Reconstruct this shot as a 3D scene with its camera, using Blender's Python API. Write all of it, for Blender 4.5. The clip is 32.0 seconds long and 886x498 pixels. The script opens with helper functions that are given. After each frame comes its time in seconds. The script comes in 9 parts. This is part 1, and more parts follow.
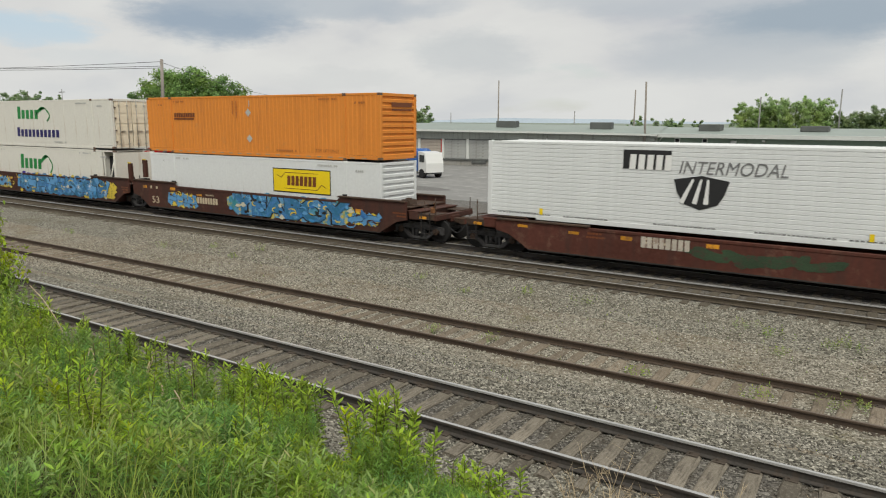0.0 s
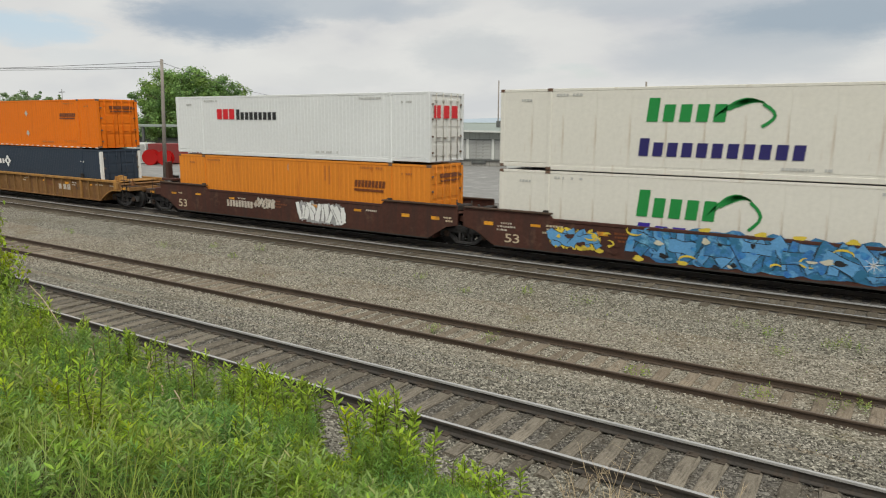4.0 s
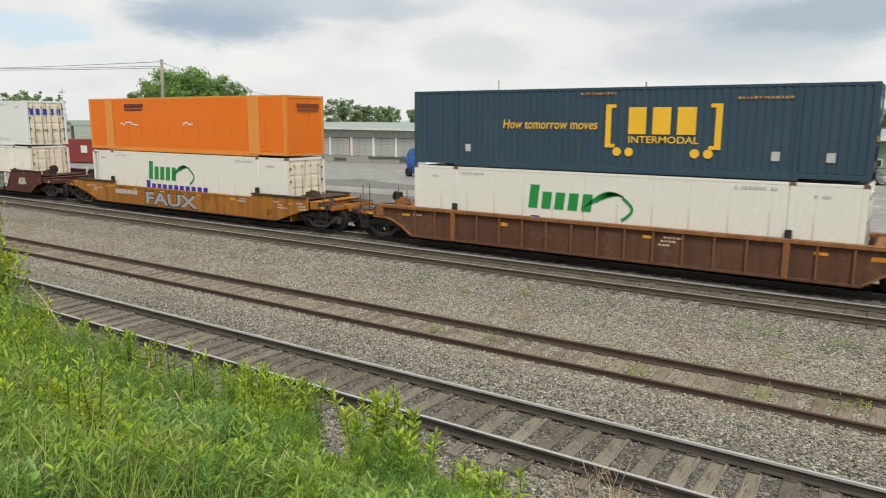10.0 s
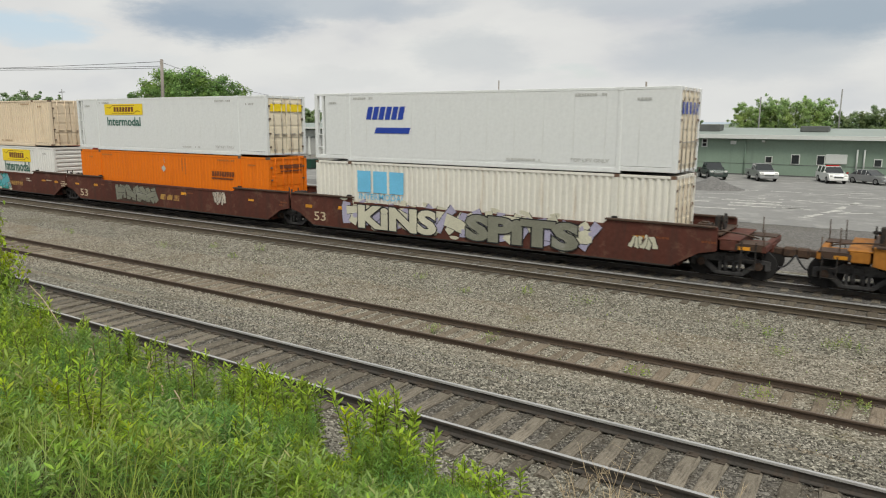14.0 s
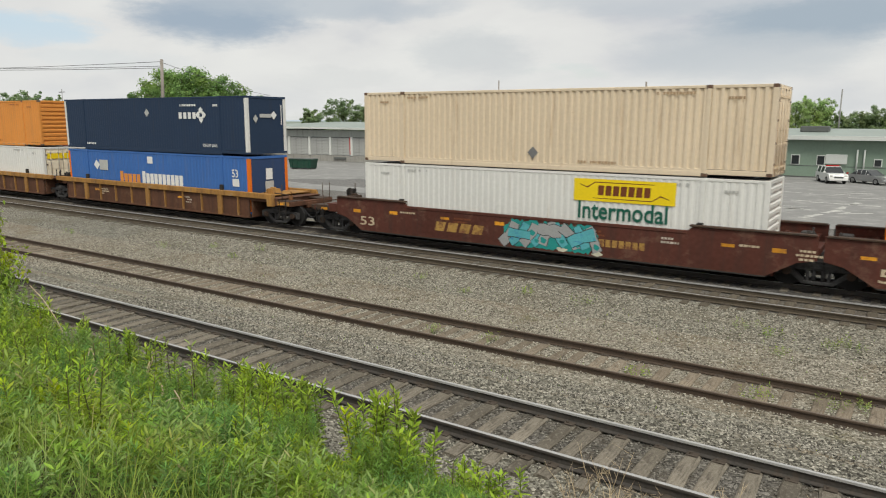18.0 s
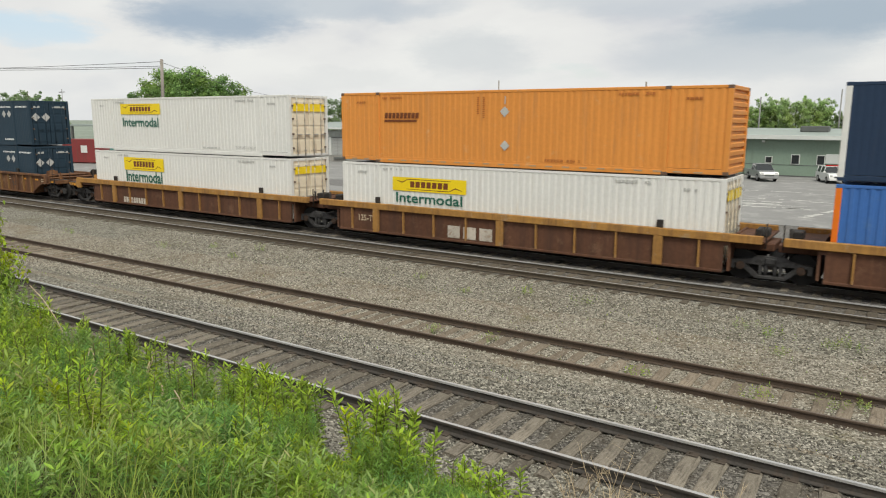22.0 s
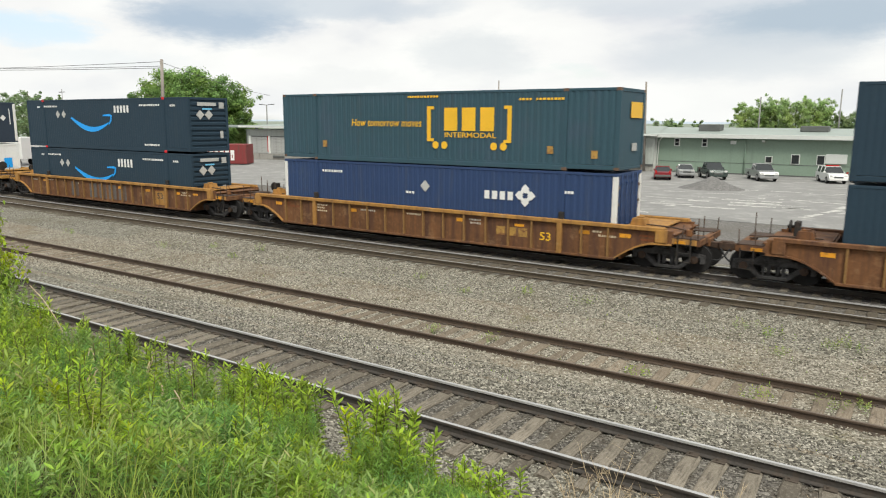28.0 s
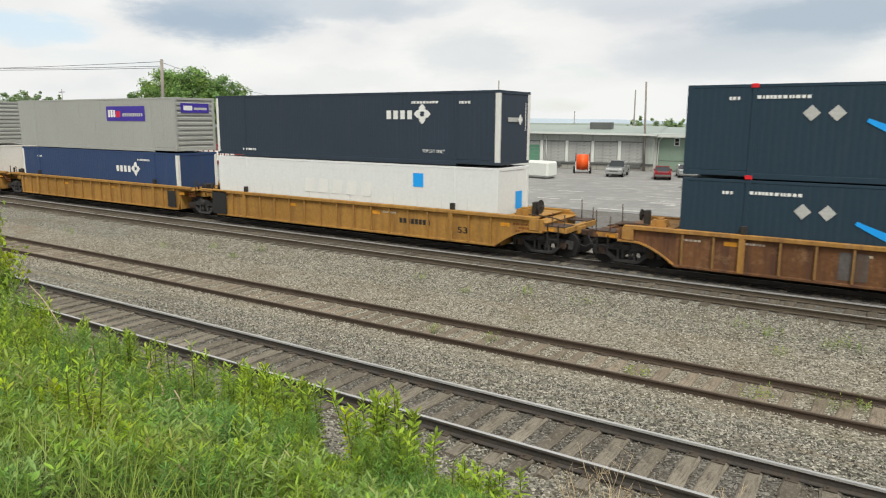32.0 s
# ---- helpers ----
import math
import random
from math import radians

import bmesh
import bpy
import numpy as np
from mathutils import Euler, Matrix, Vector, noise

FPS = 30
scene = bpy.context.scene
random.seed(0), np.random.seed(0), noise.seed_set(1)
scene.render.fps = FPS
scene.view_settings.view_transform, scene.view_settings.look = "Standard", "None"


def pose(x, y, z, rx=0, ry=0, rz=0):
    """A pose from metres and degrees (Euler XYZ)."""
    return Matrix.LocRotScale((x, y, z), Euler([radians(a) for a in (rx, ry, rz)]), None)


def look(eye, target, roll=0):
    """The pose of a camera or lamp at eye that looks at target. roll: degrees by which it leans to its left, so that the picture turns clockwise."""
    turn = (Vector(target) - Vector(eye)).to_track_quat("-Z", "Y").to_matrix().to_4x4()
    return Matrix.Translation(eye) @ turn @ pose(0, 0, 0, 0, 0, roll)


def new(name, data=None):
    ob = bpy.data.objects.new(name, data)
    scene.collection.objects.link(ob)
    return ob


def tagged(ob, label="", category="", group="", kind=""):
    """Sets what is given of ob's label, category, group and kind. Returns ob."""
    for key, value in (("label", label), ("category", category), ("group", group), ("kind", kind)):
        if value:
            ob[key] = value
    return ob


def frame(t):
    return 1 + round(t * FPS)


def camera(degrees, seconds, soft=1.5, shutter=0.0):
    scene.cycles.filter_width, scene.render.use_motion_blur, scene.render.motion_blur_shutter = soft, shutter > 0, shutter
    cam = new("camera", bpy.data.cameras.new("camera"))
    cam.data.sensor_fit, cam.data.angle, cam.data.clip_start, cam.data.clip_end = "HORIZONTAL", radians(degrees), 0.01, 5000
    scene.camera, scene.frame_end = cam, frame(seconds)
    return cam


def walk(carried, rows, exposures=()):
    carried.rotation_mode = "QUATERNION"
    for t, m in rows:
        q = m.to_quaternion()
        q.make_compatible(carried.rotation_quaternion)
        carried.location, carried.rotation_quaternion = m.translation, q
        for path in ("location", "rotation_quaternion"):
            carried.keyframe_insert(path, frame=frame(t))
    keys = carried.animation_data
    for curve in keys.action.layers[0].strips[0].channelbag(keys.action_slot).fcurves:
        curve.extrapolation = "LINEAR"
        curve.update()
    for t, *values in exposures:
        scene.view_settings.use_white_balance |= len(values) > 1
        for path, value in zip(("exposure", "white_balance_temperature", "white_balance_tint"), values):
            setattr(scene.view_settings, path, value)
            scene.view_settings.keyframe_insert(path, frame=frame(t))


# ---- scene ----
# The camera stands still on an embankment above the tracks
cam = camera(64.17, 32.0, soft=1.1, shutter=0.15)
EYE = (0.0, 0.0, 4.815)
POSE = look(EYE, (-0.5437, 0.8202, 4.815 - 0.1784), 0.28)
EXPOSURE = [(t, k + 0.17, 6700.0, 4.0) for t, k in ((0, 0.1), (2, 0.12), (6, 0.25), (7, 0.36), (9, 0.45), (11, 0.3), (13, 0.25), (14, 0.18), (17, 0.22), (18.5, 0.22), (20.3, 0.45), (22, 0.32), (23, 0.28), (24, 0.12), (25, 0.2), (28, 0.58), (30, 0.58), (31, 0.6), (32, 0.47))]
walk(cam, [(0.0, POSE), (32.0, POSE)], EXPOSURE)

# ---- light: a bright, mostly overcast sky with a weak, wide sun ----
SUN_EL, SUN_AZ = 56.0, 140.7
world = bpy.data.worlds.new("World")
scene.world = world
world.use_nodes = True
wn, wl = world.node_tree.nodes, world.node_tree.links
wn.clear()


def wnode(kind, **kw):
    n = wn.new(kind)
    for k, val in kw.items():
        n.inputs[k].default_value = val
    return n


w_out = wn.new("ShaderNodeOutputWorld")
w_bg = wnode("ShaderNodeBackground", Strength=1.0)
w_sky = wn.new("ShaderNodeTexSky")
w_sky.sky_type = "NISHITA"
w_sky.sun_disc = False
w_sky.sun_elevation, w_sky.sun_rotation = radians(SUN_EL), radians(SUN_AZ)
w_scale = wn.new("ShaderNodeVectorMath")
w_scale.operation = "SCALE"
w_scale.inputs["Scale"].default_value = 0.085
w_co = wn.new("ShaderNodeTexCoord")
w_sep = wn.new("ShaderNodeSeparateXYZ")
w_zup = wn.new("ShaderNodeMath")
w_zup.operation = "ADD"
w_zup.inputs[1].default_value = 0.34
w_div = wn.new("ShaderNodeVectorMath")
w_div.operation = "DIVIDE"
w_com = wn.new("ShaderNodeCombineXYZ")
wl.new(w_co.outputs["Generated"], w_sep.inputs[0])
wl.new(w_sep.outputs["Z"], w_zup.inputs[0])
for k in range(3):
    wl.new(w_zup.outputs[0], w_com.inputs[k])
wl.new(w_co.outputs["Generated"], w_div.inputs[0])
wl.new(w_com.outputs[0], w_div.inputs[1])
w_map = wn.new("ShaderNodeMapping")
w_map.inputs["Scale"].default_value = (1.5, 1.9, 0.8)
w_map.inputs["Location"].default_value = (3.1, 1.4, 0.0)
wl.new(w_div.outputs[0], w_map.inputs[0])
w_n1 = wnode("ShaderNodeTexNoise", Scale=1.05, Detail=6.0, Roughness=0.52, Distortion=0.25)
w_n2 = wnode("ShaderNodeTexNoise", Scale=0.95, Detail=6.0, Roughness=0.50, Distortion=0.2)
wl.new(w_map.outputs[0], w_n1.inputs["Vector"])
wl.new(w_map.outputs[0], w_n2.inputs["Vector"])
w_r1 = wn.new("ShaderNodeValToRGB")  # where cloud covers the blue
w_r1.color_ramp.elements[0].position, w_r1.color_ramp.elements[1].position = 0.24, 0.38
w_r2 = wn.new("ShaderNodeValToRGB")  # the cloud's own light and shade
w_r2.color_ramp.elements[0].position, w_r2.color_ramp.elements[1].position = 0.40, 0.64
w_r2.color_ramp.elements[0].color = (0.615, 0.607, 0.622, 1)
w_r2.color_ramp.elements[1].color = (0.44, 0.45, 0.505, 1)
w_mid = w_r2.color_ramp.elements.new(0.52)
w_mid.color = (0.565, 0.558, 0.582, 1)
w_low = wn.new("ShaderNodeMapRange")  # paler towards the horizon
for k, val in (("From Min", 0.03), ("From Max", 0.11), ("To Min", 0.55), ("To Max", 0.0)):
    w_low.inputs[k].default_value = val
wl.new(w_sep.outputs["Z"], w_low.inputs["Value"])
w_pale = wn.new("ShaderNodeMixRGB")
w_pale.inputs[2].default_value = (0.58, 0.578, 0.60, 1)
wl.new(w_low.outputs[0], w_pale.inputs[0])
wl.new(w_n1.outputs["Fac"], w_r1.inputs[0])
wl.new(w_n2.outputs["Fac"], w_r2.inputs[0])
w_mix = wn.new("ShaderNodeMixRGB")
wl.new(w_sky.outputs[0], w_scale.inputs[0])
wl.new(w_scale.outputs[0], w_mix.inputs[1])
wl.new(w_r1.outputs[0], w_mix.inputs[0])
wl.new(w_r2.outputs[0], w_mix.inputs[2])


def wmath(op, a, b):
    n = wn.new("ShaderNodeMath")
    n.operation = op
    for k, val in enumerate((a, b)):
        if isinstance(val, (int, float)):
            n.inputs[k].default_value = val
        else:
            wl.new(val, n.inputs[k])
    return n.outputs[0]


# thicker banks and a thin blue gap in the cloud deck: bearing, height, half widths, depth, colour
BANKS = ((-0.885, 0.130, 0.095, 0.027, 1.0, (0.28, 0.335, 0.425)), (-0.76, 0.150, 0.15, 0.018, 0.75, (0.36, 0.40, 0.47)), (-0.545, 0.088, 0.075, 0.026, 0.5, (0.38, 0.41, 0.46)),
         (-0.11, 0.126, 0.12, 0.028, 1.0, (0.30, 0.35, 0.425)), (-0.20, 0.084, 0.12, 0.028, 0.8, (0.39, 0.42, 0.475)), (-0.72, 0.056, 0.07, 0.010, 0.4, (0.46, 0.47, 0.50)),
         (-1.105, 0.106, 0.065, 0.016, 0.85, (0.43, 0.53, 0.64)), (-0.31, 0.155, 0.14, 0.016, 0.6, (0.40, 0.43, 0.49)), (-1.02, 0.075, 0.07, 0.012, 0.35, (0.45, 0.50, 0.56)),
         (-1.6, 0.20, 0.30, 0.06, 0.8, (0.36, 0.40, 0.47)), (0.45, 0.16, 0.26, 0.05, 0.8, (0.37, 0.41, 0.47)), (1.2, 0.24, 0.40, 0.07, 0.8, (0.36, 0.40, 0.47)), (-2.4, 0.18, 0.35, 0.06, 0.7, (0.38, 0.42, 0.48)))
w_rag = wnode("ShaderNodeTexNoise", Scale=8.0, Detail=9.0, Roughness=0.68)
w_squash = wn.new("ShaderNodeMapping")
w_squash.inputs["Scale"].default_value = (1.0, 1.0, 3.2)
wl.new(w_co.outputs["Generated"], w_squash.inputs[0])
wl.new(w_squash.outputs[0], w_rag.inputs["Vector"])
w_rags = wn.new("ShaderNodeSeparateColor")
wl.new(w_rag.outputs["Color"], w_rags.inputs[0])
w_az = wmath("ADD", wmath("ARCTAN2", w_sep.outputs["X"], w_sep.outputs["Y"]), wmath("MULTIPLY", wmath("SUBTRACT", w_rags.outputs[0], 0.5), 0.16))
w_el = wmath("ADD", w_sep.outputs["Z"], wmath("MULTIPLY", wmath("SUBTRACT", w_rags.outputs[1], 0.5), 0.05))
w_last = w_mix.outputs[0]
for az, el, wa, we, depth, tone in BANKS:
    da = wmath("DIVIDE", wmath("SUBTRACT", w_az, az), wa)
    de = wmath("DIVIDE", wmath("SUBTRACT", w_el, el), we)
    far = wmath("ADD", wmath("MULTIPLY", da, da), wmath("MULTIPLY", de, de))
    fac = wn.new("ShaderNodeMapRange")
    fac.interpolation_type = "SMOOTHSTEP"
    for k, val in (("From Min", 2.2), ("From Max", 0.15), ("To Min", 0.0), ("To Max", depth)):
        fac.inputs[k].default_value = val
    wl.new(far, fac.inputs["Value"])
    bank = wn.new("ShaderNodeMixRGB")
    bank.inputs[2].default_value = (*tone, 1)
    wl.new(fac.outputs[0], bank.inputs[0])
    wl.new(w_last, bank.inputs[1])
    w_last = bank.outputs[0]
wl.new(w_last, w_pale.inputs[1])
wl.new(w_pale.outputs[0], w_bg.inputs["Color"])
wl.new(w_bg.outputs[0], w_out.inputs[0])

sun = new("sun", bpy.data.lights.new("sun", "SUN"))
sun.data.energy, sun.data.angle, sun.data.color = 2.1, radians(22), (1.0, 0.96, 0.9)
sun.matrix_world = look((0, 0, 60), (-0.45, 0.55, 60 - 1.05))


# ---- materials ----
def material(name, color, rough=0.6, metal=0.0, vary=0.12, scale=3.0, bump=0.0, bump_scale=40.0, second=None, second_at=(0.55, 0.7),
             streak=False, rand=0.0, spec=0.4, coat=0.0, grain=None, third=None):
    """A node material with variation at two scales; second: a colour of stains, rust or dirt that shows where a noise is high."""
    m = bpy.data.materials.new(name)
    m.use_nodes = True
    n, l = m.node_tree.nodes, m.node_tree.links
    b = n["Principled BSDF"]
    b.inputs["Roughness"].default_value = rough
    b.inputs["Metallic"].default_value = metal
    b.inputs["Specular IOR Level"].default_value = spec
    b.inputs["Coat Weight"].default_value = coat
    co = n.new("ShaderNodeTexCoord")
    big = n.new("ShaderNodeTexNoise")
    big.inputs["Scale"].default_value, big.inputs["Detail"].default_value = scale * 0.25, 4
    fine = n.new("ShaderNodeTexNoise")
    fine.inputs["Scale"].default_value, fine.inputs["Detail"].default_value = scale * 6, 5
    l.new(co.outputs["Object"], big.inputs["Vector"])
    l.new(co.outputs["Object"], fine.inputs["Vector"])
    add = n.new("ShaderNodeMath")
    add.operation = "ADD"
    l.new(big.outputs["Fac"], add.inputs[0])
    l.new(fine.outputs["Fac"], add.inputs[1])
    val = n.new("ShaderNodeMapRange")
    val.inputs["From Min"].default_value, val.inputs["From Max"].default_value = 0.7, 1.3
    val.inputs["To Min"].default_value, val.inputs["To Max"].default_value = 1 - vary, 1 + vary
    l.new(add.outputs[0], val.inputs["Value"])
    hsv = n.new("ShaderNodeHueSaturation")
    hsv.inputs["Color"].default_value = (*color, 1)
    last = val.outputs["Result"]
    if rand:
        info = n.new("ShaderNodeObjectInfo")
        rr = n.new("ShaderNodeMapRange")
        rr.inputs["To Min"].default_value, rr.inputs["To Max"].default_value = 1 - rand, 1 + rand
        l.new(info.outputs["Random"], rr.inputs["Value"])
        mul = n.new("ShaderNodeMath")
        mul.operation = "MULTIPLY"
        l.new(last, mul.inputs[0])
        l.new(rr.outputs["Result"], mul.inputs[1])
        last = mul.outputs[0]
    l.new(last, hsv.inputs["Value"])
    out = hsv.outputs["Color"]
    if second:
        st = n.new("ShaderNodeTexNoise")
        st.inputs["Scale"].default_value, st.inputs["Detail"].default_value, st.inputs["Roughness"].default_value = scale, 8, 0.68
        mp = n.new("ShaderNodeMapping")
        mp.inputs["Scale"].default_value = grain or ((2.2, 2.2, 0.22) if streak else (1, 1, 1))
        l.new(co.outputs["Object"], mp.inputs["Vector"])
        l.new(mp.outputs["Vector"], st.inputs["Vector"])
        ramp = n.new("ShaderNodeMapRange")
        ramp.inputs["From Min"].default_value, ramp.inputs["From Max"].default_value = second_at
        l.new(st.outputs["Fac"], ramp.inputs["Value"])
        mix = n.new("ShaderNodeMixRGB")
        mix.inputs[2].default_value = (*second, 1)
        l.new(ramp.outputs["Result"], mix.inputs[0])
        l.new(out, mix.inputs[1])
        out = mix.outputs[0]
    if third:
        st = n.new("ShaderNodeTexNoise")
        st.inputs["Scale"].default_value, st.inputs["Detail"].default_value, st.inputs["Roughness"].default_value = third[2], 10, 0.72
        l.new(co.outputs["Object"], st.inputs["Vector"])
        ramp = n.new("ShaderNodeMapRange")
        ramp.inputs["From Min"].default_value, ramp.inputs["From Max"].default_value = third[1]
        ramp.inputs["To Max"].default_value = 0.85
        l.new(st.outputs["Fac"], ramp.inputs["Value"])
        mix = n.new("ShaderNodeMixRGB")
        mix.inputs[2].default_value = (*third[0], 1)
        l.new(ramp.outputs["Result"], mix.inputs[0])
        l.new(out, mix.inputs[1])
        out = mix.outputs[0]
    l.new(out, b.inputs["Base Color"])
    if bump:
        bn = n.new("ShaderNodeTexNoise")
        bn.inputs["Scale"].default_value, bn.inputs["Detail"].default_value = bump_scale, 4
        l.new(co.outputs["Object"], bn.inputs["Vector"])
        bp = n.new("ShaderNodeBump")
        bp.inputs["Strength"].default_value, bp.inputs["Distance"].default_value = bump, 0.02
        l.new(bn.outputs["Fac"], bp.inputs["Height"])
        l.new(bp.outputs["Normal"], b.inputs["Normal"])
    return m


def stones(name, colors, size, depth, dirt=None, dirt_at=(0.5, 0.65), dirt_scale=0.35, weeds=None):
    """Crushed stone: one tone a stone from a cell texture, with relief and wide patches of dirt."""
    m = bpy.data.materials.new(name)
    m.use_nodes = True
    n, l = m.node_tree.nodes, m.node_tree.links
    b = n["Principled BSDF"]
    b.inputs["Roughness"].default_value, b.inputs["Specular IOR Level"].default_value = 0.9, 0.2
    co = n.new("ShaderNodeTexCoord")
    vo = n.new("ShaderNodeTexVoronoi")
    vo.inputs["Scale"].default_value = 1 / size
    wob = n.new("ShaderNodeTexNoise")
    wob.inputs["Scale"].default_value, wob.inputs["Detail"].default_value = 0.9 / size, 2
    mixv = n.new("ShaderNodeMixRGB")
    mixv.inputs[0].default_value = 0.035
    l.new(co.outputs["Object"], mixv.inputs[1])
    l.new(wob.outputs["Color"], mixv.inputs[2])
    l.new(co.outputs["Object"], wob.inputs["Vector"])
    l.new(mixv.outputs[0], vo.inputs["Vector"])
    ramp = n.new("ShaderNodeValToRGB")
    el = ramp.color_ramp.elements
    while len(el) < len(colors):
        el.new(0.5)
    for k, c in enumerate(colors):
        el[k].position, el[k].color = k / (len(colors) - 1), (*c, 1)
    sep = n.new("ShaderNodeSeparateColor")
    l.new(vo.outputs["Color"], sep.inputs[0])
    l.new(sep.outputs[0], ramp.inputs[0])
    out = ramp.outputs[0]
    big = n.new("ShaderNodeTexNoise")
    big.inputs["Scale"].default_value, big.inputs["Detail"].default_value = 0.8, 5
    l.new(co.outputs["Object"], big.inputs["Vector"])
    for tone, at, sc in ((dirt, dirt_at, dirt_scale), (weeds, (0.6, 0.8), 0.5)):
        if tone:
            st = n.new("ShaderNodeTexNoise")
            st.inputs["Scale"].default_value, st.inputs["Detail"].default_value, st.inputs["Roughness"].default_value = sc, 9, 0.7
            l.new(co.outputs["Object"], st.inputs["Vector"])
            mr = n.new("ShaderNodeMapRange")
            mr.inputs["From Min"].default_value, mr.inputs["From Max"].default_value = at
            mr.inputs["To Max"].default_value = 0.75
            l.new(st.outputs["Fac"], mr.inputs["Value"])
            mix = n.new("ShaderNodeMixRGB")
            mix.inputs[2].default_value = (*tone, 1)
            l.new(mr.outputs["Result"], mix.inputs[0])
            l.new(out, mix.inputs[1])
            out = mix.outputs[0]
    l.new(out, b.inputs["Base Color"])
    bp = n.new("ShaderNodeBump")
    bp.inputs["Strength"].default_value, bp.inputs["Distance"].default_value = 1.0, depth
    bp.invert = True
    l.new(vo.outputs["Distance"], bp.inputs["Height"])
    l.new(bp.outputs["Normal"], b.inputs["Normal"])
    return m


RUST = (0.13, 0.055, 0.025)
DIRT = (0.10, 0.085, 0.065)


def paint(name, color, stain=RUST, at=(0.60, 0.82), rough=0.45, vary=0.06, third=None):
    return material(name, color, rough + 0.12, 0, vary, 1.2, 0.04, 25, stain, at, True, spec=0.18, third=third)


M_ORANGE = paint("orange_paint", (0.71, 0.168, 0.010), (0.52, 0.115, 0.012), (0.55, 0.85))
M_ORANGE_OLD = paint("faded_orange_paint", (0.67, 0.268, 0.062), (0.45, 0.21, 0.08), (0.54, 0.84), third=((0.62, 0.38, 0.19), (0.60, 0.75), 1.6))
M_ORANGE_MID = paint("worn_orange_paint", (0.69, 0.245, 0.045), (0.45, 0.16, 0.04), (0.54, 0.84), third=((0.55, 0.24, 0.07), (0.58, 0.74), 1.4))
M_ORANGE_YEL = paint("yellow_orange_paint", (0.66, 0.225, 0.028), (0.40, 0.11, 0.02), (0.56, 0.80))
M_ORANGE_RED = paint("red_orange_paint", (0.72, 0.168, 0.018), (0.5, 0.12, 0.02), (0.56, 0.88), third=((0.60, 0.20, 0.05), (0.60, 0.76), 1.2))
M_WHITE = paint("white_paint", (0.68, 0.675, 0.645), (0.46, 0.39, 0.31), (0.60, 0.95), third=((0.55, 0.50, 0.43), (0.62, 0.80), 0.9))
M_WHITE_COOL = paint("cool_white_paint", (0.685, 0.70, 0.695), (0.45, 0.42, 0.38), (0.62, 0.95))
M_CREAM = paint("cream_white_paint", (0.69, 0.67, 0.605), (0.40, 0.28, 0.17), (0.57, 0.88), third=((0.50, 0.38, 0.26), (0.64, 0.80), 1.4))
M_OFFWHITE = paint("dirty_white_paint", (0.77, 0.69, 0.54), (0.28, 0.16, 0.085), (0.54, 0.82), third=((0.32, 0.21, 0.12), (0.61, 0.74), 2.2))
M_BEIGE = paint("beige_paint", (0.68, 0.565, 0.42), (0.36, 0.23, 0.13), (0.58, 0.86), third=((0.46, 0.31, 0.18), (0.64, 0.80), 1.5))
M_GREY = paint("grey_paint", (0.34, 0.345, 0.325), (0.22, 0.2, 0.17), (0.6, 0.9))
M_NAVY = paint("navy_paint", (0.022, 0.040, 0.078), (0.035, 0.042, 0.06), (0.55, 0.9))
M_CHAR = paint("charcoal_blue_paint", (0.033, 0.046, 0.066), (0.05, 0.058, 0.07), (0.55, 0.9))
M_SLATE = paint("dark_slate_paint", (0.024, 0.045, 0.066), (0.04, 0.054, 0.066), (0.55, 0.9))
M_TEAL = paint("blue_green_paint", (0.040, 0.083, 0.108), (0.06, 0.075, 0.08), (0.55, 0.88), third=((0.055, 0.085, 0.12), (0.5, 0.7), 0.5))
M_CSXBLUE = paint("steel_blue_paint", (0.038, 0.068, 0.098), (0.06, 0.07, 0.078), (0.55, 0.88), third=((0.055, 0.085, 0.095), (0.52, 0.74), 0.6))
M_UBLUE = paint("dark_blue_paint", (0.032, 0.058, 0.135), (0.06, 0.075, 0.11), (0.55, 0.88), third=((0.05, 0.075, 0.13), (0.55, 0.75), 0.8))
M_BLUE = paint("blue_paint", (0.050, 0.140, 0.39), (0.11, 0.14, 0.22), (0.55, 0.88), third=((0.10, 0.19, 0.36), (0.58, 0.76), 1.2))
M_BROWN = paint("brown_car_paint", (0.072, 0.031, 0.023), (0.045, 0.03, 0.026), (0.45, 0.75), 0.6, 0.2, ((0.135, 0.075, 0.052), (0.56, 0.72), 1.3))
M_BROWN_RED = paint("red_brown_car_paint", (0.090, 0.032, 0.023), (0.055, 0.032, 0.026), (0.48, 0.8), 0.6, 0.2, ((0.175, 0.095, 0.068), (0.54, 0.70), 1.6))
M_RIB = paint("rusty_yellow_car_paint", (0.165, 0.078, 0.035), (0.090, 0.046, 0.030), (0.40, 0.62), 0.65, 0.25, ((0.25, 0.155, 0.085), (0.55, 0.72), 1.8))
M_RIB_TAN = paint("worn_tan_car_paint", (0.205, 0.105, 0.038), (0.13, 0.066, 0.034), (0.44, 0.70), 0.65, 0.25, ((0.27, 0.17, 0.09), (0.55, 0.72), 1.8))
M_RIB_BROWN = paint("rusty_brown_car_paint", (0.112, 0.053, 0.032), (0.075, 0.04, 0.028), (0.42, 0.70), 0.65, 0.2, ((0.19, 0.11, 0.07), (0.56, 0.72), 1.6))
M_RIB_GOLD = paint("golden_yellow_car_paint", (0.345, 0.185, 0.048), (0.17, 0.088, 0.04), (0.48, 0.80), 0.6, 0.2, ((0.24, 0.125, 0.055), (0.55, 0.70), 1.5))
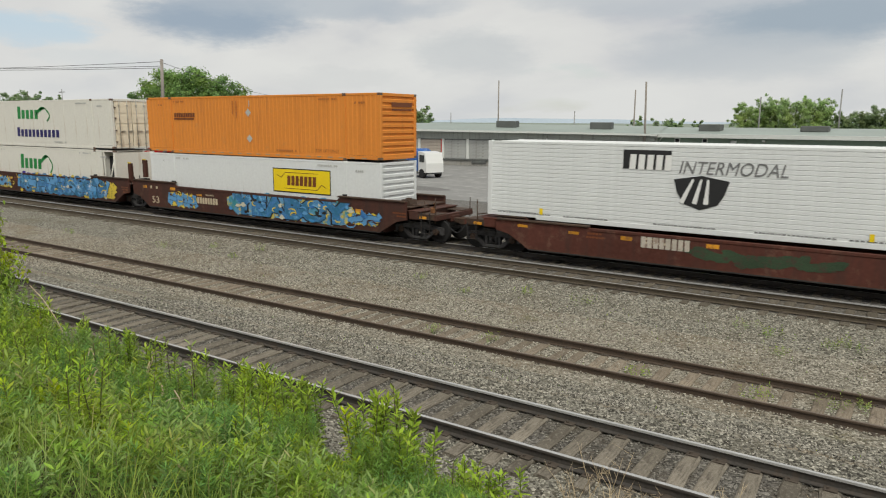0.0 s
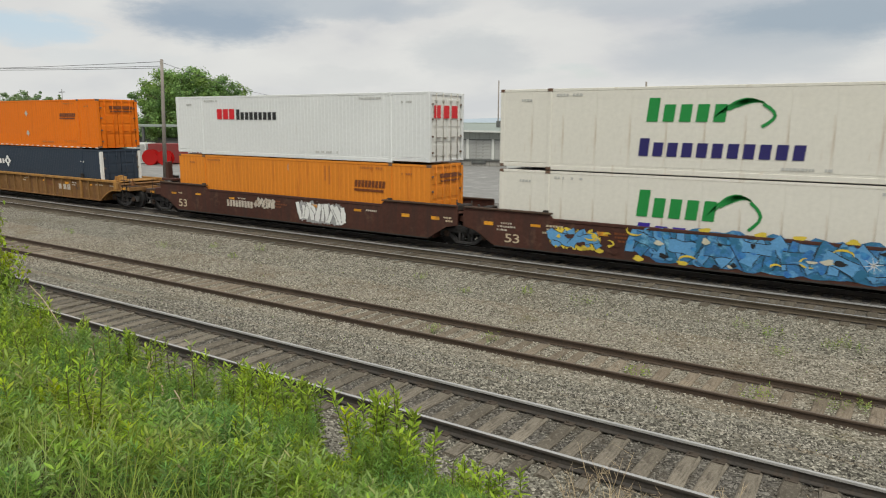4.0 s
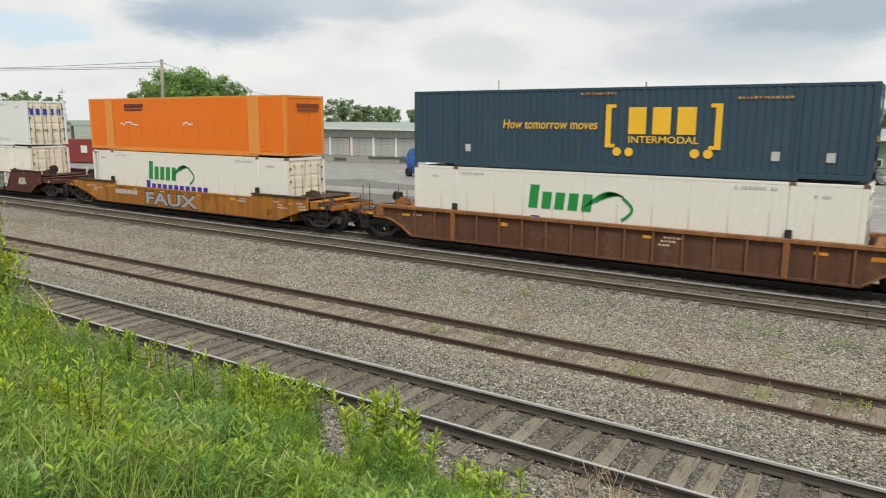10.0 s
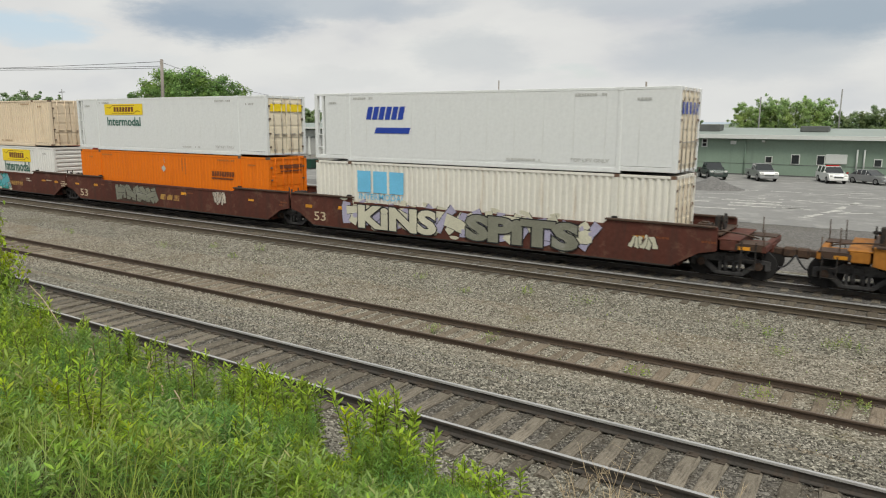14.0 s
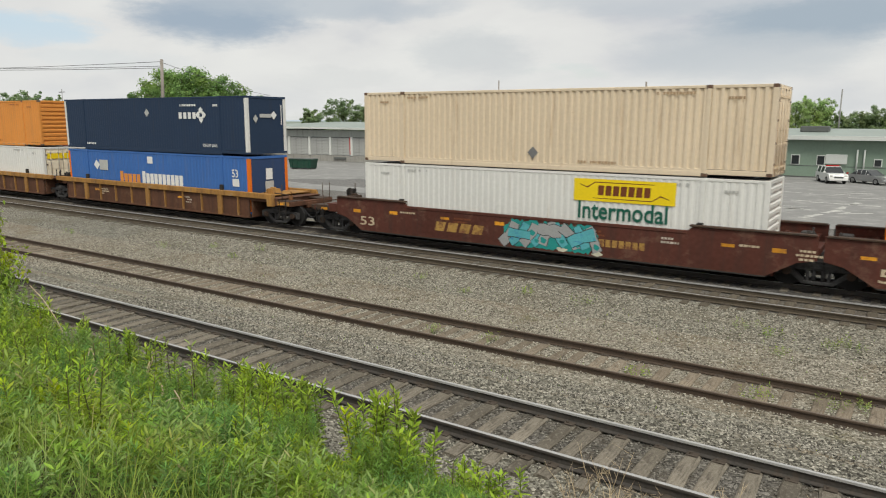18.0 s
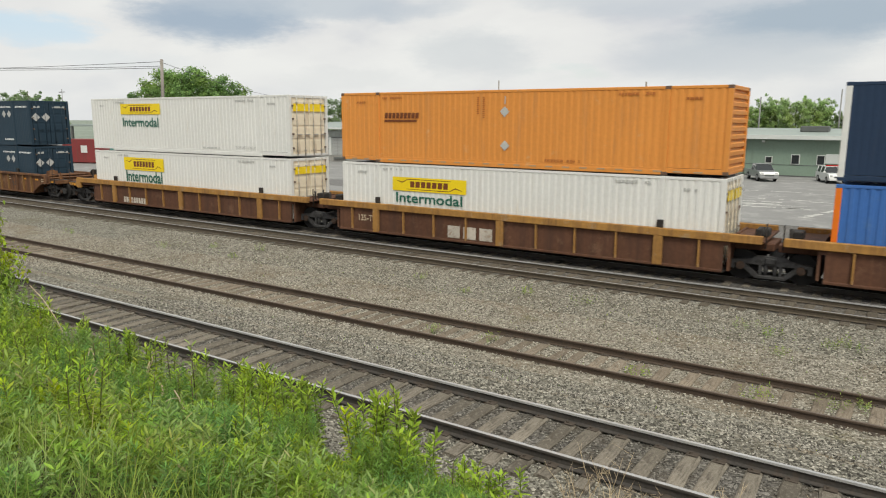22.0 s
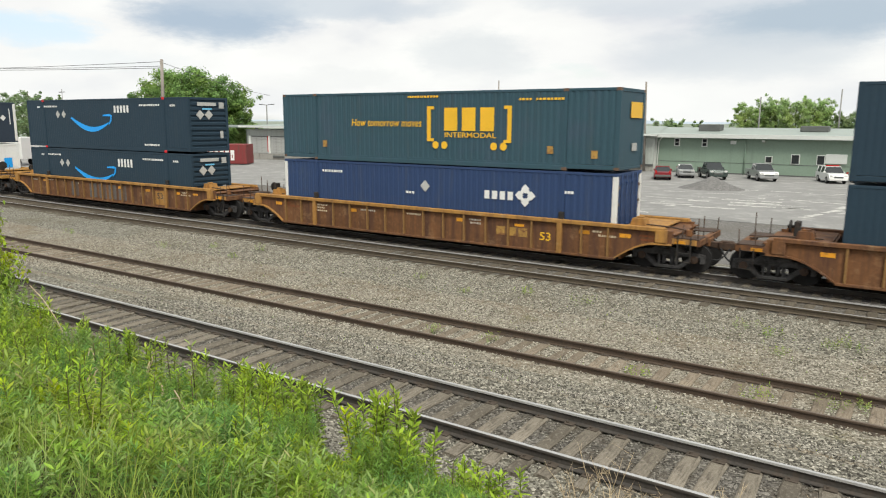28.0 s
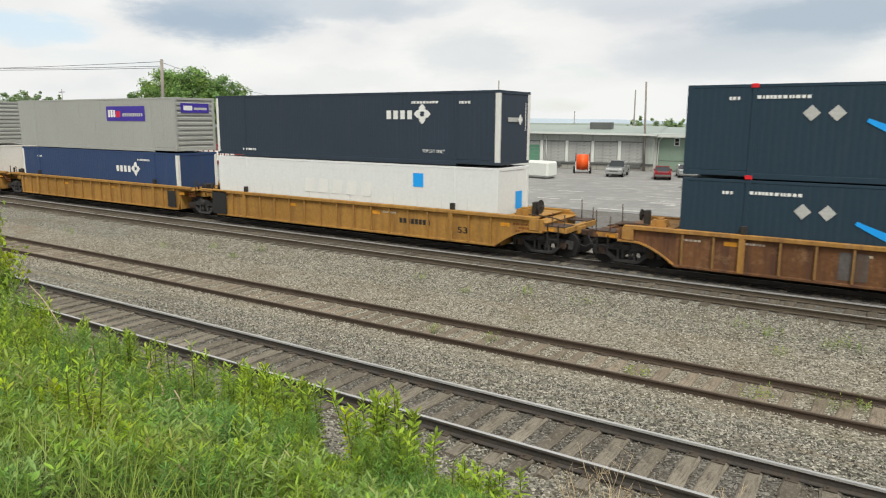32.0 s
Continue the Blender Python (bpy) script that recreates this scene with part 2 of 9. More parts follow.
M_GREY_PRIMER = paint("grey_primer", (0.115, 0.105, 0.10), (0.10, 0.055, 0.03), (0.45, 0.70), 0.65, 0.25)
M_CHORD = paint("yellow_chord_paint", (0.35, 0.182, 0.052), (0.15, 0.08, 0.04), (0.46, 0.74), 0.6, 0.2, ((0.34, 0.26, 0.17), (0.56, 0.70), 2.0))
M_CHORD_BROWN = paint("orange_brown_chord_paint", (0.24, 0.105, 0.042), (0.11, 0.055, 0.032), (0.46, 0.74), 0.6, 0.2, ((0.28, 0.18, 0.11), (0.58, 0.72), 2.0))
M_STAKE_BROWN = paint("orange_brown_stake_paint", (0.20, 0.092, 0.040), (0.10, 0.05, 0.03), (0.45, 0.70), 0.6, 0.25)
M_STAKE = paint("worn_yellow_stake_paint", (0.29, 0.165, 0.058), (0.12, 0.065, 0.035), (0.45, 0.70), 0.6, 0.25)
M_AMBER = paint("amber_car_paint", (0.33, 0.135, 0.024), (0.14, 0.06, 0.025), (0.45, 0.75), 0.55, 0.2, ((0.20, 0.10, 0.045), (0.55, 0.72), 1.3))
M_STEEL_DARK = material("dark_dirty_steel", (0.030, 0.027, 0.025), 0.75, 0.2, 0.3, 4, 0.15, 30, (0.07, 0.045, 0.03), (0.5, 0.75))
M_STEEL_BROWN = material("rusty_steel", (0.075, 0.045, 0.030), 0.8, 0.2, 0.3, 4, 0.2, 30, (0.035, 0.028, 0.024), (0.45, 0.7))
M_WHEEL = material("dark_wheel_steel", (0.017, 0.016, 0.016), 0.8, 0.1, 0.3, 4)
M_FRAME = material("grey_cast_steel", (0.062, 0.060, 0.060), 0.75, 0.2, 0.35, 5, 0.2, 30, (0.025, 0.023, 0.022), (0.45, 0.65))
M_INK_TAN = material("worn_tan_ink", (0.52, 0.43, 0.30), 0.6, 0, 0.2, 5, second=(0.2, 0.1, 0.06), second_at=(0.55, 0.72))
M_CASTING = paint("casting_steel", (0.15, 0.12, 0.10), RUST, (0.45, 0.7), 0.7, 0.2)
M_LOCKBAR = material("galvanised_bar", (0.42, 0.40, 0.36), 0.5, 0.4, 0.15, 5, second=RUST, second_at=(0.5, 0.8))
M_DARKGAP = material("shaded_machinery", (0.025, 0.025, 0.027), 0.8, 0, 0.3, 6)
# worn steel, with the sky's reflection painted in as a pale, less metallic colour
M_RAIL_TOP = material("worn_sky_bright_rail_head", (0.46, 0.455, 0.45), 0.38, 0.35, 0.15, 6, spec=0.6)
M_RAIL_RUST_TOP = material("rusty_rail_head", (0.16, 0.125, 0.10), 0.6, 0.4, 0.2, 5)
M_RAIL = material("rail_steel", (0.062, 0.055, 0.049), 0.8, 0.2, 0.25, 4, 0.2, 30, (0.080, 0.060, 0.045), (0.5, 0.7))
M_RAIL_DUSTY = material("dusty_rail_steel", (0.088, 0.070, 0.049), 0.85, 0.1, 0.25, 4, 0.2, 30, (0.060, 0.046, 0.033), (0.5, 0.7))
M_RAIL_RUST = material("rusted_rail_steel", (0.075, 0.053, 0.038), 0.85, 0.1, 0.25, 4, 0.2, 30, (0.055, 0.042, 0.032), (0.5, 0.7))
M_TIE = material("weathered_tie_wood", (0.175, 0.154, 0.124), 0.9, 0, 0.3, 5, 0.7, 45, (0.085, 0.072, 0.057), (0.46, 0.66), rand=0.30, spec=0.1, grain=(6, 0.5, 6), third=((0.24, 0.215, 0.18), (0.52, 0.62), 9.0))
M_TIE_TAN = material("dusty_tie_wood", (0.20, 0.165, 0.125), 0.9, 0, 0.25, 5, 0.5, 45, (0.115, 0.092, 0.07), (0.46, 0.64), rand=0.28, spec=0.1, grain=(5, 0.5, 5), third=((0.25, 0.22, 0.18), (0.52, 0.62), 9.0))
M_TIE_DARK = material("soot_darkened_tie_wood", (0.125, 0.108, 0.084), 0.9, 0, 0.25, 5, 0.5, 45, (0.075, 0.062, 0.048), (0.46, 0.64), rand=0.25, spec=0.1, grain=(5, 0.5, 5))
M_TIE_PLATE = material("tie_plate_steel", (0.07, 0.055, 0.043), 0.85, 0.1, 0.2, 6)
M_BALLAST = stones("grey_ballast", ((0.066, 0.061, 0.048), (0.155, 0.146, 0.119), (0.25, 0.236, 0.196), (0.39, 0.37, 0.31)), 0.050, 0.05,
                   (0.15, 0.13, 0.095), (0.50, 0.68), 0.45, (0.13, 0.13, 0.06))
M_BALLAST_DIRTY = stones("dusty_ballast", ((0.10, 0.090, 0.068), (0.20, 0.18, 0.142), (0.30, 0.275, 0.225), (0.44, 0.41, 0.345)), 0.046, 0.045,
                         (0.20, 0.16, 0.11), (0.46, 0.64), 0.6, (0.13, 0.14, 0.05))
M_BALLAST_TRACK = stones("sooty_ballast", ((0.055, 0.05, 0.043), (0.10, 0.092, 0.08), (0.16, 0.148, 0.13), (0.27, 0.25, 0.22)), 0.045, 0.04,
                         (0.095, 0.078, 0.058), (0.46, 0.62), 0.7)
M_BALLAST_DARK = stones("oil_darkened_ballast", ((0.04, 0.038, 0.036), (0.08, 0.075, 0.07), (0.14, 0.13, 0.12), (0.2, 0.19, 0.18)), 0.055, 0.03,
                        (0.05, 0.045, 0.04), (0.45, 0.62), 0.5)
M_GRAVEL = stones("grey_gravel", ((0.09, 0.087, 0.082), (0.125, 0.12, 0.113), (0.16, 0.153, 0.145), (0.21, 0.20, 0.19)), 0.08, 0.02,
                  (0.12, 0.11, 0.095), (0.45, 0.65), 0.25)
M_ASPHALT = material("worn_asphalt", (0.215, 0.212, 0.205), 0.9, 0, 0.10, 0.6, 0.2, 60, (0.31, 0.305, 0.29), (0.50, 0.68))
M_SOIL = material("dark_soil", (0.075, 0.058, 0.036), 0.95, 0, 0.3, 3, 0.5, 20, (0.05, 0.075, 0.02), (0.45, 0.6))
# grass green greyed so that its colour holds the haze of distance
M_FARGRASS = material("haze_greyed_far_grass", (0.20, 0.235, 0.19), 0.95, 0, 0.3, 0.2, second=(0.22, 0.235, 0.20), second_at=(0.5, 0.7))
M_INK = material("black_ink", (0.02, 0.02, 0.021), 0.5, 0, 0.1)
M_INK_GREY = material("grey_ink", (0.17, 0.17, 0.17), 0.5, 0, 0.15)
M_INK_BROWN = material("dark_brown_ink", (0.16, 0.045, 0.012), 0.5, 0, 0.15)
M_INK_FADE = material("faded_brown_ink", (0.42, 0.135, 0.028), 0.55, 0, 0.15)
M_INK_BEIGE = material("faded_tan_ink", (0.40, 0.28, 0.17), 0.55, 0, 0.15)
M_INK_WHITE = material("white_ink", (0.74, 0.74, 0.72), 0.5, 0, 0.06)
M_INK_PALE = material("pale_faded_ink", (0.45, 0.45, 0.43), 0.55, 0, 0.15)
M_INK_GREEN = material("green_ink", (0.015, 0.24, 0.05), 0.5, 0, 0.08)
M_INK_DGREEN = material("dark_green_ink", (0.012, 0.105, 0.07), 0.5, 0, 0.08)
M_INK_INDIGO = material("indigo_ink", (0.022, 0.018, 0.12), 0.5, 0, 0.08)
M_INK_VIOLET = material("violet_ink", (0.045, 0.025, 0.30), 0.5, 0, 0.08)
M_INK_RED = material("red_ink", (0.60, 0.012, 0.02), 0.5, 0, 0.08)
M_INK_GOLD = material("gold_ink", (0.80, 0.46, 0.03), 0.5, 0, 0.08)
M_INK_OLDGOLD = material("worn_gold_ink", (0.40, 0.235, 0.06), 0.6, 0, 0.25, 5, second=(0.16, 0.06, 0.03), second_at=(0.46, 0.62))
M_INK_YELLOW = material("yellow_decal", (0.82, 0.60, 0.012), 0.45, 0, 0.06)
M_INK_LBLUE = material("light_blue_ink", (0.16, 0.50, 0.75), 0.5, 0, 0.1)
M_INK_SKY = material("bright_blue_ink", (0.012, 0.33, 0.85), 0.45, 0, 0.04)
M_INK_MBLUE = material("royal_blue_ink", (0.015, 0.05, 0.34), 0.45, 0, 0.06)
M_INK_AMBER = material("amber_reflector", (0.62, 0.27, 0.022), 0.45, 0, 0.12, 3, second=(0.26, 0.12, 0.035), second_at=(0.5, 0.62), rand=0.25)
M_INK_RUSTW = material("worn_white_ink", (0.50, 0.45, 0.38), 0.6, 0, 0.2, 5, second=(0.2, 0.1, 0.06), second_at=(0.5, 0.7))
M_GRAF_BLUE = material("blue_spray_paint", (0.035, 0.15, 0.42), 0.5, 0, 0.25, 3, second=(0.06, 0.28, 0.55), second_at=(0.45, 0.6))
M_GRAF_MIX = material("blue_and_teal_spray_paint", (0.05, 0.18, 0.40), 0.5, 0, 0.3, 3, second=(0.03, 0.15, 0.27), second_at=(0.45, 0.55), third=((0.20, 0.46, 0.66), (0.54, 0.62), 1.4))
M_GRAF_FIELD = material("teal_and_yellow_spray_paint", (0.11, 0.29, 0.48), 0.5, 0, 0.25, 3, second=(0.60, 0.47, 0.07), second_at=(0.53, 0.58), third=((0.03, 0.22, 0.24), (0.55, 0.62), 1.1))
M_GRAF_OLIVE = material("olive_grey_spray_paint", (0.20, 0.20, 0.155), 0.55, 0, 0.2, 3, third=((0.30, 0.30, 0.27), (0.55, 0.7), 1.5))
M_GRAF_LTEAL = material("light_teal_spray_paint", (0.10, 0.38, 0.42), 0.5, 0, 0.2, 3, second=(0.05, 0.2, 0.4), second_at=(0.55, 0.65))
M_GRAF_LBLUE = material("light_blue_spray_paint", (0.11, 0.30, 0.54), 0.5, 0, 0.2, 3)
M_GRAF_YEL = material("yellow_spray_paint", (0.66, 0.50, 0.06), 0.5, 0, 0.15, 3)
M_GRAF_TEAL = material("teal_spray_paint", (0.02, 0.25, 0.23), 0.5, 0, 0.2, 3)
M_GRAF_GREEN = material("dark_green_spray_paint", (0.030, 0.056, 0.027), 0.7, 0, 0.4, 4, second=(0.062, 0.034, 0.025), second_at=(0.50, 0.62))
M_GRAF_SILVER = material("silver_spray_paint", (0.36, 0.36, 0.36), 0.45, 0.2, 0.15, 3)
M_GRAF_CREAM = material("cream_spray_paint", (0.56, 0.54, 0.42), 0.5, 0, 0.15, 3)
M_GRAF_MAUVE = material("mauve_spray_paint", (0.36, 0.34, 0.46), 0.5, 0, 0.2, 3)


# ---- mesh helpers ----
class Mesh:
    """Collects plain boxes, prisms and round bars into one mesh."""

    def __init__(self):
        self.v, self.f, self.s = [], [], []

    def add(self, verts, faces, smooth=False):
        k = len(self.v)
        self.v.extend(verts)
        self.f.extend([tuple(i + k for i in f) for f in faces])
        self.s.extend([smooth] * len(faces))
        return self

    def box(self, x0, x1, y0, y1, z0, z1, c=0.0):
        if c <= 0:
            v = [(x, y, z) for x in (x0, x1) for y in (y0, y1) for z in (z0, z1)]
            return self.add(v, [(0, 1, 3, 2), (4, 6, 7, 5), (0, 4, 5, 1), (2, 3, 7, 6), (0, 2, 6, 4), (1, 5, 7, 3)])
        bm = bmesh.new()
        bmesh.ops.create_cube(bm, size=1)
        for w in bm.verts:
            w.co = (x0 + (w.co.x + 0.5) * (x1 - x0), y0 + (w.co.y + 0.5) * (y1 - y0), z0 + (w.co.z + 0.5) * (z1 - z0))
        bmesh.ops.bevel(bm, geom=bm.edges[:], offset=c, segments=1, affect="EDGES", clamp_overlap=True)
        bm.verts.index_update()
        self.add([w.co.to_tuple() for w in bm.verts], [[w.index for w in f.verts] for f in bm.faces])
        bm.free()
        return self

    def prism(self, poly, y0, y1):
        """A polygon in x and z, drawn out from y0 to y1."""
        n = len(poly)
        v = [(x, y0, z) for x, z in poly] + [(x, y1, z) for x, z in poly]
        f = [tuple(range(n)), tuple(range(2 * n - 1, n - 1, -1))] + [(i, i + n, (i + 1) % n + n, (i + 1) % n) for i in range(n)]
        return self.add(v, f)

    def sheet(self, poly, y):
        """A flat polygon in x and z that faces -y."""
        return self.add([(x, y, z) for x, z in poly], [tuple(range(len(poly)))])

    def bar(self, a, b, r, n=8, r2=None):
        a, b = Vector(a), Vector(b)
        q = (b - a).to_track_quat("Z", "Y")
        r2 = r if r2 is None else r2
        ring = [(math.cos(i * math.tau / n), math.sin(i * math.tau / n)) for i in range(n)]
        v = [tuple(a + q @ Vector((r * x, r * y, 0))) for x, y in ring] + [tuple(b + q @ Vector((r2 * x, r2 * y, 0))) for x, y in ring]
        k = len(self.v)
        self.add(v, [(i, (i + 1) % n, (i + 1) % n + n, i + n) for i in range(n)], True)
        self.v.extend([tuple(a), tuple(b)])
        for i in range(n):
            self.f.append((k + (i + 1) % n, k + i, k + 2 * n))
            self.f.append((k + n + i, k + n + (i + 1) % n, k + 2 * n + 1))
            self.s.extend([False, False])
        return self

    def tube(self, pts, r, n=6):
        """A round bar bent through points, in one piece."""
        pts = [Vector(p) for p in pts]
        v = []
        for i, p in enumerate(pts):
            q = (pts[min(i + 1, len(pts) - 1)] - pts[max(i - 1, 0)]).to_track_quat("Z", "Y")
            v += [tuple(p + q @ Vector((r * math.cos(k * math.tau / n), r * math.sin(k * math.tau / n), 0))) for k in range(n)]
        e = len(pts) - 1
        self.add(v, [(i * n + k, i * n + (k + 1) % n, (i + 1) * n + (k + 1) % n, (i + 1) * n + k) for i in range(e) for k in range(n)], True)
        return self.add([v[k] for k in range(n)] + [v[e * n + k] for k in range(n)], [tuple(range(n))[::-1], tuple(range(n, 2 * n))])

    def data(self, name, mat):
        me = bpy.data.meshes.new(name)
        me.from_pydata(self.v, [], self.f)
        if any(self.s):
            me.polygons.foreach_set("use_smooth", self.s)
        me.materials.append(mat)
        return me


def part(name, m, mat, parent=None, label="", at=None):
    """Links a Mesh (or ready mesh data) as one object, under a thing or under a part."""
    ob = new(name, m.data(name, mat) if isinstance(m, Mesh) else m)
    ob.parent = parent
    if at is not None:
        ob.location = at
    if label:
        ob["label"] = label
    return ob


def thing(name, label, category, m=None, group="", kind=""):
    ob = new(name)
    if m is not None:
        ob.matrix_basis = m
    return tagged(ob, label, category, group, kind)


def box(*a):
    return Mesh().box(*a)


SHARED = {}


def shared(key, build, mat):
    """One mesh for all alike pieces of one material."""
    k = (key, mat.name)
    if k not in SHARED:
        SHARED[k] = build().data(str(key).split(":")[0], mat)
    return SHARED[k]


GLYPHS = {}


def lettering(text, mat, u0, u1, z0, z1, y, bold=0.0, shear=0.0):
    """Words in the built-in font, fitted to a width and a height, facing -y."""
    key = (text, bold, shear)
    if key not in GLYPHS:
        cu = bpy.data.curves.new("words", "FONT")
        cu.body, cu.offset, cu.shear, cu.resolution_u = text, bold, shear, 3
        tmp = new("words", cu)
        bpy.context.view_layer.update()
        me = bpy.data.meshes.new_from_object(tmp.evaluated_get(bpy.context.evaluated_depsgraph_get()))
        vs = np.array([v.co[:2] for v in me.vertices])
        fs = [tuple(p.vertices) for p in me.polygons]
        bpy.data.objects.remove(tmp)
        bpy.data.meshes.remove(me)
        vs = (vs - vs.min(0)) / (vs.max(0) - vs.min(0))
        GLYPHS[key] = (vs, fs)
    vs, fs = GLYPHS[key]
    m = Mesh()
    m.add([(u0 + a * (u1 - u0), y, z0 + b * (z1 - z0)) for a, b in vs], fs)
    return m


def blocks(n, u0, u1, z0, z1, y, slant=0.0, gap=0.22, low=1.0):
    """n plain upright bars in a row, in place of the letters of a name; low: the height of all but the first."""
    m = Mesh()
    w = (u1 - u0) / n
    for i in range(n):
        a, b = u0 + i * w + w * gap / 2, u0 + (i + 1) * w - w * gap / 2
        top = z1 if i == 0 else z0 + (z1 - z0) * low
        s = slant * (top - z0)
        m.sheet([(a, z0), (b, z0), (b + s, top), (a + s, top)], y)
    return m


def disc(u, z, r, y, n=16):
    return Mesh().sheet([(u + r * math.cos(i * math.tau / n), z + r * math.sin(i * math.tau / n)) for i in range(n)], y)


def rhomb(u, z, r, y):
    return Mesh().sheet([(u - r, z), (u, z - r), (u + r, z), (u, z + r)], y)


def rect(u0, u1, z0, z1, y):
    return Mesh().sheet([(u0, z0), (u1, z0), (u1, z1), (u0, z1)], y)


def band(pts, widths, y):
    """A flat stroke of changing width along a line in x and z."""
    m = Mesh()
    left, right = [], []
    for i, (x, z) in enumerate(pts):
        a, b = pts[max(i - 1, 0)], pts[min(i + 1, len(pts) - 1)]
        d = math.hypot(b[0] - a[0], b[1] - a[1]) or 1
        nx, nz = -(b[1] - a[1]) / d, (b[0] - a[0]) / d
        w = widths[i] / 2
        left.append((x + nx * w, z + nz * w))
        right.append((x - nx * w, z - nz * w))
    v = [(x, y, z) for x, z in left + right]
    n = len(pts)
    return m.add(v, [(i + n, i + n + 1, i + 1, i) for i in range(n - 1)])


# ---- ground ----
Y_A, Y_B, Y_D, Y_C = 9.78, 14.82, 21.81, 24.995      # middle of the four tracks
Z_A, Z_B, Z_D, Z_C = 0.0, -0.46, -0.19, -0.19        # top of their rails
LOT_Z = -1.476                                        # the car park lies lower than the tracks

# height of the ground from the embankment across the tracks to the car park
PROFILE_Y = (-30.0, 1.0, 2.2, 6.6, 7.4, 8.3, 10.60, 10.75, 11.6, 12.9, 14.0, 14.1, 15.52, 15.64, 16.6, 19.6, 20.4, 26.4, 28.2, 31.0, 37.0, 44.0, 5000.0)
PROFILE_Z = (2.95, 2.85, 2.55, 0.1, -0.26, -0.22, -0.205, -0.145, -0.16, -0.60, -0.60, -0.655, -0.655, -0.60, -0.60, -0.45, -0.385, -0.385, -0.62, -0.75, -1.50, -1.52, -1.52)


def ground_z(x, y):
    return float(np.interp(y, PROFILE_Y, PROFILE_Z))


def ground_strip(xs, ys, wobble, mats, pick, seed=3):
    m = Mesh()
    nx, ny = len(xs), len(ys)
    v = []
    for y in ys:
        for x in xs:
            z = ground_z(x, y)
            if wobble and -45 < x < 15:
                z += wobble * noise.noise((x * 0.9 + seed, y * 0.9, 0.0)) + wobble * 0.6 * noise.noise((x * 3.1, y * 3.1, seed))
            v.append((x, y, z))
    f = [(j * nx + i, j * nx + i + 1, (j + 1) * nx + i + 1, (j + 1) * nx + i) for j in range(ny - 1) for i in range(nx - 1)]
    me = bpy.data.meshes.new("ground")
    me.from_pydata(v, [], f)
    for k in mats:
        me.materials.append(k)
    idx = [pick(ys[j], ys[j + 1]) for j in range(ny - 1) for i in range(nx - 1)]
    me.polygons.foreach_set("material_index", idx)
    return me


def ground_pick(a, b):
    y = (a + b) / 2
    if y < 5.9:
        return 3
    if 8.95 < y < 10.75 or 20.9 < y < 23.1:
        return 6
    if 13.4 < y < 16.3 or 11.4 < y < 12.4:
        return 1
    if y < 18.0 and y > 16.3:
        return 1
    if 23.1 < y < 27.4:
        return 2
    if y < 28.5:
        return 0
    if y < 109:
        return 4
    return 5


gx = [-4000, -1500, -700, -400, -250, -160, -110, -80, -60] + [-45 + 0.5 * i for i in range(121)] + [20, 30, 60, 150, 500, 4000]
gy = [-4000, -600, -60, -10, 0.0, 0.8, 1.6] + [2.0 + 0.15 * i for i in range(180)] + [29.5, 31, 33, 35, 37, 40, 44, 50, 60, 85, 109, 120, 250, 800, 4500]
ground = new("ground", ground_strip(gx, gy, 0.014, (M_BALLAST, M_BALLAST_DIRTY, M_BALLAST_DARK, M_SOIL, M_GRAVEL, M_FARGRASS, M_BALLAST_TRACK), ground_pick))
tagged(ground, "grey crushed stone ballast and weedy embankment", "ground", kind="structure")

lot = new("pavement_parking", Mesh().box(-205, 51, 48.1, 107.5, LOT_Z - 0.5, LOT_Z).data("parking_lot", M_ASPHALT))
tagged(lot, "worn light grey asphalt of a large car park", "parking lot", kind="structure")


# ---- tracks ----
def rail_mesh(x0, x1, steel):
    """One rail of T section with its top at z 0."""
    prof = [(-0.07, -0.17), (0.07, -0.17), (0.07, -0.155), (0.012, -0.135), (0.012, -0.045), (0.036, -0.035), (0.036, -0.008), (0.028, 0.0),
            (-0.028, 0.0), (-0.036, -0.008), (-0.036, -0.035), (-0.012, -0.045), (-0.012, -0.135), (-0.07, -0.155)]
    n = len(prof)
    m = Mesh()
    m.add([(x0, y, z) for y, z in prof] + [(x1, y, z) for y, z in prof], [(i, i + n, (i + 1) % n + n, (i + 1) % n) for i in range(n)])
    return m.data("rail", steel)


def hewn_tie(seed):
    """A weathered tie: rounded edges, split and worn along its length."""
    r = random.Random(seed + 70)
    m = Mesh()
    n = 9
    v = []
    for i in range(n):
        y = -1.30 + 2.6 * i / (n - 1) + (r.uniform(-0.05, 0.05) if i in (0, n - 1) else 0)
        a, b, h = -0.122 + r.uniform(-0.016, 0.012), 0.122 + r.uniform(-0.012, 0.016), r.uniform(-0.014, 0.002)
        v += [(a, y, -0.17), (a, y, h - 0.022), (a + 0.028, y, h), (b - 0.028, y, h - r.uniform(0, 0.006)), (b, y, h - 0.022), (b, y, -0.17)]
    f = [(6 * i + j, 6 * i + j + 1, 6 * i + j + 7, 6 * i + j + 6) for i in range(n - 1) for j in range(5)]
    m.add(v, f + [tuple(range(6)), tuple(range(6 * n - 6, 6 * n))[::-1]])
    return m


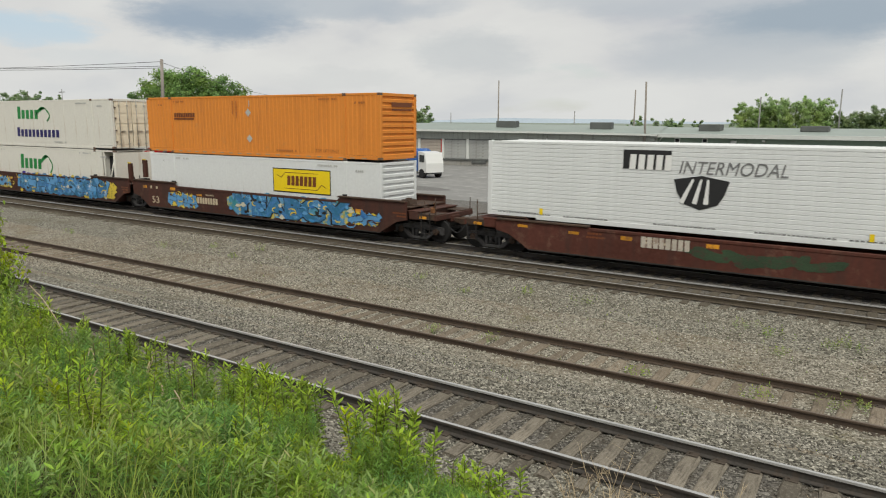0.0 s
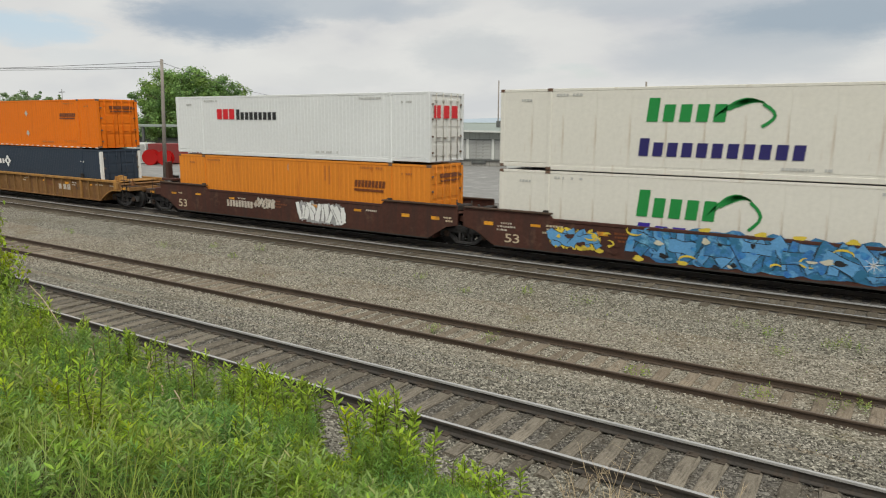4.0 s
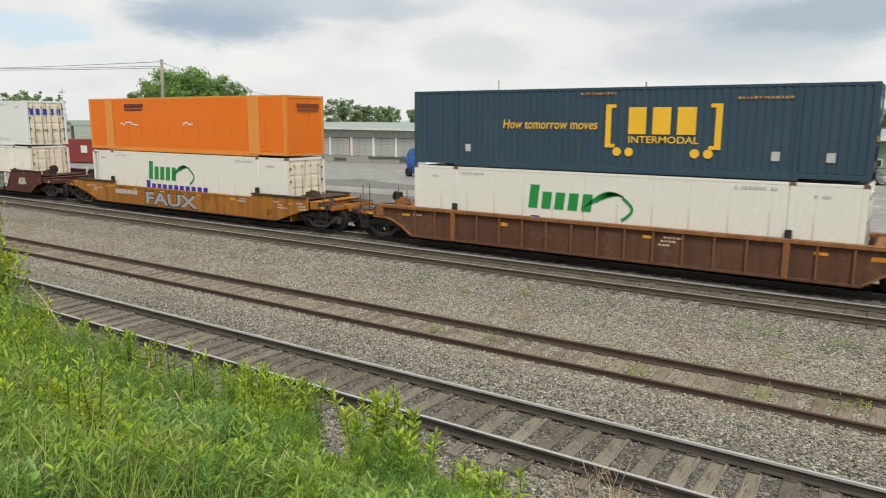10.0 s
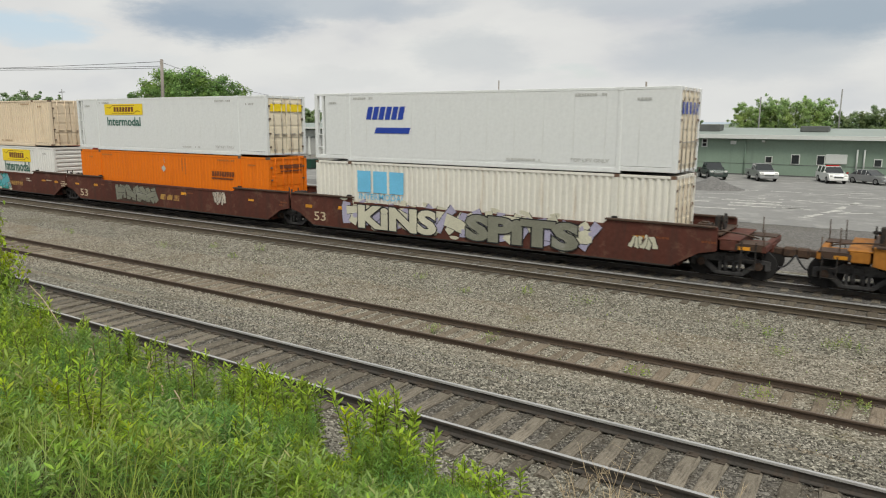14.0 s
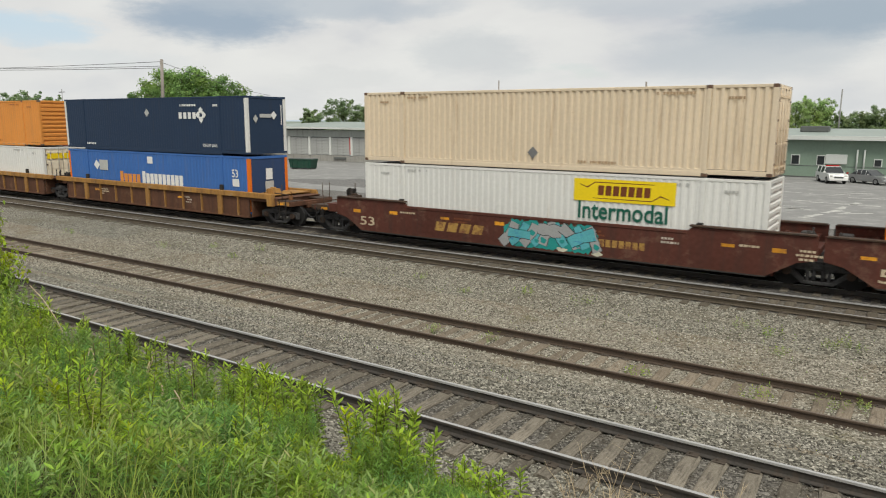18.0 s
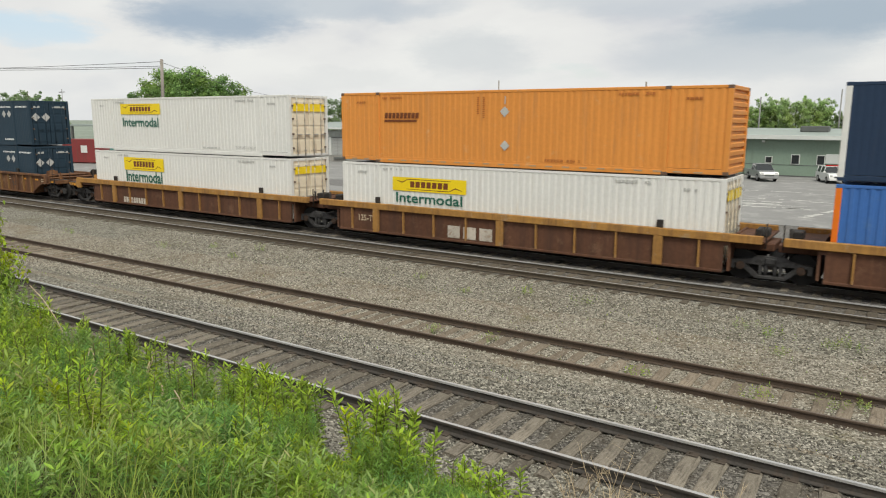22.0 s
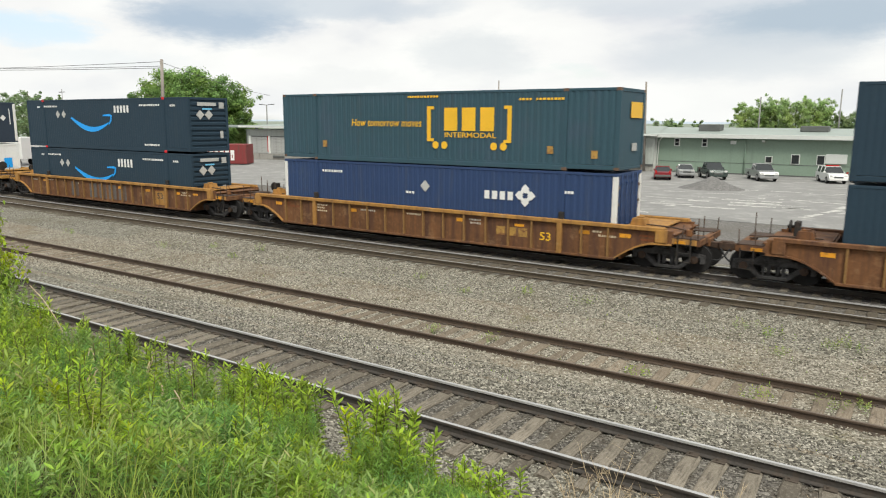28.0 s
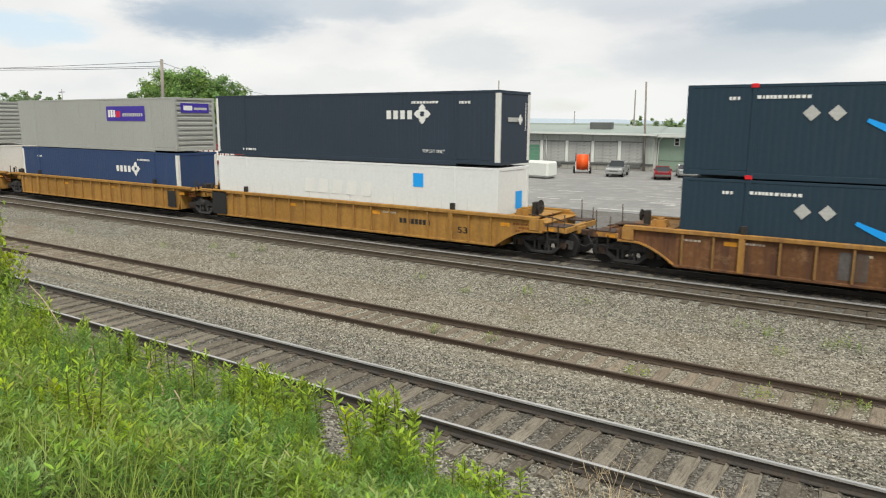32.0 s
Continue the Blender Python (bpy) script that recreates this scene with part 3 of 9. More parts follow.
def track(name, y, z, steel, head, tie_mat, tie_drop, spacing, x0, x1, label, seed):
    rnd = random.Random(seed)
    top = thing(name, label, "railway track", pose(0, y, z), kind="structure")
    for side in (-1, 1):
        r = part("rail", rail_mesh(-420, 90, steel), steel, top, at=(0, side * 0.755, 0))
        # the wheels polish the top and the inner side of the head; the bright heads' pale colour adds sky shine
        inner = Mesh().box(-420, 90, -0.026, 0.026, 0.0, 0.004)
        if head is M_RAIL_TOP:
            inner.box(-420, 90, *sorted((-side * 0.033, -side * 0.038)), -0.030, 0.0035)
        part("rail_head", inner, head, r, "worn bright running surface")
    ties = [shared("tie:%d" % q, lambda: hewn_tie(q), tie_mat) for q in range(6)]
    plate = shared("tie_plate", lambda: Mesh().box(-0.09, 0.09, -0.16, 0.16, 0.0, 0.014, 0.005).box(-0.05, -0.02, -0.12, -0.08, 0.014, 0.04)
                   .box(0.02, 0.05, 0.08, 0.12, 0.014, 0.04), M_TIE_PLATE)
    k = x0
    n = 0
    rest = Mesh()
    while k < x1:
        dx, dy, dr = rnd.uniform(-0.07, 0.07), rnd.uniform(-0.08, 0.08), rnd.uniform(-2.4, 2.4)
        if n < 150:
            t = part("tie", ties[n * 5 % 6], tie_mat, top)
            t.matrix_basis = pose(x1 - (k - x0) + dx, dy, -tie_drop + rnd.uniform(-0.015, 0.01), rnd.uniform(-0.4, 0.4), rnd.uniform(-1.5, 1.5), dr)
            if n < 70:
                for side in (-1, 1):
                    part("tie_plate", plate, M_TIE_PLATE, t, at=(0, side * 0.755 - dy, 0.001))
        else:
            a = x1 - (k - x0) + dx
            rest.box(a - 0.11, a + 0.11, -1.3 + dy, 1.3 + dy, -tie_drop - 0.17, -tie_drop)
        k += spacing
        n += 1
    if rest.v:
        tagged(part("far_ties", rest, tie_mat, top), kind="stuff")
    return top


track("track_1", Y_A, Z_A, M_RAIL, M_RAIL_TOP, M_TIE, 0.158, 0.495, -90, 6, "weathered wooden ties under two dark steel rails", 11)
track("track_2", Y_B, Z_B, M_RAIL_RUST, M_RAIL_RUST_TOP, M_TIE_TAN, 0.152, 0.505, -100, 9, "disused track with rusty rails on dusty wooden ties", 12)
track("track_3", Y_D, Z_D, M_RAIL_DUSTY, M_RAIL_TOP, M_TIE_DARK, 0.160, 0.52, -110, 13, "track with bright worn rails beside the train", 13)
track("track_4", Y_C, Z_C, M_RAIL, M_RAIL_TOP, M_TIE, 0.165, 0.52, -110, 13, "oil-darkened track under the train", 14)


# ---- the train ----
SPEED = 10.36          # metres a second along +x
C_LEN, C_WID, C_HIGH = 16.154, 2.59, 2.896
C_FLOOR = 0.335        # floor of the lower containers over the rail
C_GAP = 0.036
OVERHANG = 0.07        # how far the ends of a box sit above its lifting posts
FRONT = -C_WID / 2     # the side that faces the camera
TRAIN = []             # things that run with the train, with their place at the start
TURNING = []           # wheelsets


def corrugated(length, height, pitch, depth):
    """A side sheet with upright folds, its crests at y 0 and facing -y."""
    m = Mesh()
    n = max(2, round(length / pitch))
    p = length / n
    xs = []
    for i in range(n):
        a = -length / 2 + i * p
        xs += [(a, 0.0), (a + p * 0.40, 0.0), (a + p * 0.52, depth), (a + p * 0.88, depth)]
    xs.append((length / 2, 0.0))
    v = [(x, y, 0.0) for x, y in xs] + [(x, y, height) for x, y in xs]
    k = len(xs)
    return m.add(v, [(i, i + 1, i + 1 + k, i + k) for i in range(k - 1)])


def cross_ribs(width, height, count, depth):
    """An end sheet with level folds, facing +x, crests at x 0."""
    m = Mesh()
    p = height / count
    prof = []
    for i in range(count):
        a = i * p
        prof += [(0.0, a), (0.0, a + p * 0.45), (-depth, a + p * 0.58), (-depth, a + p * 0.88)]
    prof.append((0.0, height))
    k = len(prof)
    v = [(x, -width / 2, z) for x, z in prof] + [(x, width / 2, z) for x, z in prof]
    return m.add(v, [(i, i + k, i + 1 + k, i + 1) for i in range(k - 1)])


NOSE = {"plain": 0.0, "frame": 0.5, "frame_right": 1.15}   # depth of the open frame at a nose


def container(label, x0, level, mat, side="corr", end="door", frame_mat=None, posts=True, nose="plain", white_posts=None, end_mat=None, door_mark=None,
              category="container"):
    """A 53-foot box in parts. level 0 stands in the well, 1 on top of another. Returns the thing."""
    fm = frame_mat or mat
    em = end_mat or mat
    z = Z_C + C_FLOOR + level * (C_HIGH + C_GAP)
    c = thing("shipping_container", label, category, pose(x0, Y_C, z), "double-stacked containers on the train")
    TRAIN.append((c, x0, z))
    hl, hw, h = C_LEN / 2, C_WID / 2, C_HIGH
    rail_h, roof_h = 0.25, 0.10
    sheet_len, sheet_h = C_LEN - 0.26, h - rail_h - roof_h
    if nose != "plain":   # open frame with a machine at the nose
        sheet_len -= NOSE[nose]
    shift = NOSE[nose] / 2 * (-1 if nose == "frame_right" else 1)
    fold = 0.018 if mat in (M_WHITE, M_WHITE_COOL) else 0.046 if mat in (M_BEIGE, M_CREAM) else 0.022 if mat in (M_TEAL, M_CSXBLUE, M_BLUE, M_UBLUE) else 0.016
    me = shared("side_panel:%.2f" % sheet_len, lambda: corrugated(sheet_len, sheet_h, 0.255, fold), mat) if side == "corr" else None
    if side == "fine":
        me = shared("fine_panel:%.2f" % sheet_len, lambda: corrugated(sheet_len, sheet_h, 0.21, 0.007), mat)
    if side in ("corr", "fine"):
        part("side_panel", me, mat, c, at=(shift, -hw + 0.012, rail_h))
        b = part("side_panel", me, mat, c)
        b.matrix_basis = pose(shift, hw - 0.012, rail_h, 0, 0, 180)
    else:
        for s in (-1, 1):
            wall = part("side_wall", shared("side_wall:%.2f" % sheet_len, lambda: Mesh().box(-sheet_len / 2, sheet_len / 2, -0.015, 0.015, 0, sheet_h), mat), mat, c,
                        at=(shift, s * (hw - 0.04), rail_h))
            n = round(sheet_len / 1.22) if side == "smooth" else 17
            for i in range(n):
                if side == "smooth":
                    p = sheet_len / n
                    me = shared("panel:%.2f" % sheet_len, lambda: Mesh().box(-p / 2 + 0.002, p / 2 - 0.002, -0.014, 0.014, 0.0, sheet_h, 0.002), mat)
                    part("panel", me, mat, wall, at=(-sheet_len / 2 + (i + 0.5) * p, s * 0.014, 0))
                else:
                    p = sheet_h / n
                    me = shared("plank:%.2f" % sheet_len, lambda: Mesh().box(-sheet_len / 2, sheet_len / 2, -0.014, 0.014, 0.008, p - 0.008, 0.008), mat)
                    part("plank", me, mat, wall, at=(0, s * 0.014, i * p))
    part("roof", shared("roof:%s" % side, lambda: Mesh().box(-hl + 0.1, hl - 0.1, -hw + 0.05, hw - 0.05, h - 0.06, h - 0.02), fm), fm, c)
    part("floor", shared("container_floor", lambda: Mesh().box(-hl + 0.1, hl - 0.1, -hw + 0.10, hw - 0.10, 0.08, 0.14), M_STEEL_DARK), M_STEEL_DARK, c)
    top = shared("top_rail", lambda: Mesh().box(-hl + 0.06, hl - 0.06, -0.04, 0.04, -roof_h, -0.004, 0.01), fm)
    # the bottom rail is deep between the lifting posts and higher at the overhangs
    low = shared("bottom_rail", lambda: Mesh().box(-6.0, 6.0, -0.035, 0.045, 0.0, 0.17, 0.012).box(-6.0, 6.0, -0.02, 0.03, 0.165, rail_h, 0.01)
                 .box(-hl + 0.06, -6.0, -0.035, 0.045, OVERHANG, rail_h - 0.02, 0.012).box(6.0, hl - 0.06, -0.035, 0.045, OVERHANG, rail_h - 0.02, 0.012), fm)
    for s in (-1, 1):
        part("top_rail", top, fm, c, at=(0, s * (hw - 0.045), h))
        b = part("bottom_rail", low, fm, c)
        b.matrix_basis = pose(0, s * (hw - 0.037), 0.006, 0, 0, 0 if s < 0 else 180)
    wp = white_posts or fm
    cm = M_CASTING if mat in (M_ORANGE, M_ORANGE_OLD, M_ORANGE_MID, M_ORANGE_YEL, M_BEIGE, M_CREAM, M_TEAL) else fm
    post = shared("corner_post", lambda: Mesh().box(-0.085, 0.085, -0.085, 0.085, 0.16, h - 0.10, 0.012), wp)
    cast = shared("corner_casting", lambda: Mesh().box(-0.09, 0.09, -0.085, 0.085, 0.0, 0.118, 0.012), cm)
    lift = shared("lift_post", lambda: Mesh().box(-0.07, 0.07, -0.042, 0.03, 0.02, h - 0.02, 0.01), fm)
    lug = shared("lift_casting", lambda: Mesh().box(-0.10, 0.10, -0.06, 0.05, 0.0, 0.12, 0.014), cm)
    for sx in (-1, 1):
        for s in (-1, 1):
            part("corner_post", post, wp, c, at=(sx * (hl - 0.085), s * (hw - 0.085), 0))
            for zz in (OVERHANG, h - 0.118):
                part("corner_casting", cast, cm, c, at=(sx * (hl - 0.09), s * (hw - 0.085), zz))
            if posts:
                q = part("lift_post", lift, fm, c)
                q.matrix_basis = pose(sx * 6.06, s * (hw - 0.026), 0, 0, 0, 0 if s < 0 else 180)
                for zz in (0.0, h - 0.115):
                    part("lift_casting", lug, cm, c, at=(sx * 6.06, s * (hw - 0.04), zz))
    # ends: the one towards +x is seen
    if nose == "frame" or nose == "frame_right":
        sx = -1 if nose == "frame" else 1
        for s in (-1, 1):
            f = Mesh()
            nd = NOSE[nose]
            if nose == "frame":
                for zz in (0.55, 1.1, 1.65, 2.2):
                    f.bar((sx * (hl - 0.1), s * (hw - 0.1), zz), (sx * (hl - nd), s * (hw - 0.08), zz), 0.03, 6)
            else:
                f.bar((sx * (hl - 0.1), s * (hw - 0.1), h - 0.25), (sx * (hl - 1.05), s * (hw - 0.06), 0.2), 0.045, 6)
            f.box(sx * (hl - nd + 0.03) - 0.05, sx * (hl - nd + 0.03) + 0.05, s * (hw - 0.06) - 0.05, s * (hw - 0.06) + 0.05, 0.1, h - 0.1, 0.01)
            part("nose_frame", f, fm, c, "open steel frame at the nose")
        e = sx * (hl - nd)
        deep = nd * 0.68
        part("cooling_unit", Mesh().box(min(e, e + sx * deep), max(e, e + sx * deep), -0.95, 0.95, 0.75, 2.55, 0.05)
             .box(min(e, e + sx * deep * 1.1), max(e, e + sx * deep * 1.1), -0.7, 0.7, 1.3, 2.3, 0.03), M_DARKGAP, c, "dark cooling machine")
        part("end_panel", Mesh().box(e - 0.03, e + 0.03, -hw + 0.05, hw - 0.05, 0.1, h - 0.1, 0.01), mat, c)
    if nose != "frame":
        part("end_panel", shared("end_panel_back", lambda: Mesh().box(-hl + 0.05, -hl + 0.09, -hw + 0.15, hw - 0.15, 0.1, h - 0.1), em), em, c)
    if nose != "frame_right":
        part("end_sill", shared("end_sill", lambda: Mesh().box(hl - 0.16, hl - 0.01, -hw + 0.17, hw - 0.17, OVERHANG, 0.16, 0.01), fm), fm, c)
        part("end_header", shared("end_header", lambda: Mesh().box(hl - 0.16, hl - 0.01, -hw + 0.17, hw - 0.17, h - 0.13, h - 0.005, 0.01), fm), fm, c)
    if end == "door" and nose != "frame_right":
        bar_mat = M_LOCKBAR if em in (M_WHITE, M_WHITE_COOL, M_CREAM, M_OFFWHITE) else em
        for s in (-1, 1):
            d = part("door", shared("door", lambda: Mesh().box(-0.025, 0.025, -0.53, 0.53, 0.16, h - 0.13, 0.01)
                                    .box(0.02, 0.04, -0.5, 0.5, 0.30, 0.78, 0.012).box(0.02, 0.04, -0.5, 0.5, 0.9, 1.38, 0.012)
                                    .box(0.02, 0.04, -0.5, 0.5, 1.5, 1.98, 0.012).box(0.02, 0.04, -0.5, 0.5, 2.1, 2.62, 0.012), em), em, c,
                     at=(hl - 0.06, s * 0.545, 0))
            for k in (-0.27, 0.24):
                part("locking_bar", shared("locking_bar", lambda: Mesh().bar((0.065, 0, 0.05), (0.065, 0, h - 0.04), 0.02, 6)
                                           .box(0.02, 0.10, -0.05, 0.05, 0.3, 0.36).box(0.02, 0.10, -0.05, 0.05, 2.5, 2.56)
                                           .box(0.04, 0.10, -0.02, 0.3, 1.05, 1.09), bar_mat), bar_mat, d, at=(0, k, 0))
            for k in (0.45, 1.1, 1.8, 2.4):
                part("hinge", shared("hinge", lambda: Mesh().box(0.02, 0.075, -0.06, 0.06, -0.04, 0.04, 0.008), M_CASTING), M_CASTING, d,
                     at=(0, s * 0.52, k))
    elif end == "ribs":
        part("end_panel", shared("end_panel_ribs", lambda: cross_ribs(C_WID - 0.34, h - 0.29, 10, 0.05), em), em, c, at=(hl - 0.02, 0, 0.16))
    elif end == "plain":
        part("end_panel", shared("end_panel_plain", lambda: Mesh().box(hl - 0.08, hl - 0.03, -hw + 0.17, hw - 0.17, 0.16, h - 0.13, 0.01), em), em, c)
    if door_mark:
        for s in (-1, 1):
            part("end_decal", Mesh().add([(hl + 0.012, s * 0.55 - 0.5, 2.15), (hl + 0.012, s * 0.55 + 0.5, 2.15), (hl + 0.012, s * 0.55 + 0.5, 2.5),
                                          (hl + 0.012, s * 0.55 - 0.5, 2.5)], [(0, 1, 2, 3)]), door_mark, c)
    return c


def decal(c, name, m, mat, label=""):
    return part(name, m, mat, c, label)


P0 = FRONT - 0.004     # planes of paint on a container's side, one over another
P1 = FRONT - 0.008
P2 = FRONT - 0.012


def small_print(c, mat, side="corr", seed=0, lift=False):
    """Rows of tiny unreadable writing that every box carries, and its lifting mark."""
    rnd = random.Random(seed)
    m = Mesh()
    for u, z, w in ((5.0, 2.62, 1.2), (-5.3, 2.62, 1.0), (6.9, 2.45, 0.5), (-7.0, 2.45, 0.4), (2.4, 0.30, 1.4)):
        k = u - w / 2
        while k < u + w / 2:
            s = rnd.uniform(0.05, 0.12)
            if rnd.random() < 0.85:
                m.sheet([(k, z), (k + s, z), (k + s, z + 0.085), (k, z + 0.085)], P0)
            k += s + 0.025
    tagged(decal(c, "small_print", m, mat), kind="stuff")
    if lift:
        decal(c, "lifting_mark", lettering("TOP LIFT ONLY", mat, 4.3, 5.75, 0.33, 0.46, P0, 0.01), mat)


def orange_marks(c, ink, column=-1.2):
    """Reflective dashes along the bottom rail and upright columns of small faded writing."""
    m = Mesh()
    for i in range(23):
        m.sheet([(-7.5 + i * 0.66, 0.10), (-7.22 + i * 0.66, 0.10), (-7.22 + i * 0.66, 0.145), (-7.5 + i * 0.66, 0.145)], P0)
    tagged(decal(c, "reflector_stripes", m, M_INK_BEIGE), kind="stuff")
    m = Mesh()
    for u, z0, z1 in ((column, 2.0, 2.62), (column + 0.26, 1.85, 2.62)):
        z = z0
        while z < z1:
            m.sheet([(u, z), (u + 0.085, z), (u + 0.085, z + 0.05), (u, z + 0.05)], P0)
            z += 0.075
    tagged(decal(c, "small_print", m, ink), kind="stuff")
    decal(c, "white_tick", rect(0.0, 0.04, 2.36, 2.66, P0), M_INK_PALE)


# ---- well cars ----
SIDE = -1.5            # outer face of a car's side


def truck(car, x, rnd_key=0):
    """A two-axle truck: side frames with springs and windows, bolster, bearing caps and two turning wheelsets."""
    t = part("truck", Mesh().box(-0.22, 0.22, -1.05, 1.05, 0.42, 0.75, 0.04), M_STEEL_DARK, car, "dirty cast-steel two-axle truck", at=(x, 0, 0))
    for s in (-1, 1):
        me = shared("side_frame", lambda: Mesh().prism([(-1.22, 0.56), (1.22, 0.56), (1.2, 0.66), (0.55, 0.74), (0.42, 0.84), (-0.42, 0.84), (-0.55, 0.74), (-1.2, 0.66)], -0.08, 0.08)
                    .prism([(-0.98, 0.57), (-0.74, 0.57), (-0.36, 0.25), (-0.36, 0.13), (-0.44, 0.13)], -0.075, 0.075)
                    .prism([(0.74, 0.57), (0.98, 0.57), (0.44, 0.13), (0.36, 0.13), (0.36, 0.25)], -0.075, 0.075)
                    .box(-0.44, 0.44, -0.10, 0.10, 0.12, 0.23, 0.02).box(-0.34, -0.25, -0.075, 0.075, 0.22, 0.58, 0.01).box(0.25, 0.34, -0.075, 0.075, 0.22, 0.58, 0.01)
                    .box(-1.22, -1.06, -0.08, 0.08, 0.36, 0.58, 0.02).box(1.06, 1.22, -0.08, 0.08, 0.36, 0.58, 0.02)
                    .box(-0.16, 0.16, -0.13, 0.13, 0.60, 0.80, 0.03), M_FRAME)
        part("side_frame", me, M_FRAME, t, at=(0, s * 1.04, 0))
        spring = shared("spring", lambda: Mesh().bar((0, 0, 0.23), (0, 0, 0.58), 0.075, 8), M_FRAME)
        for k in (-0.17, 0.17):
            part("spring", spring, M_FRAME, t, at=(k * 0.8, s * 1.03, 0))
        cap = shared("bearing_cap", lambda: Mesh().bar((0, -0.07, 0), (0, 0.07, 0), 0.13, 10).bar((0, -0.1, 0), (0, 0.1, 0), 0.06, 8), M_STEEL_BROWN)
        for k in (-0.88, 0.88):
            part("bearing_cap", cap, M_STEEL_BROWN, t, at=(k, s * 1.10, 0.49))
    wheels = Mesh().bar((0, -1.08, 0), (0, 1.08, 0), 0.085, 10)
    for s in (-1, 1):
        wheels.bar((0, s * 0.70, 0), (0, s * 0.84, 0), 0.483, 24).bar((0, s * 0.68, 0), (0, s * 0.71, 0), 0.51, 24)
        for k in range(6):
            a = k * math.tau / 6
            wheels.bar((0.3 * math.cos(a), s * 0.845, 0.3 * math.sin(a)), (0.3 * math.cos(a), s * 0.852, 0.3 * math.sin(a)), 0.05, 6)
    me = shared("wheelset", lambda: wheels, M_WHEEL)
    for k in (-0.88, 0.88):
        w = part("wheelset", me, M_WHEEL, t, "dark steel wheels on their axle", at=(k, 0, 0.483))
        TURNING.append((w, k))
    return t


def coupler(car, sx, mat):
    """Drawbar, knuckle, air hose, cutting lever and end steps of an outer end."""
    m = Mesh().box(min(sx * 10.4, sx * 11.45), max(sx * 10.4, sx * 11.45), -0.11, 0.11, 0.78, 1.0, 0.03)
    m.box(min(sx * 11.3, sx * 11.72), max(sx * 11.3, sx * 11.72), -0.20, 0.16, 0.72, 1.05, 0.06)
    part("coupler", m, M_STEEL_BROWN, car, "rusty knuckle coupler")
    pts = [(sx * (10.9 + 0.8 * i / 8), -0.45 + 0.25 * i / 8, 0.82 - 0.42 * math.sin(math.pi * i / 8)) for i in range(9)]
    part("air_hose", Mesh().tube(pts, 0.03), M_DARKGAP, car, "hanging black rubber hose")


def rail_posts(car, sx, rnd, base=1.18):
    """Slim rusty hand rails that stand up at a car's end."""
    for x, y in ((10.42, -1.40), (10.92, -1.38), (10.92, 1.32), (10.45, 1.36)):
        if rnd.random() < 0.85:
            part("grab_rail", Mesh().bar((sx * x, y, base - 0.3), (sx * (x + rnd.uniform(-0.03, 0.03)), y, base + rnd.uniform(0.45, 0.85)), 0.019, 6), M_STEEL_BROWN, car)


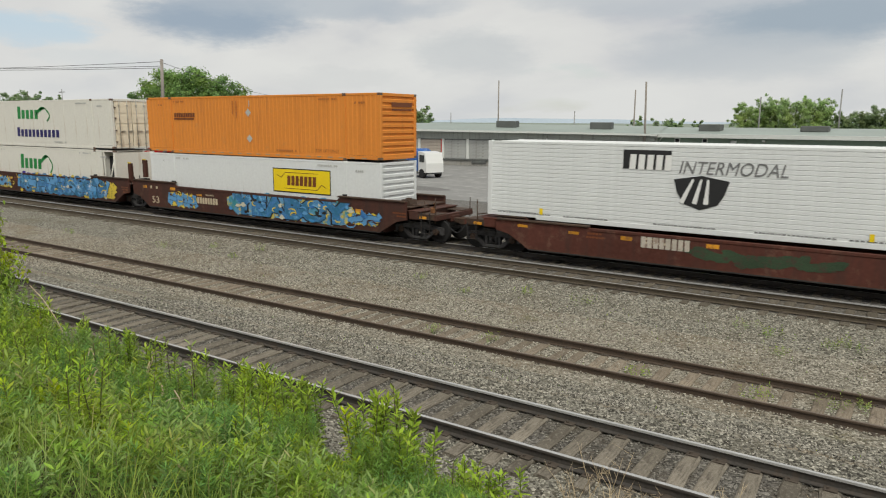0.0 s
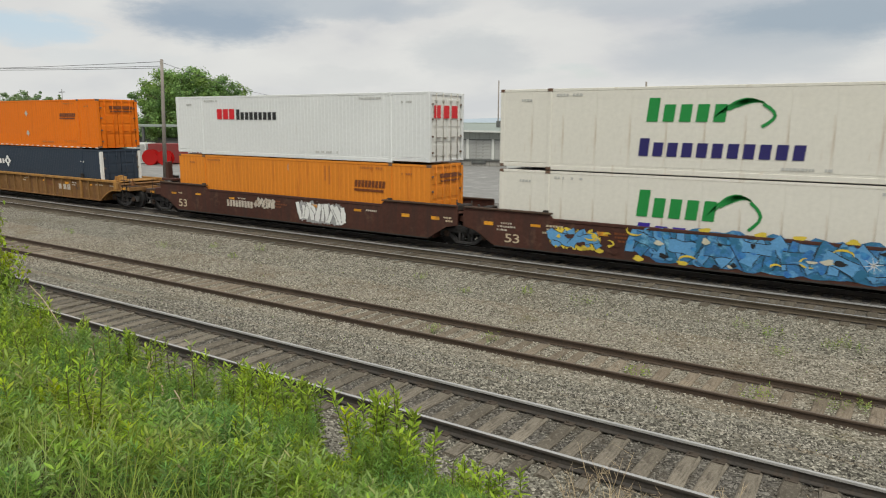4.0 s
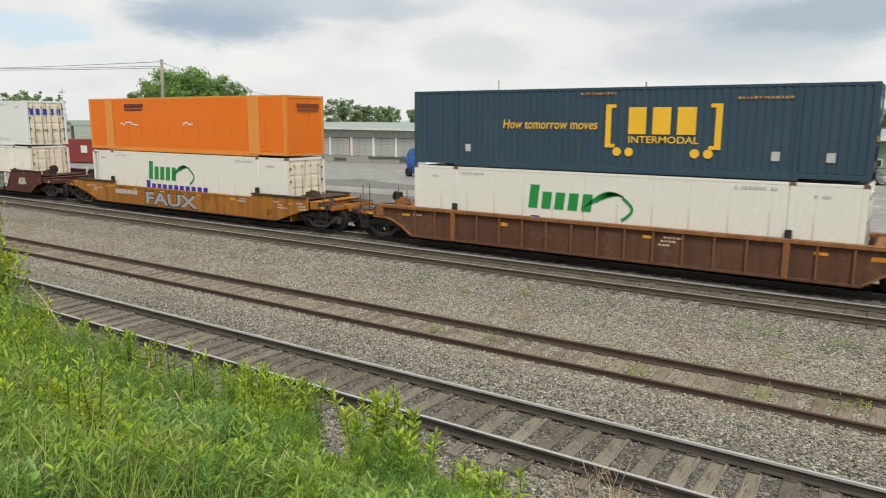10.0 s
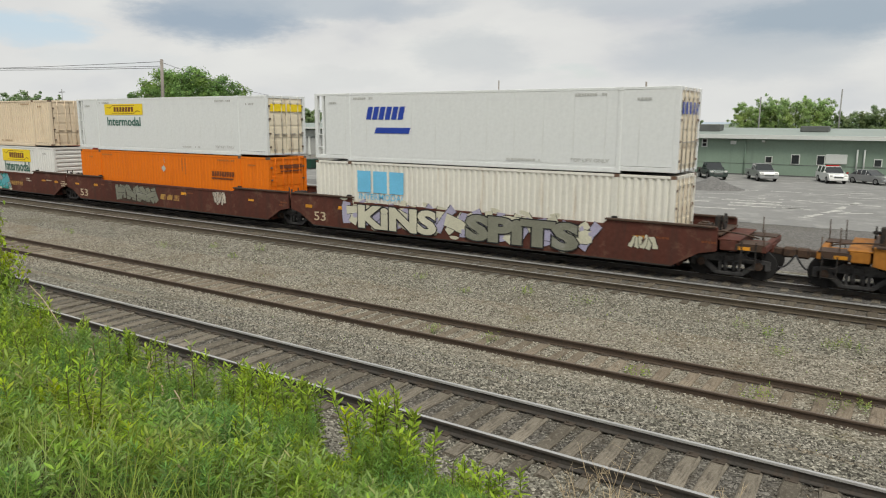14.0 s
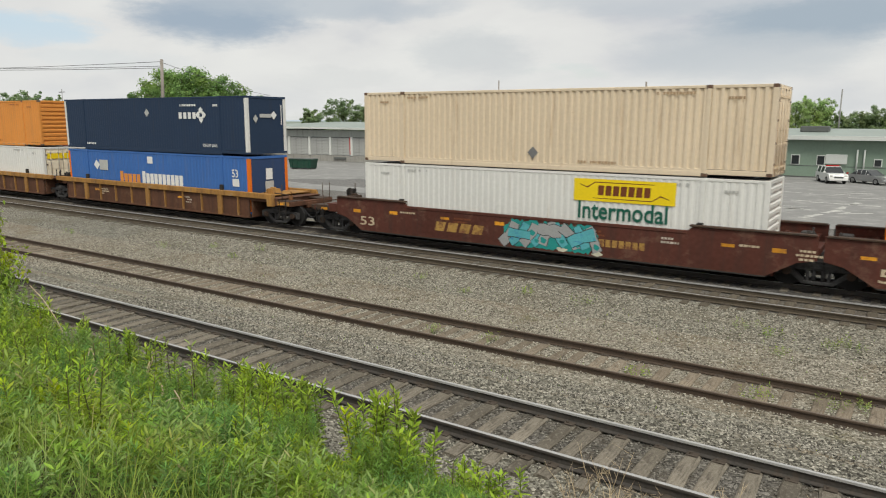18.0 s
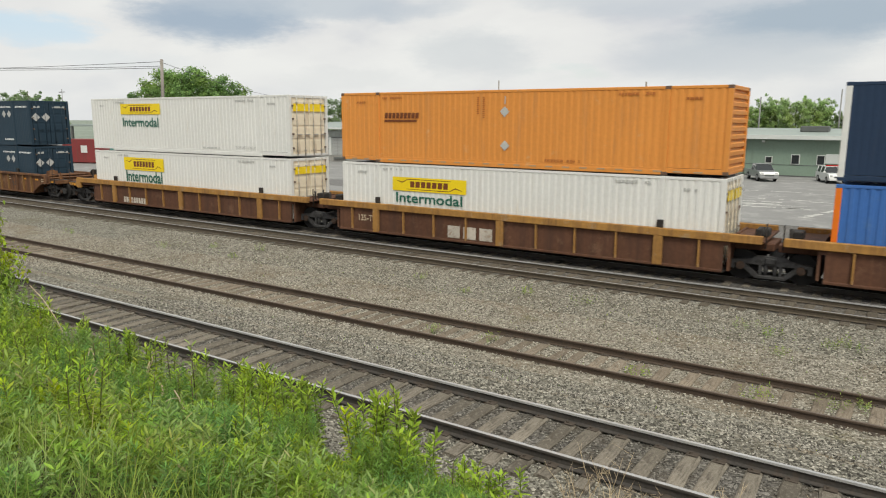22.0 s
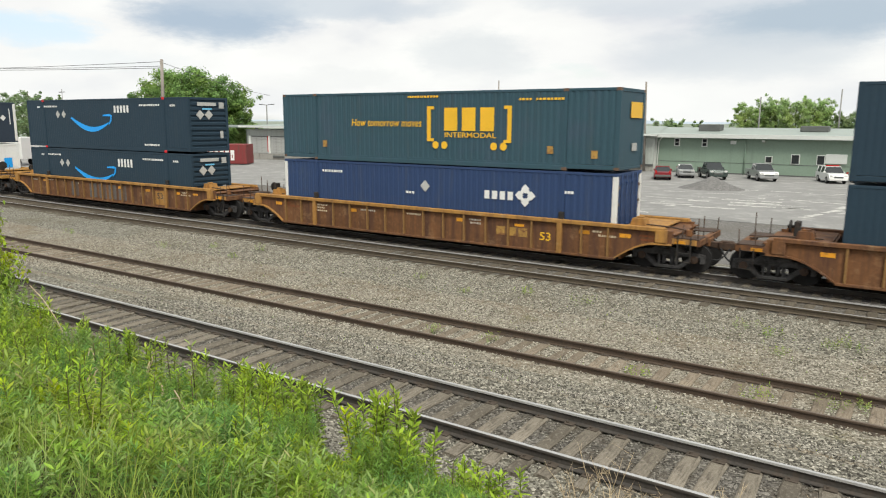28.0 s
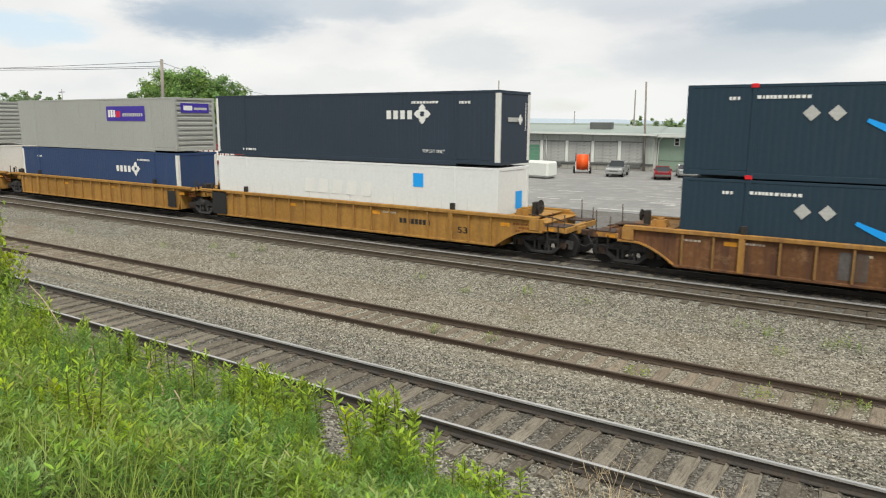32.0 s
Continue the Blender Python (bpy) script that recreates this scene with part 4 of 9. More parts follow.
def outer_end(car, sx, mat, plate_mat, brake=False):
    """Stub sill, bolster, stepped deck, ladder, brake gear and hand rails past the well, over an outer truck."""
    rnd = random.Random(int(car.matrix_basis.translation.x * 10) + sx)

    def span(a, b):
        return sorted((sx * a, sx * b))

    part("stub_sill", Mesh().box(*span(8.4, 11.05), -0.34, 0.34, 0.84, 1.12, 0.03), mat, car)
    part("bolster", Mesh().box(*span(9.62, 10.16), -1.44, 1.44, 0.96, 1.30, 0.03).box(*span(9.55, 10.22), -1.44, 1.44, 1.29, 1.33, 0.01), mat, car)
    part("end_sill", Mesh().box(*span(10.82, 11.02), -1.44, 1.44, 0.98, 1.20, 0.02), mat, car)
    part("shear_plate", Mesh().box(*span(8.35, 9.62), -1.30, 1.30, 1.40, 1.45, 0.01), plate_mat, car)
    for y0, y1 in ((-1.46, -0.62), (0.62, 1.46)):
        part("walkway", Mesh().box(*span(10.16, 10.98), y0, y1, 1.20, 1.235), M_STEEL_BROWN, car, "worn steel walkway grating")
    part("side_beam", Mesh().box(*span(10.10, 10.90), -1.46, -1.36, 1.00, 1.20, 0.015), plate_mat, car)
    part("reflector", Mesh().box(*span(10.2, 10.55), -1.468, -1.455, 1.03, 1.14), M_INK_AMBER, car, "dirty amber reflector")
    lad = Mesh()
    x0, x1 = (10.30, 10.72) if sx > 0 else (10.45, 10.85)
    for x in (x0, x1):
        lad.box(*span(x - 0.018, x + 0.018), -1.495, -1.46, 0.40, 1.30 if sx > 0 else 1.1)
    for z in (0.44, 0.74, 1.02):
        lad.bar((sx * x0, -1.48, z), (sx * x1, -1.48, z), 0.014, 5)
    part("ladder", lad, M_STEEL_DARK, car, "dark steel end ladder")
    rail_posts(car, sx, rnd)
    pipe = [(sx * (8.6 + 0.35 * i), -0.85 + 0.06 * math.sin(i * 1.7), 1.50 - 0.035 * max(0, i - 3) ** 1.3) for i in range(7)]
    part("brake_pipe", Mesh().tube(pipe, 0.026), M_STEEL_BROWN, car)
    x = rnd.uniform(8.75, 9.25)
    part("valve_box", Mesh().prism([(sx * x - 0.28, 1.44), (sx * x + 0.28, 1.44), (sx * x + 0.2, 1.70), (sx * x - 0.2, 1.70)], -0.95, -0.45)
         .box(sx * x - 0.12, sx * x + 0.12, -0.8, -0.6, 1.69, 1.76, 0.02), plate_mat, car)
    part("air_tank", Mesh().bar((sx * 8.7, 0.75, 1.22), (sx * 9.5, 0.75, 1.22), 0.14, 10), M_STEEL_BROWN, car)
    if brake or sx < 0:
        r = 0.27 if brake else 0.2
        bw = Mesh().bar((sx * 9.55, -0.62, 1.80), (sx * 9.60, -0.62, 1.80), r, 14).bar((sx * 9.42, -0.62, 1.80), (sx * 9.66, -0.62, 1.80), 0.05, 8)
        bw.box(*span(9.28, 9.46), -0.78, -0.46, 1.42, 1.98, 0.03)
        part("brake_wheel", bw, M_STEEL_DARK, car)
    else:
        part("brake_lever", Mesh().tube([(sx * 10.5, -0.9, 1.2), (sx * 10.55, -0.95, 1.42), (sx * 10.66, -1.0, 1.55), (sx * 10.6, -1.0, 1.66)], 0.035)
             .box(*span(10.42, 10.62), -1.02, -0.82, 1.22, 1.46, 0.03), M_STAKE_BROWN, car, "rusty orange brake lever")
    coupler(car, sx, mat)
    truck(car, sx * 9.9)


def joint_end(car, sx, mat, with_truck):
    """The end of a unit that shares a truck with the next one."""
    part("end_platform", Mesh().box(*sorted((sx * 8.3, sx * 9.55)), -0.75, 0.75, 0.95, 1.2, 0.03).box(*sorted((sx * 8.3, sx * 9.35)), -1.46, 1.46, 1.30, 1.36, 0.01),
         mat, car)
    part("hose_rack", Mesh().bar((sx * 9.2, -0.9, 1.2), (sx * 9.2, -0.9, 1.75), 0.05, 6).bar((sx * 9.35, -1.2, 1.1), (sx * 9.35, -1.2, 1.9), 0.025, 5)
         .box(*sorted((sx * 8.9, sx * 9.3)), -0.5, 0.1, 1.36, 1.62, 0.04), M_STEEL_DARK, car)
    if with_truck:
        truck(car, sx * 9.68)


def well_floor(car, mat, guides=True):
    part("well_floor", Mesh().box(-8.2, 8.2, -1.38, 1.38, 0.24, 0.30), M_STEEL_DARK, car)
    for sx in (-1, 1):
        part("bulkhead", Mesh().box(*sorted((sx * 8.36, sx * 8.28)), -1.40, 1.40, 0.3, 1.4), mat, car)
    for sx in (-1, 1) if guides else ():
        for s in (-1, 1):
            part("guide", Mesh().box(sx * 6.06 - 0.1, sx * 6.06 + 0.1, s * 1.36 - 0.07, s * 1.36 + 0.07, 1.3, 1.78, 0.02), M_STEEL_DARK, car)


def car_thing(label, x0):
    c = thing("well_car", label, "rail car", pose(x0, Y_C, Z_C), "well cars of the train")
    TRAIN.append((c, x0, Z_C))
    return c


def ends(car, left, right, mat, plate_mat, brake_side=0):
    for sx, kind in ((-1, left), (1, right)):
        if kind == "outer":
            outer_end(car, sx, mat, plate_mat, brake_side == sx)
        else:
            joint_end(car, sx, mat, kind == "truck")


def smooth_car(label, x0, mat, left, right, brake_side=0, low=False, sheet_mat=None, tops=(1.50, 1.70), foot=8.15):
    """A car with plain plate sides, raised lips at the ends and sloping end plates."""
    car = car_thing(label, x0)
    top, lip = (1.28, 1.36) if low else tops
    xl = -9.55
    xr = 9.55
    poly = [(-foot, 0.29), (foot, 0.29), (9.0, 0.80), (xr, 0.92), (xr, lip - 0.02), (5.9, lip - 0.02), (5.7, top), (-5.7, top), (-5.9, lip - 0.02),
            (xl, lip - 0.02), (xl, 0.92), (-9.0, 0.80)]
    for s in (-1, 1):
        y0, y1 = sorted((s * 1.5, s * 1.42))
        side = part("side_plate", Mesh().prism(poly, y0, y1), sheet_mat or mat, car)
        part("top_chord", Mesh().box(-5.7, 5.7, s * 1.46 - 0.06, s * 1.46 + 0.06, top - 0.10, top + 0.012, 0.015), mat, side)
        for sx in (-1, 1):
            part("end_lip", Mesh().box(*sorted((sx * 5.78, sx * 9.5)), s * 1.45 - 0.11, s * 1.45 + 0.11, lip - 0.05, lip + 0.012, 0.012), M_STEEL_BROWN, side)
        part("bottom_flange", Mesh().box(-foot, foot, s * 1.47 - 0.055, s * 1.47 + 0.055, 0.25, 0.30, 0.01), M_STEEL_DARK, side)
    well_floor(car, mat, not low)
    ends(car, left, right, mat, M_STEEL_BROWN, brake_side)
    return car


def ribbed_car(label, x0, mat, chord_mat, left, right, count=16, brake_side=0, chord=0.14, rib_mat=None, wide=(-6.06, 6.06), arch=True, half=0.10):
    """A car whose sides have upright stakes below a top chord and an arch over each truck."""
    car = car_thing(label, x0)
    top = 1.52
    for s in (-1, 1):
        y0, y1 = sorted((s * 1.44, s * 1.36))
        sheet = [(-8.15, 0.29), (8.15, 0.29), (8.75, 0.72), (9.1, 0.86), (10.1, 0.95), (10.1, 1.42), (-10.1, 1.42), (-10.1, 0.95), (-9.1, 0.86), (-8.75, 0.72)]
        if not arch:
            sheet = [(-8.15, 0.29), (8.15, 0.29), (8.15, 1.12), (9.9, 1.12), (9.9, 1.42), (-9.9, 1.42), (-9.9, 1.12), (-8.15, 1.12)]
        if left != "outer":
            sheet = [(x if x > 0 else max(x, -8.3), z) for x, z in sheet]
        if right != "outer":
            sheet = [(min(x, 8.3), z) for x, z in sheet]
        side = part("side_plate", Mesh().prism(sheet, y0, y1), mat, car)
        xl, xr = (-9.9 if left == "outer" else -9.3), (9.9 if right == "outer" else 9.3)
        part("top_chord", Mesh().box(xl, xr, s * 1.45 - 0.10, s * 1.45 + 0.10, top - chord, top, 0.018), chord_mat, side)
        part("bottom_chord", Mesh().box(-8.15, 8.15, s * 1.45 - 0.07, s * 1.45 + 0.07, 0.24, 0.33, 0.015), mat, side)
        rib = shared("stake:%s%.2f" % (s, chord), lambda: Mesh().box(-0.035, 0.035, *sorted((s * 1.43, s * 1.53)), 0.33, top - chord, 0.01), rib_mat or mat)
        for u in ([-7.9 + 15.8 * k / (count - 1) for k in range(count)] if arch else (-7.4, -4.6, -3.07, -1.53, 1.53, 3.07, 4.6, 7.4)):
            if min([abs(u - w) for w in wide] or [9]) < 0.3:
                continue
            part("stake", rib, rib_mat or mat, side, at=(u, 0, 0))
        for u in wide:
            part("bracket", Mesh().box(u - half, u + half, *sorted((s * 1.43, s * 1.545)), 0.27, top - chord + 0.02, 0.02), chord_mat, side)
        for sx, kind in ((-1, left), (1, right)):
            if kind == "outer" and not arch:
                part("end_bracket", Mesh().box(*sorted((sx * 9.5, sx * 9.95)), *sorted((s * 1.40, s * 1.56)), 0.92, 1.46, 0.03), chord_mat, side)
            elif kind == "outer":
                curve = [(sx * (8.15 + 1.95 * i / 8), 0.33 + 0.64 * math.sin(min(1, i / 6) * math.pi / 2)) for i in range(9)]
                pts = [(x, z + d) for d, row in ((-0.03, curve), (0.03, curve[::-1])) for x, z in row]
                a = Mesh()
                for i in range(8):
                    quad = [pts[i], pts[i + 1], pts[16 - i], pts[17 - i]]
                    a.prism(quad if sx > 0 else quad[::-1], *sorted((s * 1.40, s * 1.54)))
                part("arch_flange", a, chord_mat, side)
                part("end_bracket", Mesh().box(*sorted((sx * 9.55, sx * 9.95)), *sorted((s * 1.42, s * 1.56)), 1.0, 1.46, 0.03), chord_mat, side)
    well_floor(car, mat)
    ends(car, left, right, mat, chord_mat, brake_side)
    return car


# ---- markings ----
def name_bars(c, n, mat, u0, u1, z0, z1, slant=0.0, low=1.0, gap=0.2, y=P0):
    w = (u1 - u0) / n
    for i in range(n):
        k = u0 + i * w
        decal(c, "letter_bar", blocks(1, k, k + w, z0, z1 if i == 0 else z0 + (z1 - z0) * low, y, slant, gap), mat)


def underlined(c, mat, u0, u1, z0, z1):
    """A name in slanting bars with a rule under it."""
    h = z1 - z0
    name_bars(c, 9, mat, u0, u1, z0 + 0.38 * h, z1, 0.12)
    decal(c, "rule", rect(u0, u1 - 0.05 * (u1 - u0), z0, z0 + 0.22 * h, P0), mat)


def diamonds(c, mat, spots, r=0.2):
    for u, z in spots:
        decal(c, "placard", rhomb(u, z, r, P1), mat)


def yellow_sign(c, u0, u1, z0, z1, border=False):
    """A yellow sign with a dark name in bars between two scrolls."""
    if border:
        decal(c, "sign_border", rect(u0 - 0.05, u1 + 0.05, z0 - 0.05, z1 + 0.05, P0), M_INK)
    s = decal(c, "sign", rect(u0, u1, z0, z1, P1), M_INK_YELLOW, "yellow sign with dark letters")
    w, h = u1 - u0, z1 - z0
    for i in range(7):
        k = u0 + (0.24 + 0.53 * i / 7) * w
        part("letter_bar", blocks(1, k, k + 0.53 * w / 7, z0 + 0.28 * h, z0 + 0.72 * h, P2, 0.05, 0.22), M_INK_BROWN, s)
    part("scroll", band([(u0 + 0.06 * w, z0 + 0.75 * h), (u0 + 0.14 * w, z0 + 0.62 * h), (u0 + 0.22 * w, z0 + 0.86 * h), (u0 + 0.8 * w, z0 + 0.86 * h)],
                        [0.02, 0.05, 0.03, 0.02], P2), M_INK_BROWN, s)
    part("scroll", band([(u0 + 0.2 * w, z0 + 0.14 * h), (u0 + 0.78 * w, z0 + 0.14 * h), (u0 + 0.86 * w, z0 + 0.38 * h), (u0 + 0.94 * w, z0 + 0.25 * h)],
                        [0.02, 0.03, 0.05, 0.02], P2), M_INK_BROWN, s)


def green_word(c, u0, u1, z0, z1):
    decal(c, "lettering", lettering("Intermodal", M_INK_DGREEN, u0, u1, z0, z1, P1, 0.018), M_INK_DGREEN)


def green_name(c, u0, u1, z0, z1, v0, v1, w0, w1):
    """A slanting green name in bars and a mark of sweeping strokes behind it."""
    name_bars(c, 5, M_INK_GREEN, u0, u1, z0 + 0.15 * (z1 - z0), z1, 0.1, 0.72, 0.3)
    w, h = v1 - v0, w1 - w0
    for k in range(4):
        pts = [(v0 + w * (0.0 + 0.12 * k + (0.8 - 0.12 * k) * i / 8), w0 + h * (0.35 + 0.1 * k + (0.55 - 0.12 * k) * math.sin(i / 8 * 2.3))) for i in range(9)]
        decal(c, "sweep_mark", band(pts, [0.03 + 0.07 * math.sin(i / 8 * math.pi) for i in range(9)], P0), M_INK_GREEN)
    pts = [(v0 + w * (0.78 + 0.2 * math.sin(i / 6 * math.pi)), w0 + h * (0.75 - 0.72 * i / 6)) for i in range(7)]
    decal(c, "sweep_mark", band(pts, [0.10] * 7, P1), M_INK_GREEN)


def square_logo(c, u, z, r, n_u0, n_u1, z0, z1, mat):
    """A row of four white bars and a ring of four lozenges."""
    name_bars(c, 4, mat, n_u0, n_u1, z0, z1, 0.0, 1.0, 0.34)
    for du, dz in ((-1, 0), (1, 0), (0, 1), (0, -1)):
        decal(c, "lozenge", rhomb(u + du * r * 0.58, z + dz * r * 0.58, r * 0.40, P0), mat)
    for du, dz in ((-1, 1), (1, 1), (1, -1), (-1, -1)):
        decal(c, "lozenge", rhomb(u + du * r * 0.30, z + dz * r * 0.30, r * 0.22, P1), mat)


def smile(c, u0, u1, z0, z1):
    """A bright blue upward curve that ends in an arrow tip."""
    n = 20
    w, h = u1 - u0, z1 - z0
    pts = [(u0 + 0.93 * w * i / n, z1 - 0.06 * h - (0.86 * h) * math.sin(math.pi * (0.04 + 0.80 * (i / n)))) for i in range(n + 1)]
    decal(c, "curved_mark", band(pts, [0.03 + 0.30 * h * math.sin(math.pi * min(1, 0.1 + 0.86 * i / n)) for i in range(n + 1)], P0), M_INK_SKY)
    decal(c, "arrow_tip", band([(u0 + 0.80 * w, z1 - 0.02 * h), (u0 + 0.96 * w, z1), (u1, z1 - 0.04 * h), (u0 + 0.98 * w, z1 - 0.35 * h), (u0 + 0.93 * w, z1 - 0.62 * h)],
                               [0.09 * h, 0.15 * h, 0.18 * h, 0.15 * h, 0.05 * h], P1), M_INK_SKY)


def pale_rows(c, spots, mat=None, h=0.10):
    """Short rows of unreadable pale writing: (u, z, width) each."""
    rnd = random.Random(len(spots) + int(abs(spots[0][0]) * 100))
    m = Mesh()
    for u, z, w in spots:
        k = u
        while k < u + w:
            s = rnd.uniform(0.05, 0.13)
            m.sheet([(k, z), (k + s, z), (k + s, z + h), (k, z + h)], P0)
            k += s + rnd.uniform(0.02, 0.05)
    tagged(decal(c, "small_print", m, mat or M_INK_WHITE), kind="stuff")


def bracket_logo(c, b0, b1, b2, b3, z0, z1, w0, w1, y0, y1, t0, t1, r0, r1, mat):
    """Square brackets round three heavy bars, a word below them and two pairs of discs."""
    for a, b, s in ((b0, b1, 1), (b2, b3, -1)):
        m = Mesh()
        k = (b - a) * 0.55
        x = a if s > 0 else b - k
        m.sheet([(x, z0), (x + k, z0), (x + k, z1), (x, z1)], P0)
        m.sheet([(a, z1 - 0.12), (b, z1 - 0.12), (b, z1), (a, z1)], P0 - 0.002)
        m.sheet([(a, z0), (b, z0), (b, z0 + 0.12), (a, z0 + 0.12)], P0 - 0.002)
        decal(c, "bracket_mark", m, mat)
    name_bars(c, 3, mat, w0, w1, y0, y1, 0.0, 1.0, 0.26)
    decal(c, "lettering", lettering("INTERMODAL", mat, t0, t1, r0, r1, P1, 0.012), mat)
    for u in (b1 + 0.08, b1 + 0.50, b2 - 0.42, b2 - 0.0):
        decal(c, "disc_mark", disc(u, z0 - 0.14, 0.15, P0), mat)


def end_marks(c, items):
    """Flat marks on the end that faces +x: (kind, y, z, half width, half height, material)."""
    x = C_LEN / 2 + 0.014
    for kind, y, z, a, b, mat in items:
        pts = [(-a, 0), (0, -b), (a, 0), (0, b)] if kind == "rhomb" else [(-a, -b), (a, -b), (a, b), (-a, b)]
        part("end_mark", Mesh().add([(x, y + p, z + q) for p, q in pts], [(0, 1, 2, 3)]), mat, c)


def car_print(car, seed, mat=None, spots=((-6.6, 1.25), (-4.0, 1.2), (-1.5, 1.22), (1.6, 1.22), (4.2, 1.2), (6.8, 1.2)), y=None, amber=True):
    """Stencilled data, white squares and amber reflectors along a car's side."""
    rnd = random.Random(seed)
    y = (SIDE - 0.004) if y is None else y
    for u, z in spots + (((-8.6, 1.2), (8.3, 1.2)) if amber else ()):
        if rnd.random() < 0.75:
            part("reflector", Mesh().box(u, u + 0.40, y - 0.002, y + 0.01, z - rnd.choice((0.1, 0.14)), z), M_INK_AMBER, car, "dirty amber reflector")
        if rnd.random() < 0.7:
            m = Mesh()
            for r in range(rnd.randint(1, 3)):
                k = u + rnd.uniform(0.5, 0.8)
                e = k + rnd.uniform(0.3, 0.8)
                zz = z - 0.05 - 0.13 * r
                while k < e:
                    s = rnd.uniform(0.04, 0.12)
                    m.sheet([(k, zz), (k + s, zz), (k + s, zz + 0.07), (k, zz + 0.07)], y)
                    k += s + 0.03
            tagged(part("stencil_marks", m, mat or rnd.choice((M_INK_RUSTW, M_INK_TAN, M_INK_BROWN)), car), kind="stuff")


def stencil(car, text, u0, u1, z0, z1, mat=None, y=None, bold=0.01):
    part("stencil", lettering(text, mat or M_INK_TAN, u0, u1, z0, z1, (SIDE - 0.005) if y is None else y, bold), mat or M_INK_TAN, car)


def bars_on(car, n, u0, u1, z0, z1, mat=None, y=None, slant=0.0):
    w = (u1 - u0) / n
    for i in range(n):
        part("number_bar", blocks(1, u0 + i * w, u0 + i * w + w, z0, z1, (SIDE - 0.005) if y is None else y, slant), mat or M_INK_RUSTW, car)


def blob(u, z, ru, rz, y, rnd, n=12, rough=0.25):
    ph = rnd.uniform(0, 6)
    return [(u + ru * math.cos(i * math.tau / n) * (1 + rough * math.sin(3 * i * math.tau / n + ph)),
             z + rz * math.sin(i * math.tau / n) * (1 + rough * math.cos(2 * i * math.tau / n + ph))) for i in range(n)]


def spray(car, seed, u0, u1, z0, z1, back, fill, trim, count, spark=True, alt=None, bubble=None):
    """Spray-painted lettering that cannot be read: a ragged field, fat upright strokes with dark edges, bubbles, flecks and sparks."""
    rnd = random.Random(seed)
    y = SIDE - 0.006
    z0, z1 = max(z0, 0.33), z1
    n = 44
    if back:
        f = Mesh()
        low = [z0 + rnd.uniform(0, 0.10) for _ in range(n + 1)]
        top = [z1 - rnd.uniform(0, 0.20) for _ in range(n + 1)]
        for i in range(n + 1):   # ragged, narrowing ends
            e = min(i, n - i) / 4
            if e < 1:
                mid_z = (z0 + z1) / 2 + rnd.uniform(-0.1, 0.1)
                low[i], top[i] = mid_z + (low[i] - mid_z) * (0.35 + 0.65 * e), mid_z + (top[i] - mid_z) * (0.35 + 0.65 * e)
        for i in range(n):
            a, b = u0 + (u1 - u0) * i / n, u0 + (u1 - u0) * (i + 1) / n
            f.sheet([(a, low[i]), (b, low[i + 1]), (b, top[i + 1]), (a, top[i])], y)
        part("spray_field", f, back, car, "sprayed graffiti")
    if not count:
        return
    w = (u1 - u0) / count
    h = z1 - z0
    layer = 0
    for k in range(count):
        a = u0 + w * k
        for j in range(4 if w > 0.8 else 3):
            lean = rnd.uniform(-0.3, 0.3) * w
            if j == 3:
                p, q = (a + w * 0.15, z0 + h * rnd.uniform(0.3, 0.7)), (a + w * 0.9, z0 + h * rnd.uniform(0.3, 0.7))
            else:
                p, q = (a + w * (0.15 + 0.35 * j) - lean, z0 + h * rnd.uniform(0.08, 0.22)), (a + w * (0.15 + 0.35 * j) + lean, z1 - h * rnd.uniform(0.1, 0.25))
            mid = ((p[0] + q[0]) / 2 + rnd.uniform(-0.2, 0.2) * w, (p[1] + q[1]) / 2)
            t = min(0.40 if alt else 0.30, 0.26 * w + 0.05) * rnd.uniform(0.75, 1.2)
            line = [tuple(p[i] * (1 - r) ** 2 + 2 * mid[i] * r * (1 - r) + q[i] * r * r for i in range(2)) for r in (0, 0.2, 0.4, 0.6, 0.8, 1)]
            wide = [t * rnd.uniform(0.8, 1.2) for _ in line]
            part("spray_edge", band(line, [v + 0.05 for v in wide], y - 0.003 - 0.0007 * layer), M_INK, car)
            part("spray_stroke", band(line, wide, y - 0.0034 - 0.0007 * layer), (alt or fill) if (layer + k) % 2 else fill, car)
            layer += 1
            if alt and j < 3:
                c = line[rnd.randint(1, 4)]
                part("spray_bubble", Mesh().sheet(blob(c[0], c[1], t * 0.3, t * 0.3, 0, rnd), y - 0.0038 - 0.0007 * layer), bubble or M_GRAF_BLUE, car)
        if rnd.random() < 0.9:
            part("spray_fleck", Mesh().sheet(blob(a + w * rnd.random(), rnd.choice((z0 + 0.08, z1 - 0.1)), w * 0.16, 0.09, 0, rnd), y - 0.0022), trim, car)
        if spark and rnd.random() < 0.6:
            cx, cz = a + w * rnd.random(), rnd.uniform(z0 + 0.3, z1 - 0.3)
            star = Mesh()
            for j in range(4):
                d = j * math.pi / 4 + 0.2
                r = band([(cx - 0.26 * math.cos(d), cz - 0.26 * math.sin(d)), (cx, cz), (cx + 0.26 * math.cos(d), cz + 0.26 * math.sin(d))], [0.004, 0.03, 0.004], y - 0.006 - 0.0007 * layer)
                star.add(r.v, r.f)
            part("spray_spark", star, M_INK_WHITE, car)


